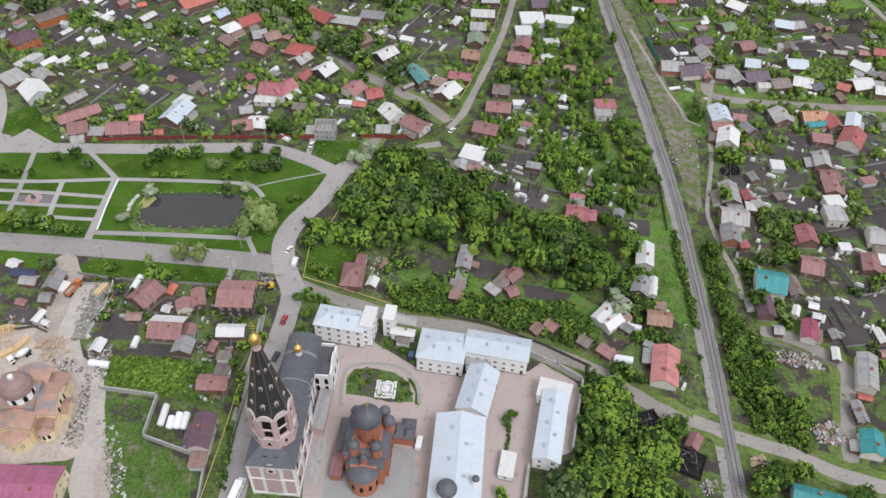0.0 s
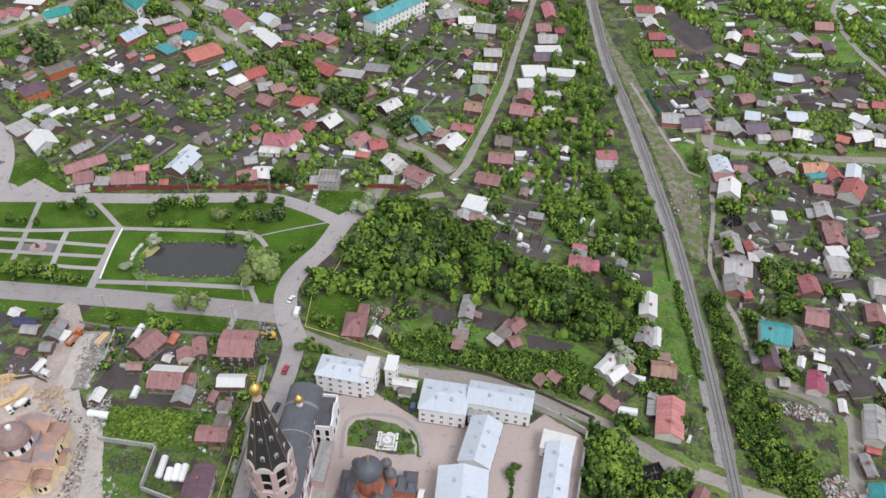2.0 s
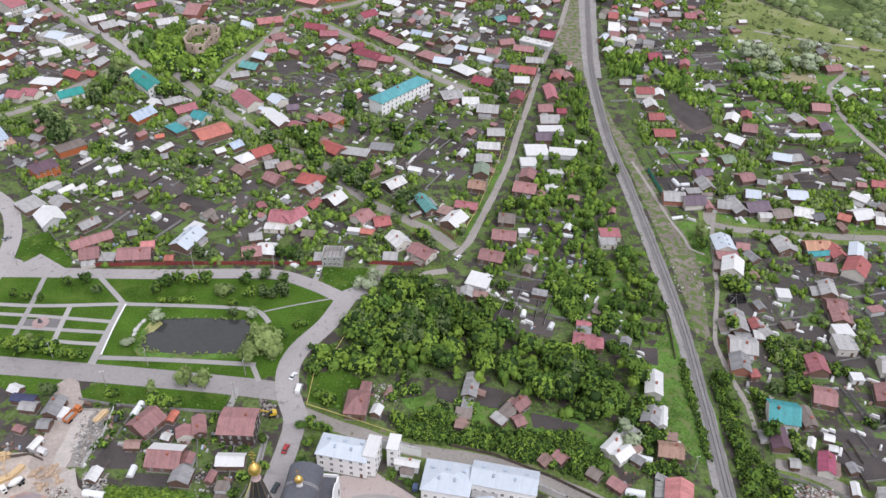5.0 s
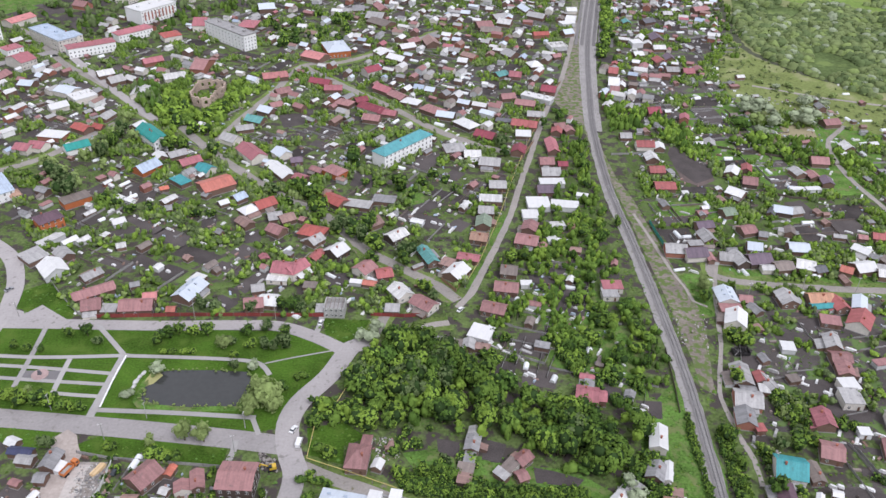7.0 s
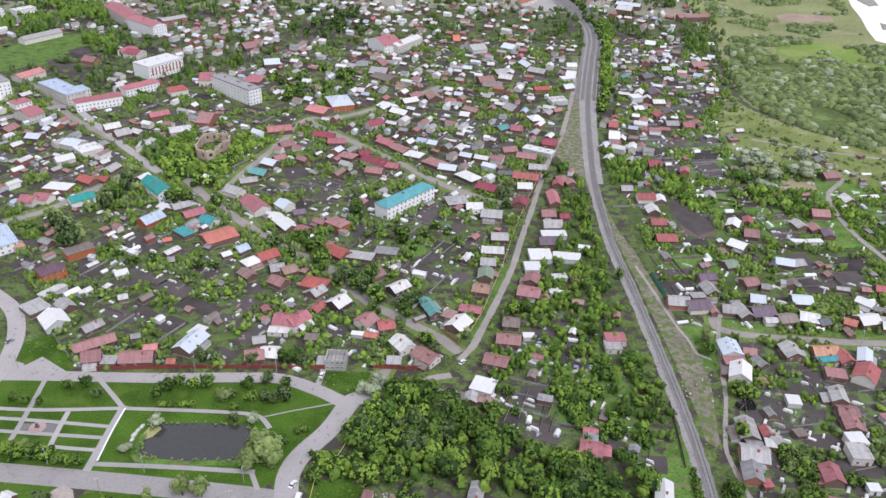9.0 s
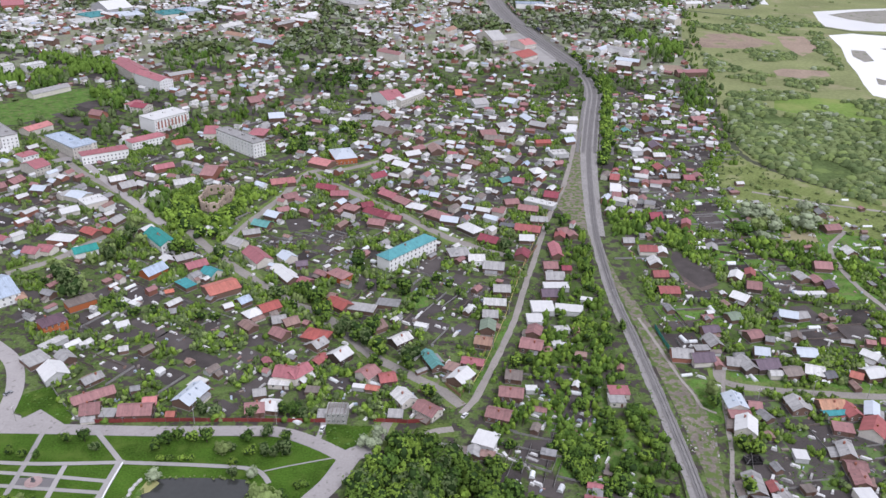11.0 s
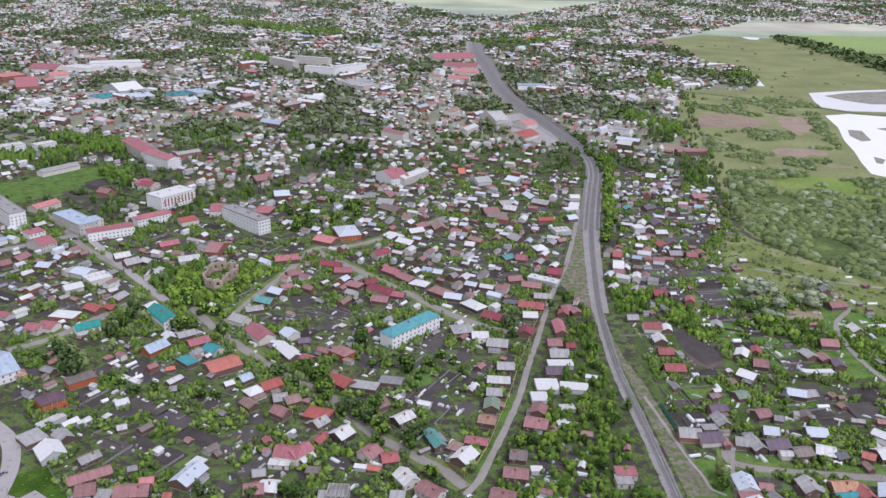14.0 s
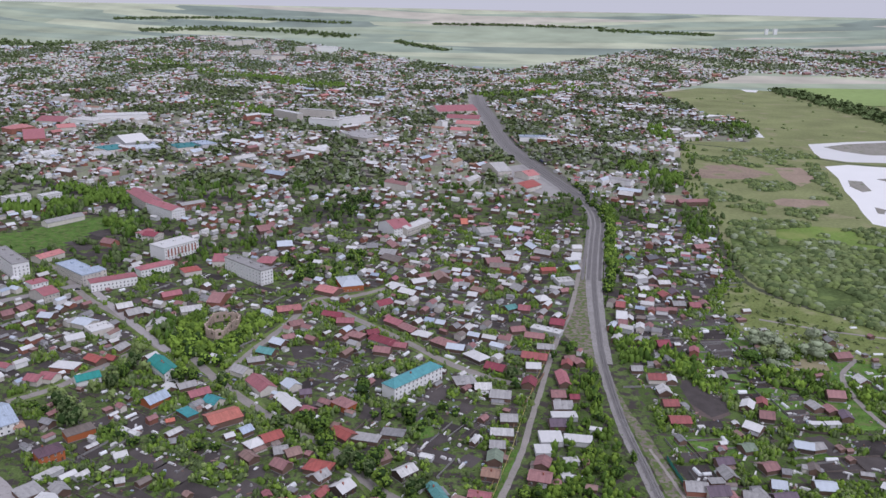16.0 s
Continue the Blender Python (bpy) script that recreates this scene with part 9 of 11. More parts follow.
house(22.0, 700.3, 20.1, 13.8, -5, 3.4, "gable", "greybrown", "wood")
house(35.0, 723.5, 13.9, 12.5, -19, 3.4, "gable", "lwhite", "wood")
house(64.8, 745.9, 19.0, 12.5, -28, 3.4, "gable", "lgrey", "wood")
house(39.4, 595.1, 10.3, 11.2, -10, 3.4, "gable", "rosered", "wood")
house(27.9, 596.6, 11.1, 11.2, 37, 3.2, "gable", "teal2", "wood")
house(-53.7, 623.1, 17.6, 11.2, -33, 3.4, "gable", "white", "wood", roof2="rosebrown")
house(-48.2, 652.1, 15.2, 11.2, 32, 3.2, "gable", "white", "wood")
house(-44.7, 666.1, 13.7, 11.2, 45, 3.2, "gable", "rosebrown", "wood")
house(-699.2, 1565.0, 92.0, 40.0, 26, 10.0, "flat", "white", "whitewash")
house(-736.3, 1503.4, 64.0, 40.0, -18, 8.0, "flat", "lwhite", "whitewash")
house(-799.9, 1373.0, 42.8, 30.0, 60, 10.0, "hip", "pinkred", "brickr")
house(-796.9, 1495.4, 54.3, 45.0, -5, 6.0, "gable", "rosered", "plaster")
house(-739.5, 1418.2, 30.6, 30.0, 36, 6.0, "gable", "pinkred", "plaster")
house(-382.7, 1612.9, 84.9, 14.0, -44, 17.0, "flat", "white", "plaster")
house(-331.6, 1651.7, 74.9, 14.0, -17, 17.0, "flat", "lwhite", "plaster")
house(-291.0, 1523.8, 64.5, 14.0, -18, 16.0, "flat", "lwhite", "whitewash")
house(-246.1, 1571.1, 76.4, 14.0, 50, 15.0, "flat", "white", "whitewash")
house(-215.1, 1433.9, 54.6, 40.0, 38, 6.0, "flat", "lgrey", "plaster")
house(-58.8, 1790.8, 91.8, 60.0, 23, 7.0, "gable", "rosered", "plaster")
house(-33.6, 1665.6, 66.5, 35.0, -4, 7.0, "gable", "rosered", "plaster")
house(-22.0, 1591.4, 46.6, 30.0, -9, 6.0, "gable", "pinkred", "plaster")
house(-69.9, 1523.6, 16.8, 12.0, -53, 18.0, "flat", "white", "whitewash")
house(-33.8, 1506.0, 38.3, 25.0, -11, 6.0, "gable", "pinkred", "plaster")
house(93.9, 1432.8, 47.4, 25.0, 2, 8.0, "flat", "bluegrey", "whitewash")
house(-708.3, 3277.3, 50.1, 40.0, -4, 24.0, "flat", "white", "plaster")
house(-618.2, 3312.4, 76.6, 40.0, -11, 24.0, "flat", "white", "whitewash")
house(-861.6, 3152.8, 48.2, 40.0, -2, 22.0, "flat", "lwhite", "plaster")
house(-1017.7, 3378.1, 57.8, 40.0, 38, 22.0, "flat", "lwhite", "plaster")
house(-980.6, 3436.8, 64.1, 40.0, 54, 22.0, "flat", "lwhite", "plaster")
house(-1173.2, 3586.1, 118.8, 50.0, 39, 10.0, "flat", "white", "plaster")
house(-754.0, 3024.2, 54.5, 40.0, 36, 20.0, "flat", "lgrey", "plaster")
house(-216.3, 359.8, 12.5, 10.0, 46, 6.0, "hip", "purple", "brick")
house(-195.6, 317.7, 15.1, 14.1, -48, 3.4, "gable", "white", "metalw")
house(-196.1, 330.8, 10.5, 8.8, -41, 3.2, "gable", "lgrey", "wood")
house(-210.5, 328.8, 12.2, 15.0, 52, 2.8, "flat", "lgrey", "wood")
house(-208.7, 344.1, 15.9, 6.2, 58, 2.8, "flat", "lwhite", "metalw")
shed(-198.9, 343.8, 8.0, 4.0, 55, 2.4, "gable", "white", "metalw")
shed(-192.4, 344.9, 6.9, 4.0, 60, 2.4, "gable", "lwhite", "metalw")
house(-175.9, 314.6, 11.1, 7.5, 52, 2.6, "gable", "lgrey", "wood")
house(-169.1, 300.6, 21.7, 8.8, 36, 3.2, "gable", "rosebrown", "wood")
house(-165.8, 290.8, 9.5, 11.2, 15, 3.2, "gable", "rosebrown", "wood")
shed(-157.1, 289.0, 6.5, 6.0, 4, 2.6, "flat", "lgrey", "wood")
house(-145.3, 291.4, 14.4, 9.0, 7, 3.4, "gable", "rosebrown", "wood")
house(-141.7, 298.7, 6.7, 7.5, 12, 3.0, "gable", "pinkred", "wood")
house(-124.7, 304.2, 15.0, 9.7, 70, 3.4, "gable", "bwhite", "wood")
house(-124.7, 314.4, 7.0, 10.0, -24, 2.6, "flat", "white", "wood")
shed(-152.5, 308.3, 4.1, 4.0, 23, 2.4, "gable", "grey", "wood")
shed(-129.5, 290.6, 3.8, 4.0, 3, 2.2, "gable", "orangered", "wood")
shed(-181.0, 364.0, 6.5, 6.0, 36, 2.6, "gable", "white", "metalw")
shed(-171.2, 341.2, 4.4, 5.0, 24, 2.4, "gable", "lwhite", "wood")
house(-99.5, 374.7, 8.5, 10.0, 22, 3.0, "gable", "lgrey", "wood")
house(-92.8, 372.9, 9.1, 10.0, 35, 3.2, "gable", "brown", "wood")
house(-114.0, 367.0, 10.5, 8.1, -41, 3.2, "gable", "brown", "wood")
house(-95.7, 360.6, 10.5, 9.3, -31, 3.2, "gable", "rosebrown", "wood")
house(-76.3, 360.2, 15.5, 12.5, -15, 3.4, "hip", "red", "wood")
house(-74.1, 352.5, 9.6, 8.8, 54, 3.0, "gable", "lgrey", "wood")
house(-61.0, 342.2, 10.7, 11.2, 55, 3.8, "gable", "white", "logs")
house(-71.1, 338.4, 9.8, 6.2, 67, 2.6, "gable", "red2", "wood")
house(-83.6, 323.6, 13.2, 12.5, -8, 4.6, "gable", "rosered", "plaster")
house(-78.4, 324.7, 12.7, 10.0, 52, 4.6, "gable", "rosered", "plaster")
house(-86.4, 317.5, 9.8, 5.0, -2, 2.6, "flat", "lwhite", "plaster")
house(-92.8, 296.3, 8.3, 8.0, 13, 3.4, "gable", "rosebrown", "wood")
house(-86.3, 299.2, 7.9, 8.0, -3, 3.0, "gable", "white", "wood")
shed(-93.8, 308.7, 5.8, 6.0, 17, 2.8, "gable", "lgrey", "wood")
shed(-96.4, 334.7, 5.0, 4.0, -57, 2.8, "gable", "rosered", "wood")
shed(-69.7, 313.0, 6.2, 5.0, -1, 2.4, "flat", "greybrown", "wood")
shed(-61.5, 295.0, 4.6, 6.0, 4, 2.6, "flat", "lgrey", "wood")
house(-45.3, 328.0, 10.4, 11.2, 53, 3.4, "gable", "rosebrown", "plaster")
house(-35.6, 324.8, 7.6, 8.0, 18, 3.0, "gable", "red2", "wood")
shed(-48.4, 317.6, 5.7, 3.0, -6, 2.2, "flat", "white", "metalw")
shed(-41.6, 316.8, 6.5, 4.0, -9, 2.2, "gable", "orangered", "wood")
house(-26.2, 309.5, 10.0, 8.2, -53, 3.4, "gable", "lwhite", "plaster")
house(-14.6, 301.0, 11.4, 8.0, -36, 3.4, "gable", "rosebrown", "plaster")
shed(-29.0, 297.2, 6.5, 6.0, 0, 2.6, "flat", "lgrey", "wood")
house(-46.3, 372.1, 9.5, 11.2, 43, 3.2, "gable", "brown", "wood")
house(-32.3, 359.1, 12.3, 10.0, 45, 3.6, "gable", "lwhite", "logs")
house(-14.9, 341.3, 17.4, 7.5, -63, 3.4, "gable", "teal2", "wood")
house(-0.1, 327.8, 11.0, 9.4, 59, 3.4, "gable", "white", "wood")
house(13.5, 375.8, 11.6, 9.8, 86, 3.4, "gable", "mgreen", "wood")
house(15.0, 389.3, 9.3, 10.0, -1, 3.0, "gable", "lgrey", "wood")
house(11.3, 360.9, 10.1, 10.0, -11, 3.2, "gable", "tan", "wood")
house(5.8, 341.6, 12.5, 7.5, -12, 3.0, "gable", "rosered", "wood")
house(-4.9, 336.7, 7.3, 8.8, -25, 2.6, "flat", "brown", "wood")
house(38.2, 372.5, 10.5, 9.5, 76, 3.6, "gable", "rosebrown", "wood")
house(36.2, 359.1, 13.1, 12.5, -13, 3.6, "gable", "rosebrown", "wood")
shed(53.5, 377.2, 7.6, 5.0, 12, 2.6, "flat", "lwhite", "metalw")
shed(49.4, 362.5, 4.9, 5.0, 11, 2.4, "flat", "white", "metalw")
shed(61.1, 375.5, 5.0, 3.3, -87, 2.6, "gable", "tan", "wood")
house(24.1, 316.1, 11.0, 8.0, -6, 3.6, "gable", "redbrown", "wood")
house(25.9, 331.0, 9.0, 10.0, -7, 3.2, "gable", "greybrown", "wood")
shed(33.9, 321.4, 5.2, 4.0, 3, 2.4, "flat", "white", "metalw")
house(17.9, 299.6, 10.7, 8.0, -15, 3.4, "gable", "redbrown", "wood")
house(75.2, 321.5, 11.1, 8.8, 3, 3.2, "flat", "rosered", "plaster")
house(73.4, 315.3, 7.5, 7.0, 4, 3.0, "flat", "lgrey", "plaster")
house(120.3, 424.9, 13.5, 11.2, 4, 3.2, "gable", "red2", "wood")
house(161.0, 419.9, 11.2, 11.2, -39, 3.2, "gable", "white", "wood")
house(181.8, 401.0, 11.1, 10.0, -15, 3.4, "gable", "bwhite", "logs")
shed(175.8, 399.5, 8.0, 4.1, 58, 2.8, "gable", "dgrey", "wood")
house(188.9, 401.5, 8.5, 8.8, 18, 2.8, "gable", "lgrey", "wood")
house(133.3, 381.6, 10.8, 8.8, 14, 3.2, "gable", "purple2", "wood")
house(131.9, 369.0, 11.6, 9.1, -77, 3.4, "gable", "lgrey", "wood")
house(112.7, 356.1, 12.2, 11.2, -2, 3.4, "gable", "lgrey", "brickr")
house(122.2, 353.0, 12.9, 11.2, 9, 3.4, "gable", "purple2", "plaster")
house(129.2, 350.0, 8.1, 4.0, -86, 3.0, "gable", "rosebrown", "wood")
house(124.5, 362.6, 8.8, 6.2, 8, 3.0, "flat", "lgrey", "wood")
house(138.3, 350.8, 9.7, 10.0, -7, 3.0, "gable", "lgrey", "wood")
house(143.3, 348.5, 12.8, 8.8, -74, 3.6, "gable", "lgrey", "logs")
house(153.3, 349.3, 13.7, 11.2, 13, 3.4, "gable", "purple2", "logs")
shed(156.1, 342.4, 6.3, 5.0, 4, 2.8, "gable", "lwhite", "plaster")
house(154.8, 361.4, 8.2, 10.0, -9, 3.2, "gable", "bwhite", "wood")
house(164.2, 344.3, 10.8, 10.0, 12, 3.0, "gable", "greybrown", "wood")
house(176.2, 345.8, 10.0, 11.2, -17, 3.2, "gable", "lwhite", "wood")
shed(182.0, 342.7, 6.0, 6.0, 18, 2.8, "gable", "dgrey", "wood")
house(177.7, 362.1, 11.6, 11.2, -2, 3.2, "gable", "bwhite", "wood")
house(155.7, 378.5, 9.5, 10.0, 20, 3.0, "gable", "redbrown", "wood")
house(150.3, 397.1, 8.3, 10.0, 19, 3.0, "gable", "mgreen", "wood")
shed(195.9, 343.0, 5.8, 6.0, -27, 2.8, "gable", "orangered", "wood")
house(204.9, 345.5, 12.0, 11.2, 15, 3.4, "gable", "white", "wood")
house(128.4, 316.2, 12.8, 11.4, -87, 3.6, "gable", "bwhite", "plaster")
house(128.5, 298.3, 11.0, 9.2, 73, 3.6, "gable", "white", "plaster")
house(128.5, 306.8, 11.6, 7.5, 1, 3.0, "flat", "rosebrown", "wood")
shed(137.4, 315.1, 6.0, 6.0, -5, 2.6, "gable", "rosebrown", "wood")
shed(139.9, 307.4, 7.0, 5.2, -62, 2.6, "gable", "grey", "wood")
house(157.3, 316.2, 11.6, 10.3, -83, 3.4, "gable", "lgrey", "wood")
house(173.1, 317.3, 13.6, 10.0, 6, 3.2, "gable", "orange2", "wood")
house(172.9, 311.8, 13.2, 5.0, 10, 2.8, "gable", "teal", "wood")
house(180.8, 313.1, 10.5, 8.9, -79, 3.2, "gable", "red2", "wood")
house(190.9, 314.3, 12.8, 7.5, 67, 3.4, "gable", "bwhite", "wood")
house(172.5, 300.7, 10.1, 8.8, -11, 2.8, "flat", "rosebrown", "wood")
house(185.8, 300.5, 14.0, 12.4, 58, 3.6, "gable", "red2", "plaster")
house(167.1, 284.2, 9.0, 6.7, 83, 3.4, "gable", "lgrey", "wood")
house(167.2, 274.4, 8.2, 7.0, -2, 3.0, "gable", "redbrown", "wood")
house(166.0, 266.3, 8.0, 6.5, 84, 3.2, "gable", "redbrown", "wood")
shed(146.7, 280.8, 5.6, 6.0, -4, 2.6, "flat", "white", "metalw")
house(120.7, 260.3, 12.0, 7.5, 88, 3.2, "gable", "lgrey", "wood")
shed(133.8, 272.2, 5.0, 3.5, -75, 2.4, "gable", "grey", "wood")
shed(128.4, 259.3, 6.0, 4.8, -86, 2.8, "gable", "red2", "wood")
house(130.5, 256.5, 9.0, 3.3, -69, 3.0, "gable", "lgrey", "wood")
shed(128.1, 252.7, 4.1, 5.0, -7, 2.6, "flat", "lwhite", "wood")
house(119.4, 245.8, 10.5, 10.0, -8, 3.2, "gable", "lgrey", "brickr")
house(120.8, 250.9, 6.0, 5.0, -4, 3.0, "gable", "grey", "wood")
house(115.6, 235.1, 9.0, 7.3, 83, 3.2, "gable", "grey", "brickr")
shed(119.9, 230.2, 3.6, 4.0, 8, 2.6, "flat", "red2", "wood")
house(161.7, 248.7, 7.9, 9.0, -1, 4.0, "flat", "lgrey", "plaster")
house(163.7, 256.3, 7.2, 7.0, 6, 3.8, "flat", "white", "plaster")
house(146.2, 235.9, 9.0, 7.4, 88, 3.4, "gable", "rosered", "wood")
house(143.3, 218.9, 7.9, 9.0, -14, 3.4, "gable", "redbrown", "wood")
house(124.7, 209.5, 10.6, 11.0, -10, 3.6, "gable", "teal", "plaster")
house(133.4, 208.3, 9.0, 4.6, -86, 3.0, "gable", "greybrown", "wood")
house(167.3, 221.2, 9.0, 6.5, 77, 3.2, "gable", "redbrown", "wood")
shed(160.3, 230.5, 4.4, 4.0, 0, 2.6, "flat", "white", "metalw")
house(-186.6, 425.1, 16.3, 12.5, 58, 3.4, "gable", "bluegrey", "brick")
house(-183.8, 440.4, 9.3, 8.5, -54, 3.0, "gable", "white", "wood")
house(-174.6, 444.3, 12.3, 10.0, 38, 3.0, "gable", "lgrey", "wood")
house(-163.7, 434.5, 14.4, 11.2, 40, 3.4, "gable", "rosered", "wood")
house(-151.6, 425.6, 11.5, 11.2, -30, 3.4, "gable", "teal", "plaster")
house(-162.0, 410.7, 13.5, 8.8, -39, 3.0, "flat", "teal", "wood")
house(-140.2, 406.5, 21.3, 17.5, 39, 4.0, "gable", "orangered", "wood")
house(-129.3, 448.1, 23.9, 13.8, -49, 4.0, "gable", "rosered", "plaster")
house(-111.0, 449.7, 11.3, 11.2, -46, 3.6, "gable", "bwhite", "plaster")
house(-107.5, 427.1, 25.1, 10.0, -50, 3.4, "gable", "white", "wood")
house(-100.3, 441.3, 7.8, 7.5, 17, 3.0, "gable", "purple2", "wood")
shed(-168.9, 401.7, 4.7, 4.0, 29, 2.4, "gable", "orange", "wood")
house(-123.9, 393.9, 8.0, 8.8, 50, 3.0, "gable", "bluegrey", "wood")
house(-114.9, 380.7, 11.3, 10.0, 46, 3.0, "hip", "white", "wood")
house(-107.8, 387.1, 12.9, 11.2, 41, 3.4, "gable", "red", "wood")
shed(-131.2, 388.1, 5.3, 5.0, 40, 2.4, "gable", "white", "wood")
house(64.8, 502.8, 8.6, 10.0, 20, 3.4, "gable", "redbrown", "wood")
house(71.2, 499.3, 8.1, 7.5, -76, 3.2, "gable", "rosebrown", "wood")
house(57.9, 473.1, 20.9, 8.7, -85, 3.4, "gable", "rosered", "wood")
house(52.8, 451.2, 9.8, 11.2, 5, 3.2, "gable", "rosebrown", "wood")
house(62.5, 448.7, 6.4, 7.5, 4, 3.0, "gable", "crimson", "wood")
house(54.3, 437.1, 12.6, 12.5, 5, 3.2, "gable", "lgrey", "wood")
house(54.2, 425.4, 17.0, 8.8, 5, 3.0, "flat", "white", "metalw")
house(49.4, 415.4, 10.3, 11.2, 5, 3.2, "gable", "purple2", "wood")
house(44.5, 399.3, 14.3, 15.0, 5, 3.2, "flat", "white", "metalw")
house(59.4, 398.7, 17.7, 10.0, -5, 3.0, "flat", "white", "metalw")
shed(70.5, 410.7, 6.4, 4.0, -13, 2.6, "flat", "white", "metalw")
house(39.4, 386.2, 10.0, 11.2, 4, 3.0, "flat", "white", "metalw")
house(36.3, 465.8, 11.6, 10.3, 78, 3.4, "gable", "crimson", "wood")
house(40.2, 490.5, 10.8, 10.0, 0, 3.0, "gable", "white", "wood")
house(22.0, 418.9, 11.0, 11.2, 1, 3.2, "gable", "lgrey", "wood")
house(17.7, 402.0, 14.8, 10.0, -1, 3.2, "flat", "lwhite", "wood")
house(-4.4, 465.5, 15.0, 15.0, 16, 3.2, "hip", "lgrey", "wood")
house(7.0, 457.5, 11.5, 11.2, 5, 3.2, "gable", "lwhite", "wood")
house(17.9, 447.7, 14.5, 12.5, -6, 3.2, "gable", "lgrey", "wood")
house(144.7, 678.8, 11.1, 12.5, 15, 4.5, "flat", "white", "metalw")
house(142.1, 652.5, 9.1, 10.0, 16, 3.0, "gable", "white", "wood")
house(164.5, 694.6, 16.3, 13.4, -84, 3.4, "gable", "purple2", "wood")
house(162.4, 669.7, 11.5, 11.2, 6, 3.2, "gable", "lwhite", "wood")
house(157.1, 637.9, 11.6, 10.7, -75, 3.2, "gable", "red2", "wood")
house(166.3, 645.1, 11.6, 10.2, -84, 3.2, "gable", "purple2", "wood")
house(163.2, 617.8, 11.2, 11.2, 5, 3.2, "gable", "lgrey", "wood")
house(175.3, 615.3, 9.6, 11.2, 6, 3.2, "gable", "rosered", "wood")
house(184.7, 622.0, 9.3, 8.2, -85, 3.2, "gable", "rosebrown", "wood")
house(145.6, 736.9, 10.5, 8.7, -84, 3.2, "gable", "teal2", "wood")
house(165.6, 741.3, 14.0, 11.2, 32, 3.2, "gable", "dgrey", "wood")
house(222.6, 783.2, 17.5, 11.2, 21, 3.4, "gable", "rosebrown", "wood")
house(188.2, 766.9, 9.7, 11.2, 6, 3.2, "gable", "lwhite", "wood")
house(198.9, 777.1, 9.3, 8.6, -83, 3.2, "gable", "white", "wood")
house(118.2, 480.1, 12.8, 11.2, 1, 3.4, "gable", "red2", "plaster")
house(127.2, 478.7, 9.3, 7.5, 87, 3.0, "gable", "white", "wood")
house(119.2, 461.7, 10.5, 9.7, -86, 3.2, "gable", "lwhite", "wood")
house(119.2, 445.0, 10.3, 10.0, 5, 3.2, "gable", "red2", "wood")
house(107.7, 493.0, 8.2, 8.8, 4, 2.8, "gable", "lgrey", "wood")
house(133.5, 534.8, 10.3, 11.2, 11, 3.4, "gable", "crimson", "wood")
house(161.1, 485.7, 10.5, 8.4, 81, 3.2, "gable", "lgrey", "logs")
house(165.5, 446.6, 11.6, 9.2, 65, 3.4, "gable", "white", "wood")
house(175.5, 451.4, 9.3, 7.4, 73, 3.2, "gable", "red2", "wood")
house(172.7, 434.2, 9.4, 11.2, -11, 3.2, "gable", "redbrown", "logs")
house(206.1, 448.9, 10.5, 8.7, -74, 3.2, "gable", "lgrey", "wood")
house(214.2, 445.5, 9.3, 8.1, -80, 3.0, "gable", "rosebrown", "wood")
house(219.8, 438.3, 10.5, 8.3, 87, 3.2, "gable", "purple2", "wood")
house(224.5, 464.9, 11.9, 11.2, -4, 3.2, "gable", "rosebrown", "wood")
house(256.4, 553.2, 9.3, 7.7, -85, 3.0, "gable", "grey", "wood")
house(253.5, 526.0, 13.3, 11.2, 14, 3.2, "gable", "rosebrown", "wood")
house(250.5, 487.3, 10.5, 9.7, -80, 3.2, "gable", "lwhite", "wood")
shed(199.1, 428.3, 8.2, 4.0, -1, 2.4, "flat", "white", "metalw")
shed(208.9, 429.1, 8.8, 4.0, 8, 2.4, "flat", "white", "metalw")
house(15.6, 486.4, 15.3, 12.5, -26, 3.4, "gable", "crimson", "wood")
house(-62.2, 523.2, 23.6, 12.5, -32, 3.4, "gable", "crimson", "plaster")
house(-61.1, 506.7, 13.3, 10.0, -13, 3.2, "gable", "rosebrown", "wood")
house(-51.2, 516.5, 13.8, 8.8, -13, 3.0, "gable", "rosered", "wood")
house(-83.1, 531.2, 13.6, 11.2, -24, 3.4, "hip", "redbrown", "wood")
house(-20.6, 523.5, 19.4, 12.5, -37, 3.6, "hip", "redbrown", "wood")
house(-11.4, 516.5, 14.0, 11.2, -13, 3.2, "gable", "bwhite", "wood")
house(2.8, 502.9, 18.6, 12.5, -45, 3.4, "hip", "white", "logs")
house(-36.6, 537.5, 15.0, 11.2, -22, 3.2, "hip", "white", "wood")
house(-57.8, 558.3, 17.1, 11.2, -39, 3.4, "gable", "rosered", "wood")
house(-46.5, 546.4, 16.7, 11.2, -44, 3.4, "gable", "rosebrown", "wood")
house(62.8, 496.6, 9.3, 8.3, 80, 3.2, "gable", "red2", "wood")
house(42.0, 505.2, 19.7, 11.2, -13, 3.4, "gable", "red2", "wood")
house(44.2, 540.6, 16.0, 10.0, -12, 3.4, "gable", "rosebrown", "wood")
house(53.5, 553.2, 26.3, 10.0, -27, 3.2, "flat", "white", "metalw")
house(50.7, 522.5, 13.2, 10.0, -5, 3.0, "gable", "lgrey", "wood")
house(28.2, 510.7, 12.4, 7.5, -10, 2.8, "flat", "dgrey", "wood")
house(-74.6, 427.5, 14.9, 11.2, -36, 4.4, "hip", "rosebrown", "brick")
house(-69.4, 393.6, 15.3, 11.2, -37, 3.4, "gable", "red", "wood")
house(-56.2, 391.1, 16.9, 10.0, -11, 2.8, "flat", "lgrey", "wood")
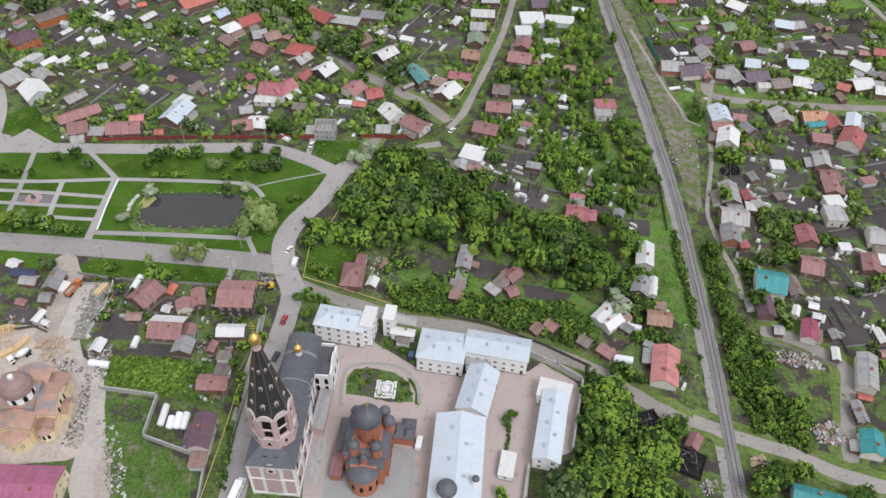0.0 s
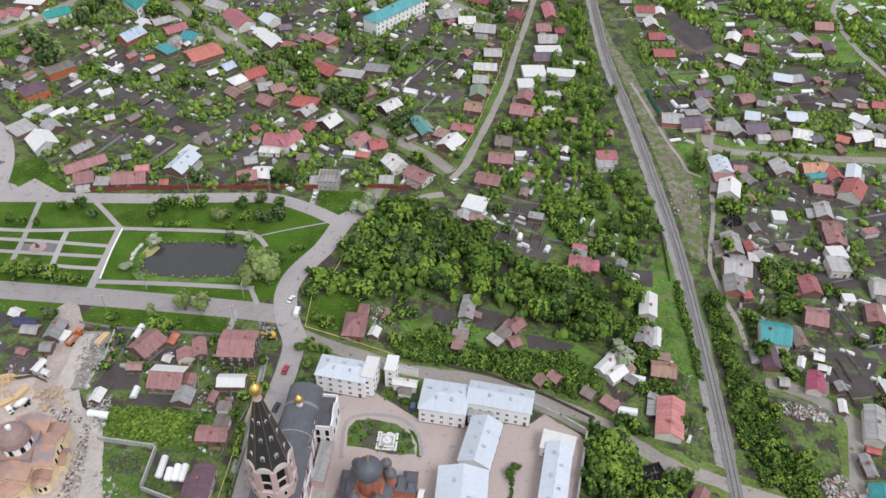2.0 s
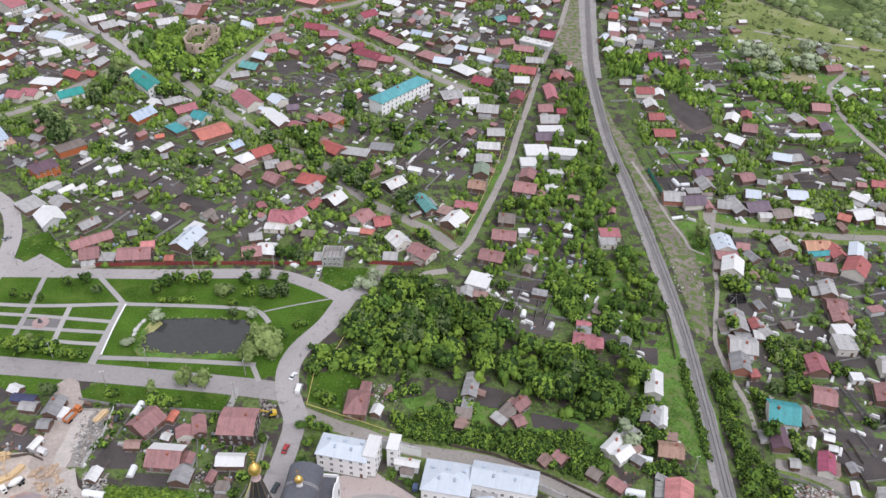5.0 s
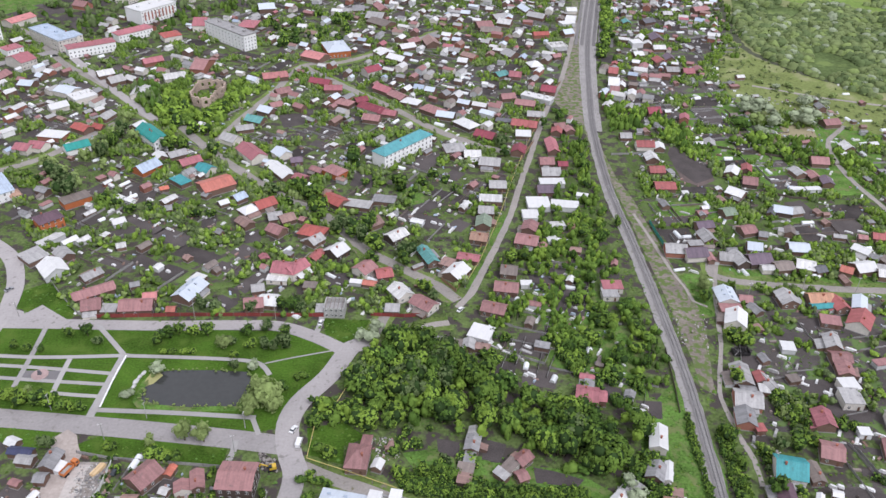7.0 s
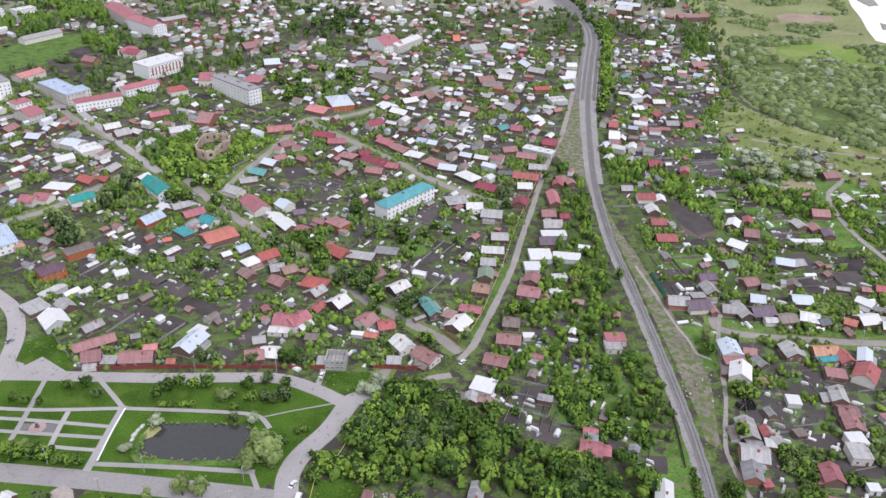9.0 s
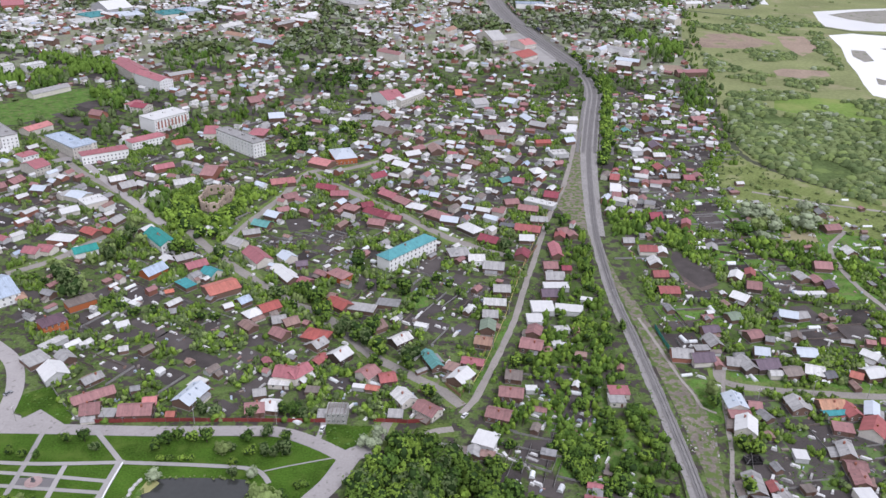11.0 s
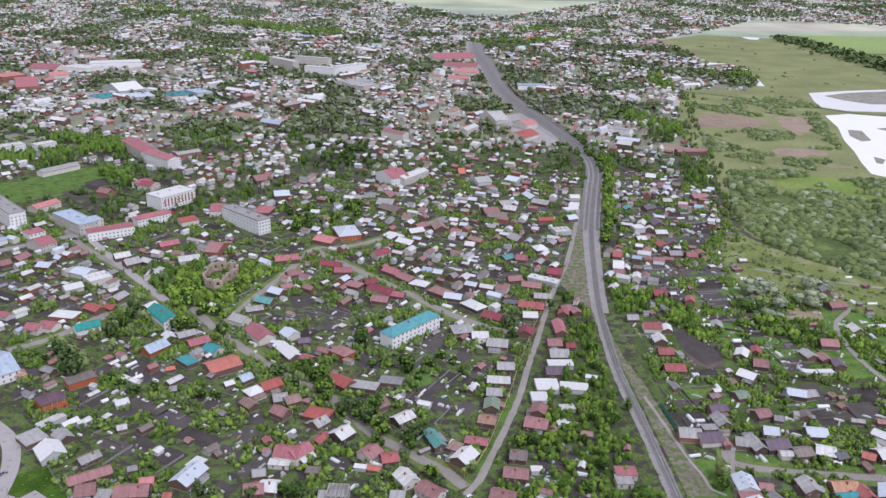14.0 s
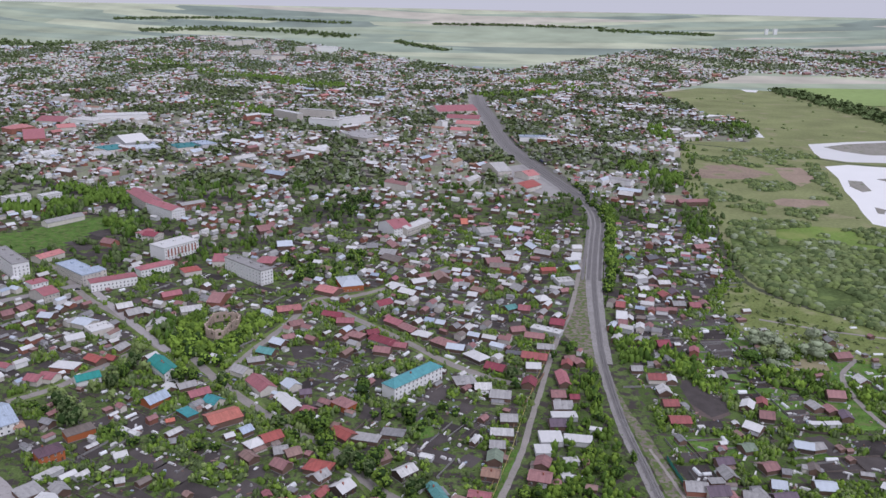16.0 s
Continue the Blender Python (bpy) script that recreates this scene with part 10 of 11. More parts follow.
house(-42.3, 397.6, 14.9, 10.0, -8, 2.8, "flat", "grey", "wood")
house(-260.0, 464.0, 19.1, 12.5, -7, 3.8, "hip", "white", "brickr")
house(-246.4, 475.8, 14.4, 10.0, -28, 3.4, "gable", "red", "wood")
house(-236.7, 479.3, 8.7, 7.5, -22, 2.6, "gable", "red", "wood")
house(-269.6, 444.5, 11.8, 11.2, -13, 3.6, "gable", "rosered", "plaster")
house(-262.4, 448.1, 11.8, 11.2, -13, 3.6, "gable", "rosered", "plaster")
house(-238.3, 448.0, 16.5, 11.2, 40, 4.0, "gable", "tealg", "whitewash")
house(-212.7, 384.6, 17.4, 11.2, 44, 4.0, "flat", "greybrown", "brick")
house(-196.6, 465.4, 24.8, 11.0, -46, 5.6, "hip", "tealg", "whitewash")
house(-147.0, 467.2, 13.2, 11.2, -29, 3.6, "gable", "lgrey", "plaster")
house(-134.1, 513.5, 12.1, 11.2, -27, 3.6, "gable", "bwhite", "wood")
house(-138.3, 498.2, 14.1, 11.2, -21, 3.2, "gable", "teal2", "wood")
house(-276.4, 508.4, 13.8, 11.2, 43, 3.4, "gable", "white", "plaster")
house(-238.5, 495.8, 13.0, 10.0, 75, 3.0, "gable", "lgrey", "wood")
house(-93.8, 419.4, 8.7, 8.8, -29, 3.0, "gable", "rosered", "wood")


def raw_house(x, y, rot):
    top = tagged(new("unfinished_house"), "roofless two-storey house shell of grey block", "house")
    top.matrix_world = pose(x, y, 0, 0, 0, rot)
    for s in (-1, 1):
        for a, l, cx, cy in ((0, 9, 0, s * 4.0), (90, 8, s * 4.5, 0)):
            g = Mesh()
            g.box(cx, cy, 0, l, 0.4, 5.6, 0, a)
            g.obj("wall", M_CONC, top)
    g = Mesh()
    g.box(0, 0, 0, 8.4, 7.4, 3.0)
    g.obj("floor_slab", MAT["roof_lgrey"], top)
    for k in range(5):
        g = Mesh()
        g.box(-3.6 + 1.8 * k, 0, 5.6, 0.2, 8.6, 0.25)
        g.obj("joist", MAT["roof_greybrown"], top)
    for k in range(4):
        for z in (0.9, 3.7):
            put("window", WINDOW, top, pose(-3.3 + 2.2 * k, -4.2, z))
    take(x, y, 6)


raw_house(-55.1, 295.5, 0)


def timber_frame(x, y, rot):
    top = tagged(new("timber_shed"), "open shed frame of fresh pale timber on the building site", "shed")
    top.matrix_world = pose(x, y, 0, 0, 0, rot)
    pine = paint("fresh_pine", (0.62, 0.45, 0.25), 0.8, 0.15)
    for u in (-3, -1, 1, 3):
        for v in (-3.5, 3.5):
            g = Mesh()
            g.box(u, v, 0, 0.25, 0.25, 4.0)
            g.obj("post", pine, top)
        g = Mesh()
        g.box(u, 0, 4.0, 0.25, 7.4, 0.3)
        g.obj("beam", pine, top)
    for v in (-3.5, 0, 3.5):
        g = Mesh()
        g.box(0, v, 4.3, 6.6, 0.3, 0.3)
        g.obj("beam", pine, top)
    take(x, y, 5)


timber_frame(-152.8, 172.3, 20)
g = Mesh()
g.box(0, 0, 0, 5.8, 0.4, 0.3)
PLANK = g.data("plank", [MAT["fresh_pine"]])
for x, y, r in ((-146.1, 171.3, 65), (-149.5, 167.5, 40), (-126.6, 197.2, 70), (-154.0, 177.3, 20)):
    st = new("timber_stack")
    st.matrix_world = pose(x, y, 0.05, 0, 0, r)
    for k in range(4):
        for j in range(5):
            put("plank", PLANK, st, pose(0.25 * ((k * 3 + j * 5) % 4) - 0.4, (j - 2) * 0.44, 0.33 * k, 0, 0, (k + j) % 3 - 1))
    tagged(st, "stack of fresh pale planks", "timber", "timber stacks")
sheet("lily_patch", [(-126.2, 244.8), (-125.3, 249.7), (-122.3, 250.9), (-119.8, 248.6), (-122.1, 243.6), (-124.5, 242.1)], paint("lily_leaves", (0.30, 0.29, 0.12), 0.7, 0.3, 2.0), 0.10, "yellow-green floating plants on the pond")
rng0 = np.random.default_rng(12)
reeds = []
for (ax, ay), (bx, by) in zip(POND, POND[1:] + POND[:1]):
    for k in range(8):
        u = rng0.uniform()
        reeds.append((ax + (bx - ax) * u + rng0.normal() * 0.5, ay + (by - ay) * u + rng0.normal() * 0.6, rng0.uniform(0.5, 1.1), rng0.uniform(0.6, 1.3)))
thicket("reeds", reeds, LITE, "willow", "yellow-green reeds round the pond")


# ---- roofless round-ended brick church ----
def ruin(corners, h, seed):
    top = tagged(new("ruined_church"), "roofless crumbling tan brick church overgrown inside", "ruin")
    rr = random.Random(seed)
    cx, cy = np.mean(corners, 0)
    m = paint("weathered_tan_brick", (0.48, 0.38, 0.31), 0.9, 0.3, 1.5, 0.2, dirt=(0.28, 0.22, 0.18))
    for (ax, ay), (bx, by) in zip(corners, corners[1:] + corners[:1]):
        l, a = math.hypot(bx - ax, by - ay), math.degrees(math.atan2(by - ay, bx - ax))
        n, g = max(2, int(l / 1.6)), Mesh()
        for k in range(n):
            u, hk = (k + 0.5) / n, h + rr.uniform(-1.2, 0.4)
            x, y = ax + (bx - ax) * u, ay + (by - ay) * u
            if k % 3 == 1:
                g.box(x, y, 0, l / n + 0.02, 1.1, 2.2, 0, a)
                g.box(x, y, 5.0, l / n + 0.02, 1.1, hk - 5.0, 0, a)
            else:
                g.box(x, y, 0, l / n + 0.02, 1.1, hk, 0, a)
            take(x, y, 3.5)
            take(x + 1, y - 7, 3.0)
        g.obj("wall", m, top)
    return top


RUIN = [(-192.2, 553.0), (-183.4, 557.1), (-172.9, 553.6), (-171.8, 544.9), (-175.1, 536.0), (-175.6, 523.5), (-181.2, 521.0), (-188.2, 524.4), (-192.2, 532.4)]
ruin(RUIN, 7.0, 5)
for x, y in scatter(RUIN, 5, 0.0, 3, 4):
    tree(x, y, 1.8, 3.4, "lime", STREET_TREES)
# ---- woods ----
WOOD = [(-58.5, 232.5), (-42.8, 238.5), (-41.7, 254.8), (-32.2, 277.7), (-20.4, 290.3), (0.4, 273.5), (20.0, 261.4), (26.6, 244.1), (40.3, 238.1), (52.4, 245.3), (69.0, 237.7), (77.1, 225.3), (70.3, 212.9), (55.0, 202.1), (42.6, 207.3), (30.0, 214.1), (14.7, 221.0), (-5.3, 221.6), (-20.9, 222.5), (-41.0, 223.1), (-55.0, 227.2)]
WOOD_N = [(10.2, 324.6), (30.3, 355.0), (65.5, 395.4), (76.0, 379.0), (83.4, 342.9), (71.5, 312.1), (89.4, 306.5), (92.7, 278.1), (91.0, 252.3), (74.3, 251.5), (65.5, 258.2), (51.1, 257.5), (42.8, 279.5), (38.9, 299.6), (30.2, 309.9)]
WOOD_S = [(50.6, 168.2), (63.4, 168.7), (72.0, 160.8), (81.8, 151.0), (77.3, 141.2), (76.6, 117.8), (40.7, 111.2), (46.5, 136.0)]
BELT = [(102.6, 229.6), (108.1, 229.8), (108.7, 194.7), (115.6, 184.4), (116.2, 160.2), (124.9, 150.4), (119.6, 138.7), (103.3, 146.4), (100.7, 159.6), (102.4, 194.4)]
BELT_S = [(101.2, 138.0), (123.8, 128.8), (136.6, 119.8), (96.5, 118.5)]
SLOPE = [(-19.4, 200.4), (-4.7, 205.3), (20.8, 196.5), (46.1, 197.6), (57.3, 184.6), (52.3, 175.6), (30.7, 183.6), (16.5, 189.5), (-4.2, 191.4), (-16.8, 193.6)]
rnd = random.Random(5)


def wood(poly, n, leaves, r, h, gap, seed, group):
    for x, y in scatter(poly, n, gap, seed):
        tree(x, y, rnd.uniform(*r), rnd.uniform(*h), rnd.choice(leaves), group)


wood(WOOD, 92, ["green", "deep", "green", "lime", "green", "sage"], (3.8, 6.4), (9, 15), 2.4, 1, "trees of the central wood")
wood(WOOD_S, 34, ["lime", "lime", "green"], (3.6, 5.6), (7, 11), 2.0, 2, "trees below the monastery wall")
wood(WOOD_N, 24, ["green", "lime", "green", "deep"], (2.6, 4.6), (5, 9), 2.0, 3, "trees beside the railway")
wood(BELT, 14, ["lime", "green", "green"], (2.2, 4.0), (5, 9), 1.5, 4, "trees along the railway")
wood(BELT_S, 9, ["green", "lime", "deep"], (3.0, 4.5), (6, 10), 1.5, 6, "trees along the railway")
wood(SLOPE, 12, ["lime", "green", "green"], (2.2, 3.8), (4, 7), 1.0, 7, "trees of the gardens")
GROVES = [[(-483.3, 977.9), (-433.2, 968.8), (-379.7, 863.1), (-415.1, 871.5)], [(-604.7, 977.6), (-567.6, 1016.5), (-457.0, 920.7), (-448.0, 859.7), (-496.5, 879.6), (-535.3, 856.4)], [(-396.7, 836.4), (-358.2, 817.6), (-342.9, 765.5), (-368.9, 772.8)], [(-394.3, 1006.5), (-303.6, 1018.9), (-281.1, 915.2), (-351.0, 906.2)], [(234.2, 1129.2), (270.2, 1134.2), (252.7, 1034.9), (216.0, 1030.1)], [(242.0, 940.2), (265.6, 930.0), (241.4, 822.0), (220.1, 830.1)], [(-508.0, 1837.4), (-400.3, 1698.1), (-392.7, 1615.9), (-449.6, 1662.4)], [(516.8, 1724.8), (565.5, 1733.9), (496.8, 1508.6), (454.4, 1501.4)], [(-469.5, 827.5), (-451.3, 880.0), (-433.8, 856.4), (-450.3, 802.1)], [(-237.5, 544.0), (-225.1, 556.4), (-206.3, 515.3), (-218.2, 504.3)]]
BELT_W = [(95.2, 249.0), (100.4, 249.3), (98.2, 194.3), (96.7, 173.6), (91.9, 173.4), (92.9, 194.1), (92.3, 226.0)]
FIELD_WOOD = [(-216.2, 551.9), (-204.5, 575.6), (-200.8, 542.4), (-182.9, 530.5), (-173.4, 555.7), (-163.1, 573.5), (-154.5, 551.9), (-160.1, 520.4), (-160.4, 499.3), (-173.9, 492.6), (-189.1, 480.6), (-205.4, 495.4), (-211.7, 525.9)]
for land in [FIELD_WOOD] + GROVES:
    TAKEN[inside(land)] |= 16


# ---- garden land of the nearer town ----
HOME_W = [(-248.2, 382.0), (-177.8, 290.4), (-159.5, 285.2), (-58.9, 291.2), (-7.9, 297.1), (2.2, 312.8)] + [(32.0, 423.4), (71.5, 590.5)] + [(101.6, 722.4), (115.0, 876.5), (-29.2, 859.6), (-184.1, 799.6), (-245.7, 642.1), (-430.5, 667.5)]
HOME_E = [(109.9, 325.4), (126.4, 326.3), (121.8, 268.2), (115.4, 223.9), (119.3, 195.2), (144.3, 175.5), (178.9, 162.6), (296.6, 440.9)] + [(296.6, 603.8), (227.7, 621.5), (250.5, 892.3), (154.7, 881.1), (117.4, 587.6), (106.9, 479.2)]
HOME_M = [(15.6, 309.1), (61.9, 389.4), (68.9, 311.9), (80.2, 243.2), (83.7, 183.1), (87.1, 159.1), (61.9, 172.2), (58.8, 198.1), (75.6, 219.1), (72.9, 241.2), (26.8, 249.3), (10.3, 270.2)]
HOME_S = [(-135.1, 204.0), (-68.8, 203.9), (-69.9, 187.3), (-69.1, 153.1), (-73.7, 148.5), (-110.2, 151.5), (-126.2, 177.2)]
RAILSIDE = [(36.1, 382.1), (59.5, 459.2), (75.3, 530.8), (89.2, 585.0), (80.2, 485.4), (80.5, 410.4), (80.5, 367.8), (66.5, 350.6), (42.5, 338.7)]
RAILSIDE_E = [(101.6, 571.7), (117.8, 547.8), (144.6, 521.8), (161.9, 480.7), (146.8, 460.2), (129.8, 503.1), (98.4, 505.0)]
RAILSIDE_F = [(152.0, 965.9), (157.7, 913.1), (129.0, 707.0), (117.3, 660.0), (124.2, 758.1)]
MEADOW_EDGE = [(175.9, 494.0), (207.3, 464.6), (261.8, 461.1), (249.2, 412.2), (248.9, 483.2), (224.7, 497.7), (200.7, 504.3)]
HOME_SW = [(-182.9, 210.7), (-144.5, 206.5), (-145.0, 179.0), (-166.6, 173.0)]


def plots(poly, count, angle, seed, wl, name="garden_beds"):
    """Dug garden beds: dark soil, in rectangles along the lots."""
    g = Mesh()
    rng = random.Random(seed)
    for x, y in scatter(poly, count, 1.6, seed):
        w, d = rng.uniform(*wl), rng.uniform(wl[0] * 1.2, wl[1] * 2.0)
        rot = angle + rng.uniform(-6, 6) + rng.choice((0, 0, 90))
        c, s = math.cos(radians(rot)), math.sin(radians(rot))
        ok = True
        for a in (-0.45, 0, 0.45):
            for b in (-0.45, -0.2, 0.2, 0.45):
                ok &= free(x + a * w * c - b * d * s, y + a * w * s + b * d * c, 0)
        if not ok:
            continue
        q = []
        for a, b in ((-0.5, -0.5), (0, -0.52), (0.5, -0.5), (0.52, 0), (0.5, 0.5), (0, 0.48), (-0.5, 0.5), (-0.49, 0)):
            a, b = a + rng.uniform(-0.03, 0.03), b + rng.uniform(-0.03, 0.03)
            q.append((x + a * w * c - b * d * s, y + a * w * s + b * d * c, 0.05))
        g.face(q)
        a = -0.5
        while a <= 0.5:
            b = -0.5
            while b <= 0.5:
                take(x + a * w * c - b * d * s, y + a * w * s + b * d * c, 0.5, 8)
                b += 1.5 / d
            a += 1.5 / w
    return tagged(g.obj(name, M_SOIL), "dark dug soil of vegetable gardens", "garden beds", kind="stuff")


plots(HOME_W, 900, 62, 1, (7, 14))
plots(HOME_E, 460, 12, 2, (8, 18))
plots(HOME_M, 130, 75, 3, (8, 16))
plots(HOME_S, 40, 80, 4, (7, 12))
plots(HOME_SW, 12, 70, 5, (6, 10))

# ---- board fences between the gardens, uncounted ----
fences = Mesh()
rnd = random.Random(8)
for poly, n, a in ((HOME_W, 420, 62), (HOME_E, 380, 12), (HOME_M, 50, 75), (HOME_S, 16, 80)):
    for x, y in scatter(poly, n, 0.5, 500 + n, 1 | 2 | 16 | 128):
        l, rot = rnd.uniform(8, 30), a + rnd.choice((0, 90)) + rnd.uniform(-4, 4)
        c, s = math.cos(radians(rot)), math.sin(radians(rot))
        if free(x + c * l / 2, y + s * l / 2, 0, 1) and free(x - c * l / 2, y - s * l / 2, 0, 1) and free(x + c * l / 4, y + s * l / 4, 0, 1) and free(x - c * l / 4, y - s * l / 4, 0, 1):
            fences.box(x, y, 0, l, 0.06, rnd.uniform(0.9, 1.4), rnd.randrange(3), rot)
tagged(fences.obj("garden_fences", [MAT["greyfence"], MAT["roof_greybrown"], MAT["greyfence"]]), "weathered board fences between the gardens", "fences", kind="stuff")

# ---- poly-tunnels and small sheds ----
g = Mesh()
prof = [(math.cos(a) * 1.5, math.sin(a) * 1.7) for a in [math.pi * k / 8 for k in range(9)]]
for (x1, z1), (x2, z2) in zip(prof, prof[1:]):
    g.face([(x1, -3, z1), (x1, 3, z1), (x2, 3, z2), (x2, -3, z2)])
for y in (-3, 3):
    g.face([(x, y, z) for x, z in (prof if y > 0 else prof[::-1])])
TUNNEL = g.data("cover", [paint("white_film", (0.74, 0.76, 0.76), 0.45, 0.1)])
g = Mesh()
for y in (-3.03, -1, 1, 3.03):
    for (x1, z1), (x2, z2) in zip(prof, prof[1:]):
        g.face([(x1 * 1.02, y - 0.04, z1 * 1.02), (x1 * 1.02, y + 0.04, z1 * 1.02), (x2 * 1.02, y + 0.04, z2 * 1.02), (x2 * 1.02, y - 0.04, z2 * 1.02)])
HOOPS = g.data("hoops", [M_FRAME])


def greenhouse(x, y, rot, s=1.0, l=1.0):
    top = new("greenhouse")
    top.matrix_world = pose(x, y, 0, 0, 0, rot)
    put("cover", TUNNEL, top, Matrix.Diagonal((s, l, s, 1)))
    if math.hypot(x, y) < 400:
        put("hoops", HOOPS, top, Matrix.Diagonal((s, l, s, 1)))
    take(x, y, 3.0)
    return tagged(top, "white film greenhouse tunnel standing in a garden", "greenhouse", "greenhouses")


rnd = random.Random(21)
for poly, n, a in ((HOME_W, 85, 62), (HOME_E, 70, 12), (HOME_M, 10, 75), (HOME_S, 3, 80)):
    for x, y in scatter(poly, n, 1.0, 40 + n, 1 | 16):
        greenhouse(x, y, a + rnd.choice((0, 90)) + rnd.uniform(-8, 8), rnd.uniform(0.6, 1.0), rnd.uniform(0.6, 1.2))
for poly, n, a in ((HOME_W, 150, 62), (HOME_E, 120, 12), (HOME_M, 12, 75), (HOME_S, 8, 80), (HOME_SW, 5, 70)):
    for x, y in scatter(poly, n, 2.2, 90 + n, 1 | 16):
        shed(round(x, 1), round(y, 1), rnd.uniform(3, 7), rnd.uniform(2.5, 4.5), a + rnd.choice((0, 90)) + rnd.uniform(-6, 6), rnd.uniform(2, 2.7), rnd.choice(("gable", "gable", "flat")), rnd.choice(("grey", "lgrey", "greybrown", "white", "lwhite", "brown", "redbrown", "rosebrown", "grey")), rnd.choice(("wood", "wood", "metalw")))

# ---- the far town: houses past counting ----
TOWN = [(-302.2, 320.5), (-2123.8, 2621.7), (-1636.1, 3141.5), (-1288.6, 3596.1), (-922.2, 3620.4), (-593.9, 3443.2), (-286.4, 3169.1), (-44.5, 2933.7), (94.5, 2910.5), (271.2, 3150.3), (658.4, 3553.5), (1199.0, 3635.4), (1622.5, 3434.0), (1912.3, 3237.4), (1730.3, 2912.8), (1336.7, 2799.2), (939.4, 2931.2), (537.9, 2413.1), (487.6, 2323.7), (512.0, 2068.3), (506.3, 1858.0), (569.7, 1780.1), (521.9, 1558.5), (484.9, 1481.7), (373.4, 1475.4), (339.2, 1377.3), (272.2, 1049.2), (258.4, 878.5), (232.1, 717.3), (220.4, 628.7), (232.0, 560.1)]
walls, roofs = Mesh(), Mesh()


def grove(x, y):
    """Where trees stand thick among the houses."""
    return noise.noise((x / 140, y / 200, 3)) + 0.5 * noise.noise((x / 50, y / 60, 5))


ROOF_MIX = ("white", "lgrey", "rosebrown", "lwhite", "grey", "rosered", "white", "bwhite", "rosebrown", "rosebrown", "lgrey", "brown", "lwhite", "lwhite", "greybrown", "redbrown", "lgrey", "grey", "bluegrey", "white")
singles = 0
rnd = random.Random(31)
lo, hi = np.min(TOWN, 0), np.max(TOWN, 0)
cand = np.random.default_rng(9).uniform(lo, hi, (120000, 2))
cand = cand[inside(TOWN, cand[:, 0], cand[:, 1])]
count = 0
for x, y in cand:
    r = math.hypot(x, y)
    if count > 12500 or abs(math.atan2(x, y)) > 0.62 or r < 340:
        continue
    if not free(x, y, 2.2, 1 | 2 | 4 | 16 | 128) or (r < 520 and rnd.random() < 0.72):
        continue
    if r > 1500 and (rnd.random() < 0.35 or grove(x, y) > 0.12) or (r > 560 and grove(x, y) > 0.14):
        continue
    count += 1
    take(x, y, 4.0)
    k = 1.0 if r < 1600 else 1.15
    w, d, h = rnd.uniform(5.5, 10.5) * k, rnd.uniform(4.5, 7) * k, rnd.uniform(2.5, 3.9) * k
    if r > 1000 and rnd.random() < 0.025:
        w, d, h = rnd.uniform(18, 40), rnd.uniform(9, 13), rnd.uniform(5, 9)
    elif rnd.random() < 0.35:
        w, d, h = w * 0.6, d * 0.6, h * 0.8
    rot = (62 if x < 250 else 15) + 20 * noise.noise((x / 500, y / 500, 0)) + rnd.choice((0, 90)) + rnd.uniform(-7, 7)
    c, s, z = math.cos(radians(rot)), math.sin(radians(rot)), relief(r)
    at = lambda p: (x + p[0] * c - p[1] * s, y + p[0] * s + p[1] * c, z + p[2])
    if r < 480 and singles < 60:
        singles += 1
        house(round(x, 1), round(y, 1), w, d, rot, h, "gable", rnd.choice(ROOF_MIX), rnd.choice(("wood", "plaster", "wood", "whitewash", "brickr", "metalw")), openings=False)
        continue
    W, D, R = w / 2, d / 2, h + d * rnd.uniform(0.2, 0.32)
    v = [at(p) for p in ((-W, -D, -1), (W, -D, -1), (W, D, -1), (-W, D, -1), (-W, -D, h), (W, -D, h), (W, D, h), (-W, D, h), (-W, 0, R), (W, 0, R))]
    walls.solid(v, ((0, 1, 5, 4), (1, 2, 6, 9, 5), (2, 3, 7, 6), (3, 0, 4, 8, 7)))
    W, D = W + 0.35, D + 0.35
    v = [at(p) for p in ((-W, -D, h - 0.1), (W, -D, h - 0.1), (W, 0, R + 0.12), (-W, 0, R + 0.12), (W, D, h - 0.1), (-W, D, h - 0.1))]
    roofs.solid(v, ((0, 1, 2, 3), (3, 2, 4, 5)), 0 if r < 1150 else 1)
# White and light grey added to the mix, partly to imitate haze.
far_roofs = choice_paint("far_roofs", [ROOFS[k] for k in ROOF_MIX + ("white", "lwhite", "bwhite", "lgrey")])
far_walls = choice_paint("far_walls", [WALLS[k] for k in ("wood", "plaster", "wood", "whitewash", "brickr", "wood", "plaster", "metalw")])
far = tagged(new("far_houses"), "far roofs and walls of the town's low houses", "houses", kind="stuff")
walls.obj("wall", far_walls, far)
# Roofs past 1150 m: a paler mix in place of haze.
hazed_roofs = choice_paint("hazed_far_roofs", [ROOFS[k] for k in ("white", "lwhite", "pinkred", "white", "lgrey", "bwhite", "white", "rosebrown", "lwhite", "lgrey", "white", "bluegrey", "tan", "lwhite")])
roofs.obj("roof", [far_roofs, hazed_roofs], far)

# ---- garden shrubs and orchard trees, uncounted ----
rng = np.random.default_rng(77)


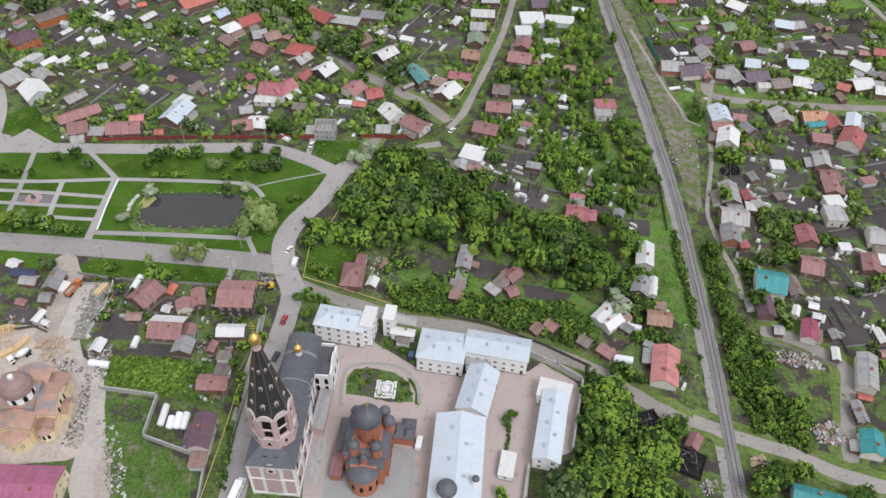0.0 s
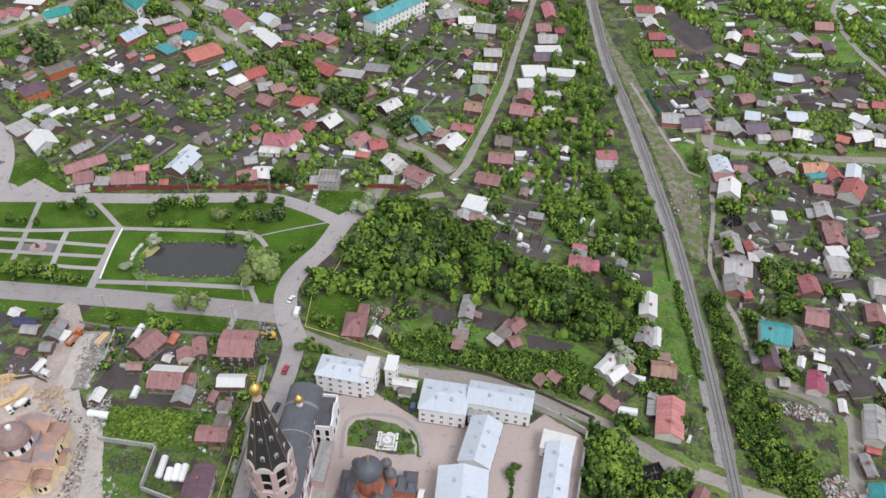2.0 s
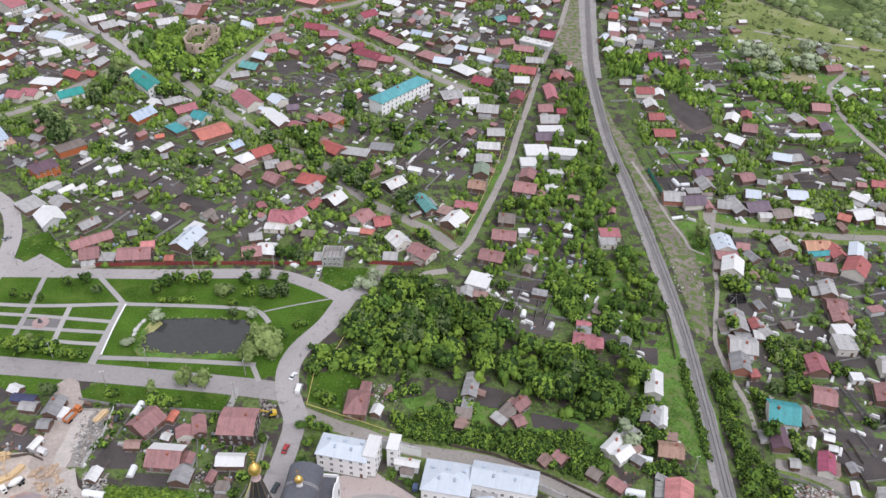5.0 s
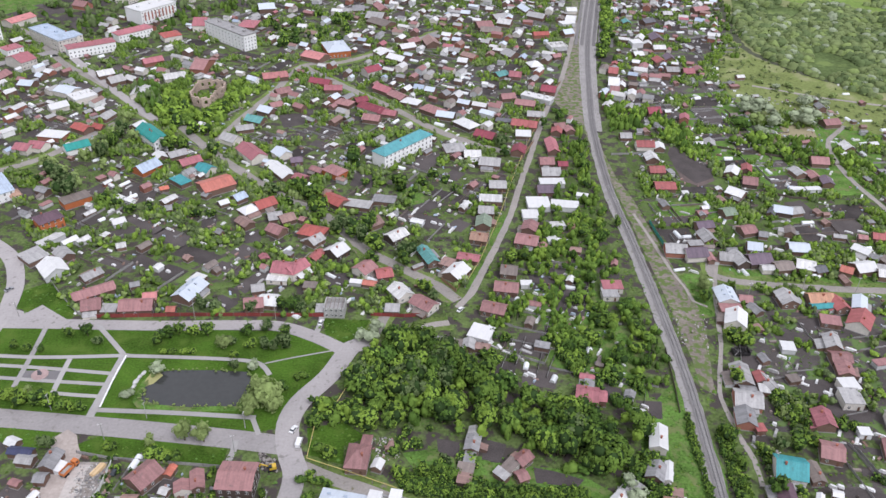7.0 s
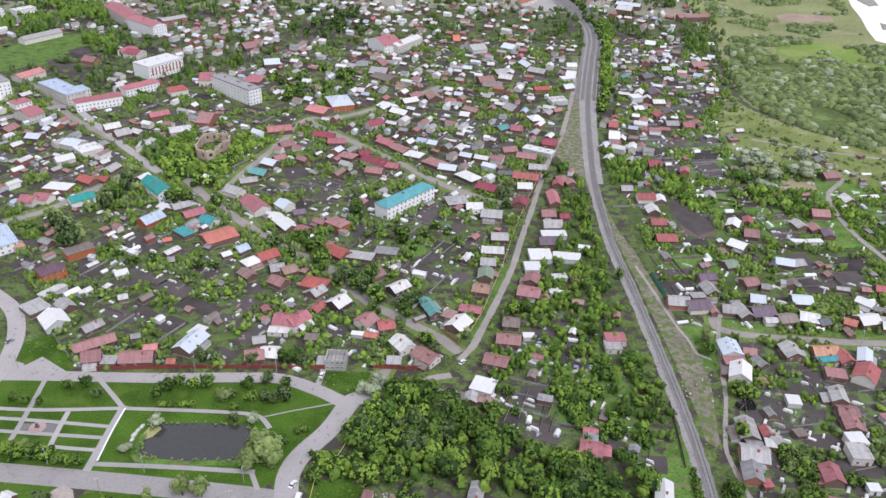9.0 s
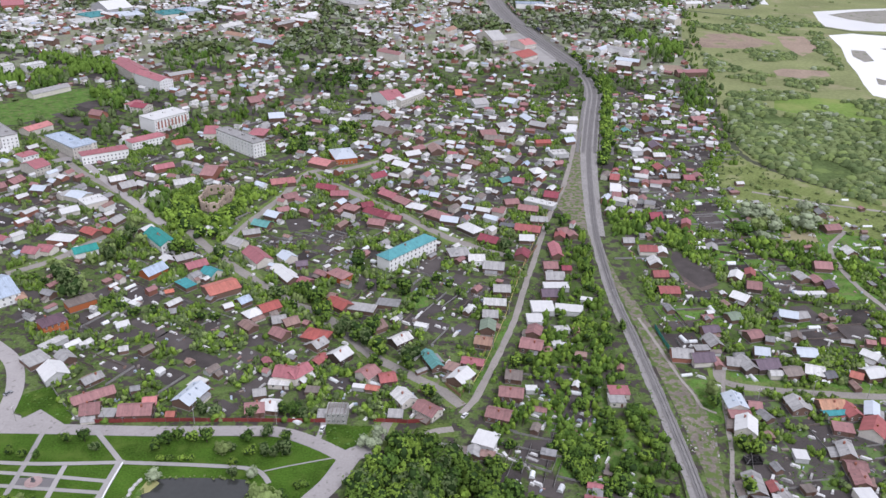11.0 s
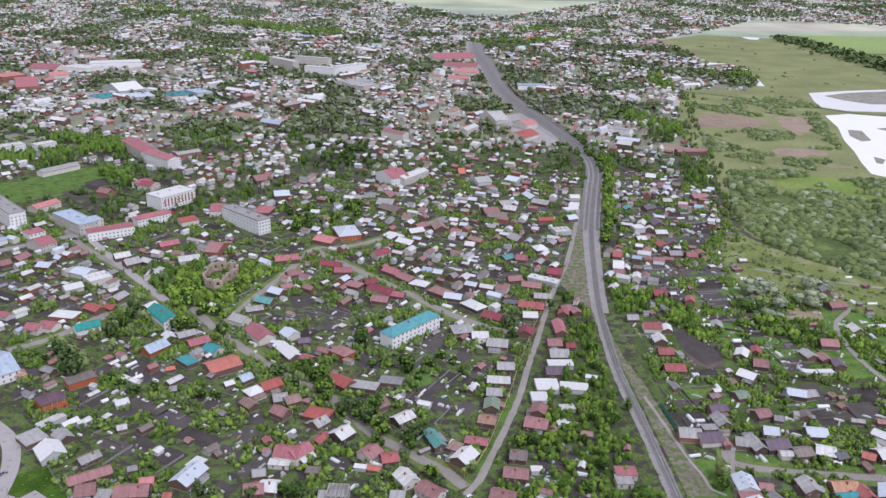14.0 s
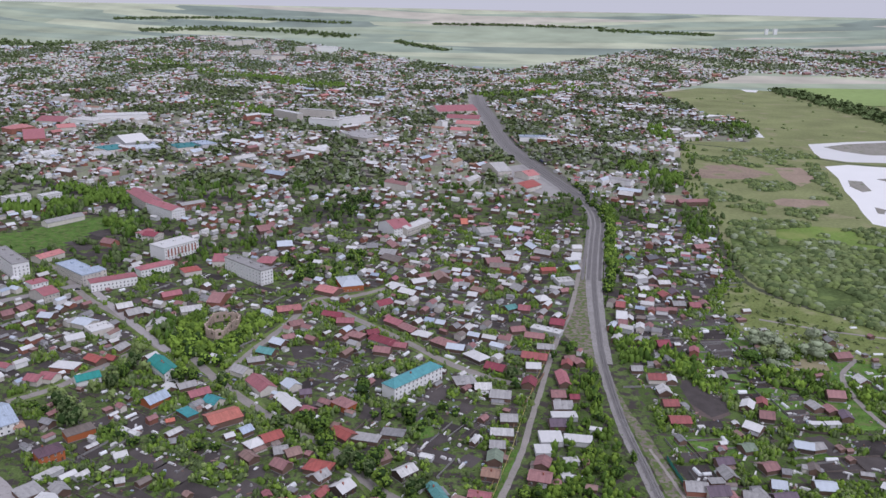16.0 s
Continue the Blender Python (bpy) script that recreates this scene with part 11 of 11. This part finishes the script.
def shrubs(poly, n, r, h, leaf, seed, kinds, label, name="garden_shrubs", mask=1 | 4 | 8 | 128):
    it = scatter(poly, n * 3 if name == "garden_shrubs" else n, 0.6, seed, mask)
    if name == "garden_shrubs":
        it = [p for p in it if noise.noise((p[0] / 26, p[1] / 26, seed % 20 // 9)) + 0.5 * noise.noise((p[0] / 9, p[1] / 9, 4)) > 0.08][:n]
    it = [(x, y, rng.uniform(*r), rng.uniform(*h)) for x, y in it]
    for kind, a, b in ((kinds, 0, 285), (LITE, 285, 400), (FAR, 400, 9000)):
        thicket(name, [p for p in it if a <= math.hypot(p[0], p[1]) < b], kind, leaf, label)


for k, (leaf, n) in enumerate((("green", 2700), ("lime", 1400), ("willow", 1500), ("sage", 2300))):
    shrubs(HOME_W, n, (0.9, 3.1), (1.4, 5.0), leaf, 300 + k, MID, "orchard trees and shrubs of the gardens")
for k, (leaf, n) in enumerate((("green", 1700), ("lime", 1200), ("willow", 700), ("sage", 800))):
    shrubs(HOME_E, n, (0.9, 3.0), (1.4, 4.8), leaf, 320 + k, MID, "orchard trees and shrubs of the gardens")
for k, (leaf, n) in enumerate((("green", 290), ("lime", 150), ("deep", 120))):
    shrubs(HOME_M, n, (1.0, 2.8), (1.8, 5.0), leaf, 340 + k, MID, "shrubs and small trees between the gardens")
    shrubs(FIELD_WOOD, n // 2, (2.8, 4.8), (3.5, 6.5), ("green", "lime", "lime")[k], 345 + k, MID, "trees of a small grove", "grove", 1)
    for m, grove_at in enumerate(GROVES):
        shrubs(grove_at, n // 14, (3.0, 5.5), (6, 12), ("deep", "sage", "green")[k], 440 + 5 * m + k, FAR, "tall trees of a small grove", "grove", 1)
    shrubs(WOOD, n // 4, (2.4, 4.4), (4, 9), leaf, 350 + k, LITE, "undergrowth of the wood", "undergrowth", 1)
    shrubs(WOOD_S, n // 3, (1.4, 3.6), (3, 8), leaf, 360 + k, MID, "undergrowth of the wood", "undergrowth", 1)
    shrubs(WOOD_N, int(n * 0.55), (1.4, 3.4), (2.5, 6.5), leaf, 365 + k, LITE, "undergrowth of the wood", "undergrowth", 1)
    shrubs(BELT, n, (0.8, 2.0), (1.2, 3), leaf, 370 + k, MID, "shrubs along the railway", "undergrowth", 1)
    shrubs(BELT_W, n // 2, (0.8, 1.8), (1.2, 2.6), leaf, 375 + k, MID, "shrubs along the railway", "undergrowth", 1)
    shrubs(SLOPE, n, (0.9, 2.4), (1.2, 3.6), leaf, 380 + k, MID, "shrubs of the slope", "undergrowth", 1)
    shrubs(RAILSIDE, n // 3, (1.4, 3.6), (2.5, 7), leaf, 400 + k, MID, "trees and shrubs beside the railway", "undergrowth", 1)
    shrubs(RAILSIDE_E, n // 5, (2.0, 4.6), (3, 9), leaf, 410 + k, MID, "trees and shrubs beside the railway", "undergrowth", 1)
    shrubs(RAILSIDE_F, n // 2, (2.5, 5.0), (3, 9), leaf, 420 + k, MID, "trees and shrubs beside the railway", "undergrowth", 1)
    shrubs(MEADOW_EDGE, n // 6, (2.0, 4.8), (3, 8), leaf, 430 + k, MID, "trees and shrubs at the meadow's edge", "undergrowth", 1)
    shrubs(OPEN, n // 3, (0.8, 2.6), (0.8, 2.6), ("scrub", "willow", "scrub")[k], 450 + k, LITE, "low scrub on open grass", "meadow_shrubs", 1 | 4)
    shrubs(HOME_S, n // 8, (0.8, 1.8), (1.2, 2.6), leaf, 390 + k, MID, "garden shrubs", mask=1 | 8)

# ---- clutter of the yards: boards, sheets, barrels, beds' edges, past counting ----
junk = Mesh()
rj = random.Random(64)
JUNK = [MAT["roof_lgrey"], MAT["roof_white"], MAT["roof_greybrown"], MAT["roof_brown"], MAT["wall_wood"], MAT["roof_bluegrey"], MAT["roof_grey"]]
for poly, n in ((HOME_W, 2600), (HOME_E, 2400), (HOME_M, 260), (HOME_S, 160), (HOME_SW, 60)):
    for x, y in scatter(poly, n, 0, 700 + n, 1 | 4):
        if math.hypot(x, y) < 620 and noise.noise((x / 18, y / 18, 9)) > 0.0:
            s = rj.uniform(0.4, 1.3)
            junk.box(x, y, 0, s * rj.uniform(1, 3), s, rj.uniform(0.15, 1.1), rj.randrange(len(JUNK)), rj.uniform(0, 180), rj.uniform(0.7, 1))
for poly, n in ((HOME_W, 700), (HOME_E, 420), (HOME_M, 40)):
    for x, y in scatter(poly, n, 0.5, 730 + n, 1 | 4 | 128):
        junk.box(x, y, 0, rj.uniform(1.2, 6), rj.uniform(0.8, 1.6), rj.uniform(0.4, 1.3), rj.choice((1, 1, 1, 0)), 62 + rj.choice((0, 90)) if x < 250 else 12 + rj.choice((0, 90)), 0.7)
tagged(junk.obj("yard_clutter", JUNK), "boards, sheets and boxes lying about in the yards", "clutter", kind="stuff")

# ---- weeds and tussocks ----
NEARLAND = [(-190, 110), (190, 110), (270, 430), (-270, 430)]
for k, (leaf, n) in enumerate((("green", 4300), ("grass", 5200))):
    it = [(x, y, rng_w, 0.35 * rng_w + 0.1) for (x, y), rng_w in zip(scatter(NEARLAND, n, 0, 800 + k, 1 | 2 | 4 | 8), np.random.default_rng(k).uniform(0.3, 1.0, n))]
    thicket("weeds", it, WEED, leaf, "tussocks of weeds and long grass")
PLOT = [(-114.1, 167.2), (-84.5, 166.5), (-81.8, 154.9), (-93.2, 151.5), (-112.0, 154.2)]
for k, leaf in enumerate(("lime", "green", "deep", "lime")):
    thicket("weeds", [(x, y, 0.35 + 0.75 * rj.random(), 0.3 + 0.8 * rj.random()) for x, y in scatter(PLOT, 420, 0, 820 + k, 4)], WEED, leaf, "dense weeds of an overgrown plot")
YARD_GRASS = [(-111.3, 150.4), (-94.9, 149.4), (-94.5, 136.0), (-76.9, 126.6), (-75.2, 116.2), (-98.9, 115.4)]
SIDE_GRASS = [(-85.5, 166.4), (-72.4, 164.5), (-70.7, 151.9), (-80.6, 150.0), (-91.4, 151.8)]
for k, leaf in enumerate(("grass", "green", "grass")):
    thicket("weeds", [(x, y, 0.25 + 0.5 * rj.random(), 0.12 + 0.3 * rj.random()) for x, y in scatter(YARD_GRASS, 520, 0, 830 + k, 4)], WEED, leaf, "tufts of grass on a trampled plot")
    thicket("weeds", [(x, y, 0.35 + 0.8 * rj.random(), 0.3 + 0.9 * rj.random()) for x, y in scatter(SIDE_GRASS, 160, 0, 840 + k, 4)], WEED, leaf, "dense weeds beside a brick shed")

# ---- the far town's gardens ----
TAKEN[inside(HOME_W) | inside(HOME_E) | inside(HOME_M)] |= 32
beds = Mesh()
for x, y in cand[::2][:12000]:
    r = math.hypot(x, y)
    if r > 2500 or r < 520 or abs(math.atan2(x, y)) > 0.62 or not free(x, y, 0, 1 | 2 | 32 | 128):
        continue
    rot = 62 if x < 250 else 15
    c, s = math.cos(radians(rot)), math.sin(radians(rot))
    w, d = rnd.uniform(4, 9), rnd.uniform(5, 14)
    beds.face([(x + a * w * c - b * d * s, y + a * w * s + b * d * c, 0.05 + 0.00001 * len(beds.f)) for a, b in ((-1, -1), (1, -1), (1, 1), (-1, 1))])
tagged(beds.obj("garden_beds", M_SOIL), "dark dug soil of far gardens", "garden beds", kind="stuff")
rest = np.random.default_rng(19).uniform(lo, hi, (130000, 2))
rest = rest[inside(TOWN, rest[:, 0], rest[:, 1])]
rest = [(x, y) for x, y in rest if 520 < math.hypot(x, y) and abs(math.atan2(x, y)) < 0.62 and free(x, y, 0, 1 | 2 | 32 | 128)]
rest = [(x, y, rng.uniform(2.0, 5.6), rng.uniform(2.5, 9.0)) for x, y in rest if rng.uniform() < (0.3 if math.hypot(x, y) < 1100 else 0.17) + 0.9 * (grove(x, y) > (0.1 if math.hypot(x, y) < 1500 else 0.04))][:33000]
for k, leaf in enumerate(("green", "deep", "sage", "lime")):
    part_of = [p for i, p in enumerate(rest) if (i * 7 % 10) in ((0, 1, 2, 3), (4, 5, 6), (7, 8), (9,))[k]]
    near = [p for p in part_of if math.hypot(p[0], p[1]) < 600]
    thicket("town_trees", near, LITE, leaf, "trees and shrubs between the town's houses")
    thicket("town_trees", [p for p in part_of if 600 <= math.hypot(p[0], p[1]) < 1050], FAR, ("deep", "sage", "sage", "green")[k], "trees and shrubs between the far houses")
    # Past 1050 m the leaf colours turn paler, standing in for haze.
    thicket("town_trees", [(x, y, r * 1.3, h * 1.1) for x, y, r, h in part_of if math.hypot(x, y) >= 1050], FARTHER, ("sage", "scrub", "hazed_far", "hazed_far")[k], "trees and shrubs between the far houses")

# ---- the station: platform, goods wagons and a locomotive ----
strip("platform", [(62.7, 1198.7), (84.7, 1124.2), (105.0, 1041.3)], 5.0, M_PATH, 0.5, "pale concrete station platform")


def wagon(x, y, rot, paint_of, label, name="goods_wagon", length=13.0):
    """A railway vehicle on two bogies, riding on the rails."""
    top = tagged(new(name), label, "wagon", "train in the station")
    top.matrix_world = pose(x, y, 0.68, 0, 0, rot)
    g = Mesh()
    g.box(0, 0, 1.0, length, 2.8, 0.3)
    g.obj("frame", M_STEEL, top)
    g = Mesh()
    g.box(0, 0, 1.3, length - 0.4, 2.7, 2.2)
    g.box(0, 0, 3.5, length - 0.4, 2.7, 0.35, taper=0.8)
    g.obj("body", paint_of, top)
    for u in (-0.36, 0.36):
        g = Mesh()
        for v in (-0.9, 0.9):
            g.box(u * length + v, 0, 0.0, 0.9, 1.7, 0.9)
        g.box(u * length, 0, 0.5, 2.8, 2.2, 0.5)
        g.obj("bogie", M_STEEL, top)


def on_siding(o, y):
    """Place and bearing on the siding o metres beside the main line, at y on the plan."""
    ln = offset_line(yard_line, o)
    i = int(np.argmin(abs(ln[:-1, 1] - y)))
    d = ln[i + 1] - ln[i]
    return ln[i][0], ln[i][1], math.degrees(math.atan2(d[1], d[0]))


for k in range(9):
    x, y, rot = on_siding(-20, 1330 + 16.5 * k)
    wagon(x, y, rot, MAT["roof_brown"] if k % 3 else MAT["roof_dgrey"], "dark brown goods wagon standing in the station")
wagon(*on_siding(-20, 1228), MAT["roof_navy"], "dark blue locomotive standing at the station", "locomotive", 16.0)

# ---- rows and clumps of tall trees in the far town ----
rows = []
for line, w, n in [([(-767.4, 2514.2), (-681.6, 2502.1), (-588.9, 2414.7), (-465.9, 2293.4), (-366.7, 2317.7)], 60, 200), ([(-642.9, 1843.6), (-556.5, 1811.0), (-476.9, 1738.5), (-384.6, 1649.5)], 26, 70), ([(8.1, 2142.7), (159.4, 2217.5), (283.9, 2379.5)], 50, 90), ([(130.3, 2545.0), (219.1, 2513.5)], 70, 60), ([(461.2, 1683.5), (538.0, 1651.2)], 24, 30), ([(221.0, 1209.5), (253.8, 1176.6), (272.0, 1089.0)], 26, 60), ([(340.6, 1616.5), (338.2, 1456.3)], 24, 40), ([(-464.0, 934.2), (-408.3, 911.3)], 22, 50), ([(-517.8, 848.1), (-466.6, 875.8), (-437.2, 937.6)], 14, 60), ([(-386.8, 809.5), (-352.5, 779.7)], 10, 18), ([(-509.2, 953.4), (-479.6, 944.6)], 10, 18), ([(-1211.6, 2774.6), (-1146.1, 2841.1), (-992.1, 2737.6), (-800.2, 2553.5)], 60, 120)]:
    ln = smooth_line(line, 8.0)
    for k in range(n):
        p = ln[int(rng.integers(0, len(ln)))] + rng.normal(size=2) * w / 2.4
        rows.append((p[0], p[1], rng.uniform(4.5, 7.5), rng.uniform(8, 14)))
thicket("tree_rows", rows, FAR, "green", "rows of tall trees among the far houses")

# ---- willow scrub of the flood meadow ----
DENSE = [(272.2, 863.7), (254.0, 774.4), (245.0, 704.4), (249.2, 667.0), (262.4, 636.7), (284.2, 610.9), (331.0, 589.4), (417.3, 770.1), (379.0, 807.6), (359.3, 829.9), (312.0, 810.1), (301.0, 867.1)]
WET_LAWN = [(315.5, 837.6), (347.6, 814.1), (378.0, 791.9), (408.1, 787.6), (439.6, 856.2), (421.8, 881.2), (376.2, 889.9), (328.7, 877.3)]
DRIFTS = [[(290.2, 1014.6), (306.8, 950.2), (372.6, 913.9), (441.5, 927.3), (445.3, 967.4), (378.7, 967.4), (342.9, 1003.2), (315.5, 1056.1), (305.3, 1103.0)], [(317.2, 1090.4), (363.1, 1069.1), (415.2, 1030.8), (459.4, 1018.1), (476.4, 1077.5), (429.9, 1112.8), (377.9, 1142.5)], [(334.5, 1309.2), (389.8, 1238.3), (511.1, 1225.7), (552.2, 1332.8), (540.1, 1426.1), (434.2, 1392.4), (365.5, 1381.5)], [(454.0, 1204.9), (475.7, 1094.4), (514.7, 1213.6)], [(279.6, 888.0), (307.3, 867.8), (382.7, 890.7), (358.4, 909.7), (301.7, 910.4)], [(360.0, 847.1), (419.4, 812.1), (448.2, 875.1), (409.0, 879.7)], [(269.5, 553.5), (292.8, 535.7), (323.4, 602.6), (297.9, 612.2)], [(273.7, 553.9), (287.7, 498.9), (321.1, 568.7)]]
sheet("meadow_grass", WET_LAWN, paint("fresh_meadow_grass", (0.175, 0.255, 0.06), 0.95, 0.4, 0.3, 0.02, dirt=(0.24, 0.28, 0.09), dirt_at=0.5, dirt_scale=0.03, dirt_soft=0.15), 0.045, "fresh bright green grass of the flood meadow")

# Sheet of darker grass colour, painting the shade in gaps between bushes.
sheet("scrub_floor", DENSE, paint("shade_darkened_grass", (0.105, 0.145, 0.05), 0.95, 0.6, 0.3, 0.04, dirt=(0.165, 0.22, 0.07), dirt_at=0.56, dirt_scale=0.05, dirt_soft=0.08), 0.04, "grass coloured darker for the shade between the willow scrub")
g = Mesh()
g.face([(x, y, relief(math.hypot(x, y)) + 1.5) for x, y in [(912.1, 2539.5), (1056.6, 2543.9), (1216.0, 2534.3), (1207.0, 2341.1), (1020.2, 2111.1), (926.6, 2114.4), (921.4, 2321.2)]][::-1])
tagged(g.obj("green_field", paint("young_crop", (0.25, 0.33, 0.12), 0.95, 0.2, 0.05, 0.004)), "bright green crop field beyond the river", kind="structure")


def bushes(poly, n, seed, level, size):
    """Round willow bushes in clumps, with grassy gaps."""
    out, r = [], np.random.default_rng(seed)
    lo, hi = np.min(poly, 0), np.max(poly, 0)
    p = r.uniform(lo, hi, (n, 2))
    for x, y in p[inside(poly, p[:, 0], p[:, 1])]:
        v = noise.noise((x / 46, y / 60, 7)) + 0.5 * noise.noise((x / 17, y / 20, 2))
        if v > level and free(x, y, 1.0, 4 | 128) and not any((x - a) ** 2 + (y - b) ** 2 < 0.42 * (q + size[0]) ** 2 for a, b, q, h in out[-260:]):
            k = r.uniform(*size) * (1.0 + 0.3 * v)
            out.append((x, y, k, k * r.uniform(0.75, 1.05)))
    return out


scrub = bushes(DENSE, 5200, 3, -0.28, (3.0, 6.2))
for k, land in enumerate(DRIFTS):
    scrub += bushes(land, 2600, 20 + k, -0.02, (2.2, 4.6))
scrub += bushes(MEADOW, 5200, 60, 0.42, (1.8, 3.8))
for k, (leaf, words) in enumerate((("scrub", "grey-green"), ("silver", "pale silvery"), ("sage", "dull green"), ("willow", "yellow-green"))):
    some = [p for i, p in enumerate(scrub) if math.hypot(p[0], p[1]) < 2400 and (0, 2, 0, 3, 0, 2, 0, 2, 0, 3, 1)[i % 11] == k]
    thicket("willow_scrub", some, SCRUB, leaf, words + " rounded willow scrub on the flood meadow")

# ---- tree belts between the far fields ----
belt = []
edge = smooth_line([(377.3, 1500.3), (321.8, 1233.4), (276.8, 1011.1), (252.5, 853.2), (232.7, 734.5), (218.8, 656.0)], 6.0)
for leaf, words in (("sage", "dull green"), ("green", "mid-green")):
    pick = [edge[int(rng.integers(0, len(edge)))] + rng.normal(size=2) * 9 for k in range(70)]
    thicket("meadow_edge_trees", [(p[0], p[1], rng.uniform(2, 5), rng.uniform(3, 9)) for p in pick], FAR, leaf, words + " trees along the meadow's edge")
for line, w, n in (([(-1762.4, 3972.6), (-1300.9, 4215.9), (-672.6, 4247.1)], 30, 420), ([(-1517.3, 3668.6), (-1196.2, 3867.2), (-770.1, 3859.9), (-601.4, 3792.6)], 90, 500), ([(-1920.3, 3026.2), (-1837.9, 3107.1), (-1691.0, 3078.1), (-1596.0, 3195.6)], 90, 300), ([(-250.8, 4304.7), (131.0, 4324.0), (608.8, 4242.5)], 30, 300), ([(573.2, 4182.9), (832.1, 4092.3), (1080.1, 4011.1)], 60, 300), ([(-1211.9, 2676.4), (-972.3, 2691.8)], 60, 300), ([(886.0, 2463.5), (895.8, 2142.6), (899.0, 1769.3)], 60, 700), ([(1333.7, 3196.9), (1620.9, 3279.3)], 60, 200), ([(-382.9, 3678.1), (-148.1, 3456.8)], 40, 160)):
    ln = smooth_line(line, 10.0)
    nn = normals(ln)
    for k in range(n):
        i = int(rng.integers(0, len(ln)))
        p = ln[i] + nn[i] * rng.normal() * w / 3 + rng.uniform(-6, 6, 2)
        belt.append((p[0], p[1], rng.uniform(5, 10), rng.uniform(6, 13)))
thicket("shelter_belts", belt, FARTHER, "sage", "dark tree belts between far fields")
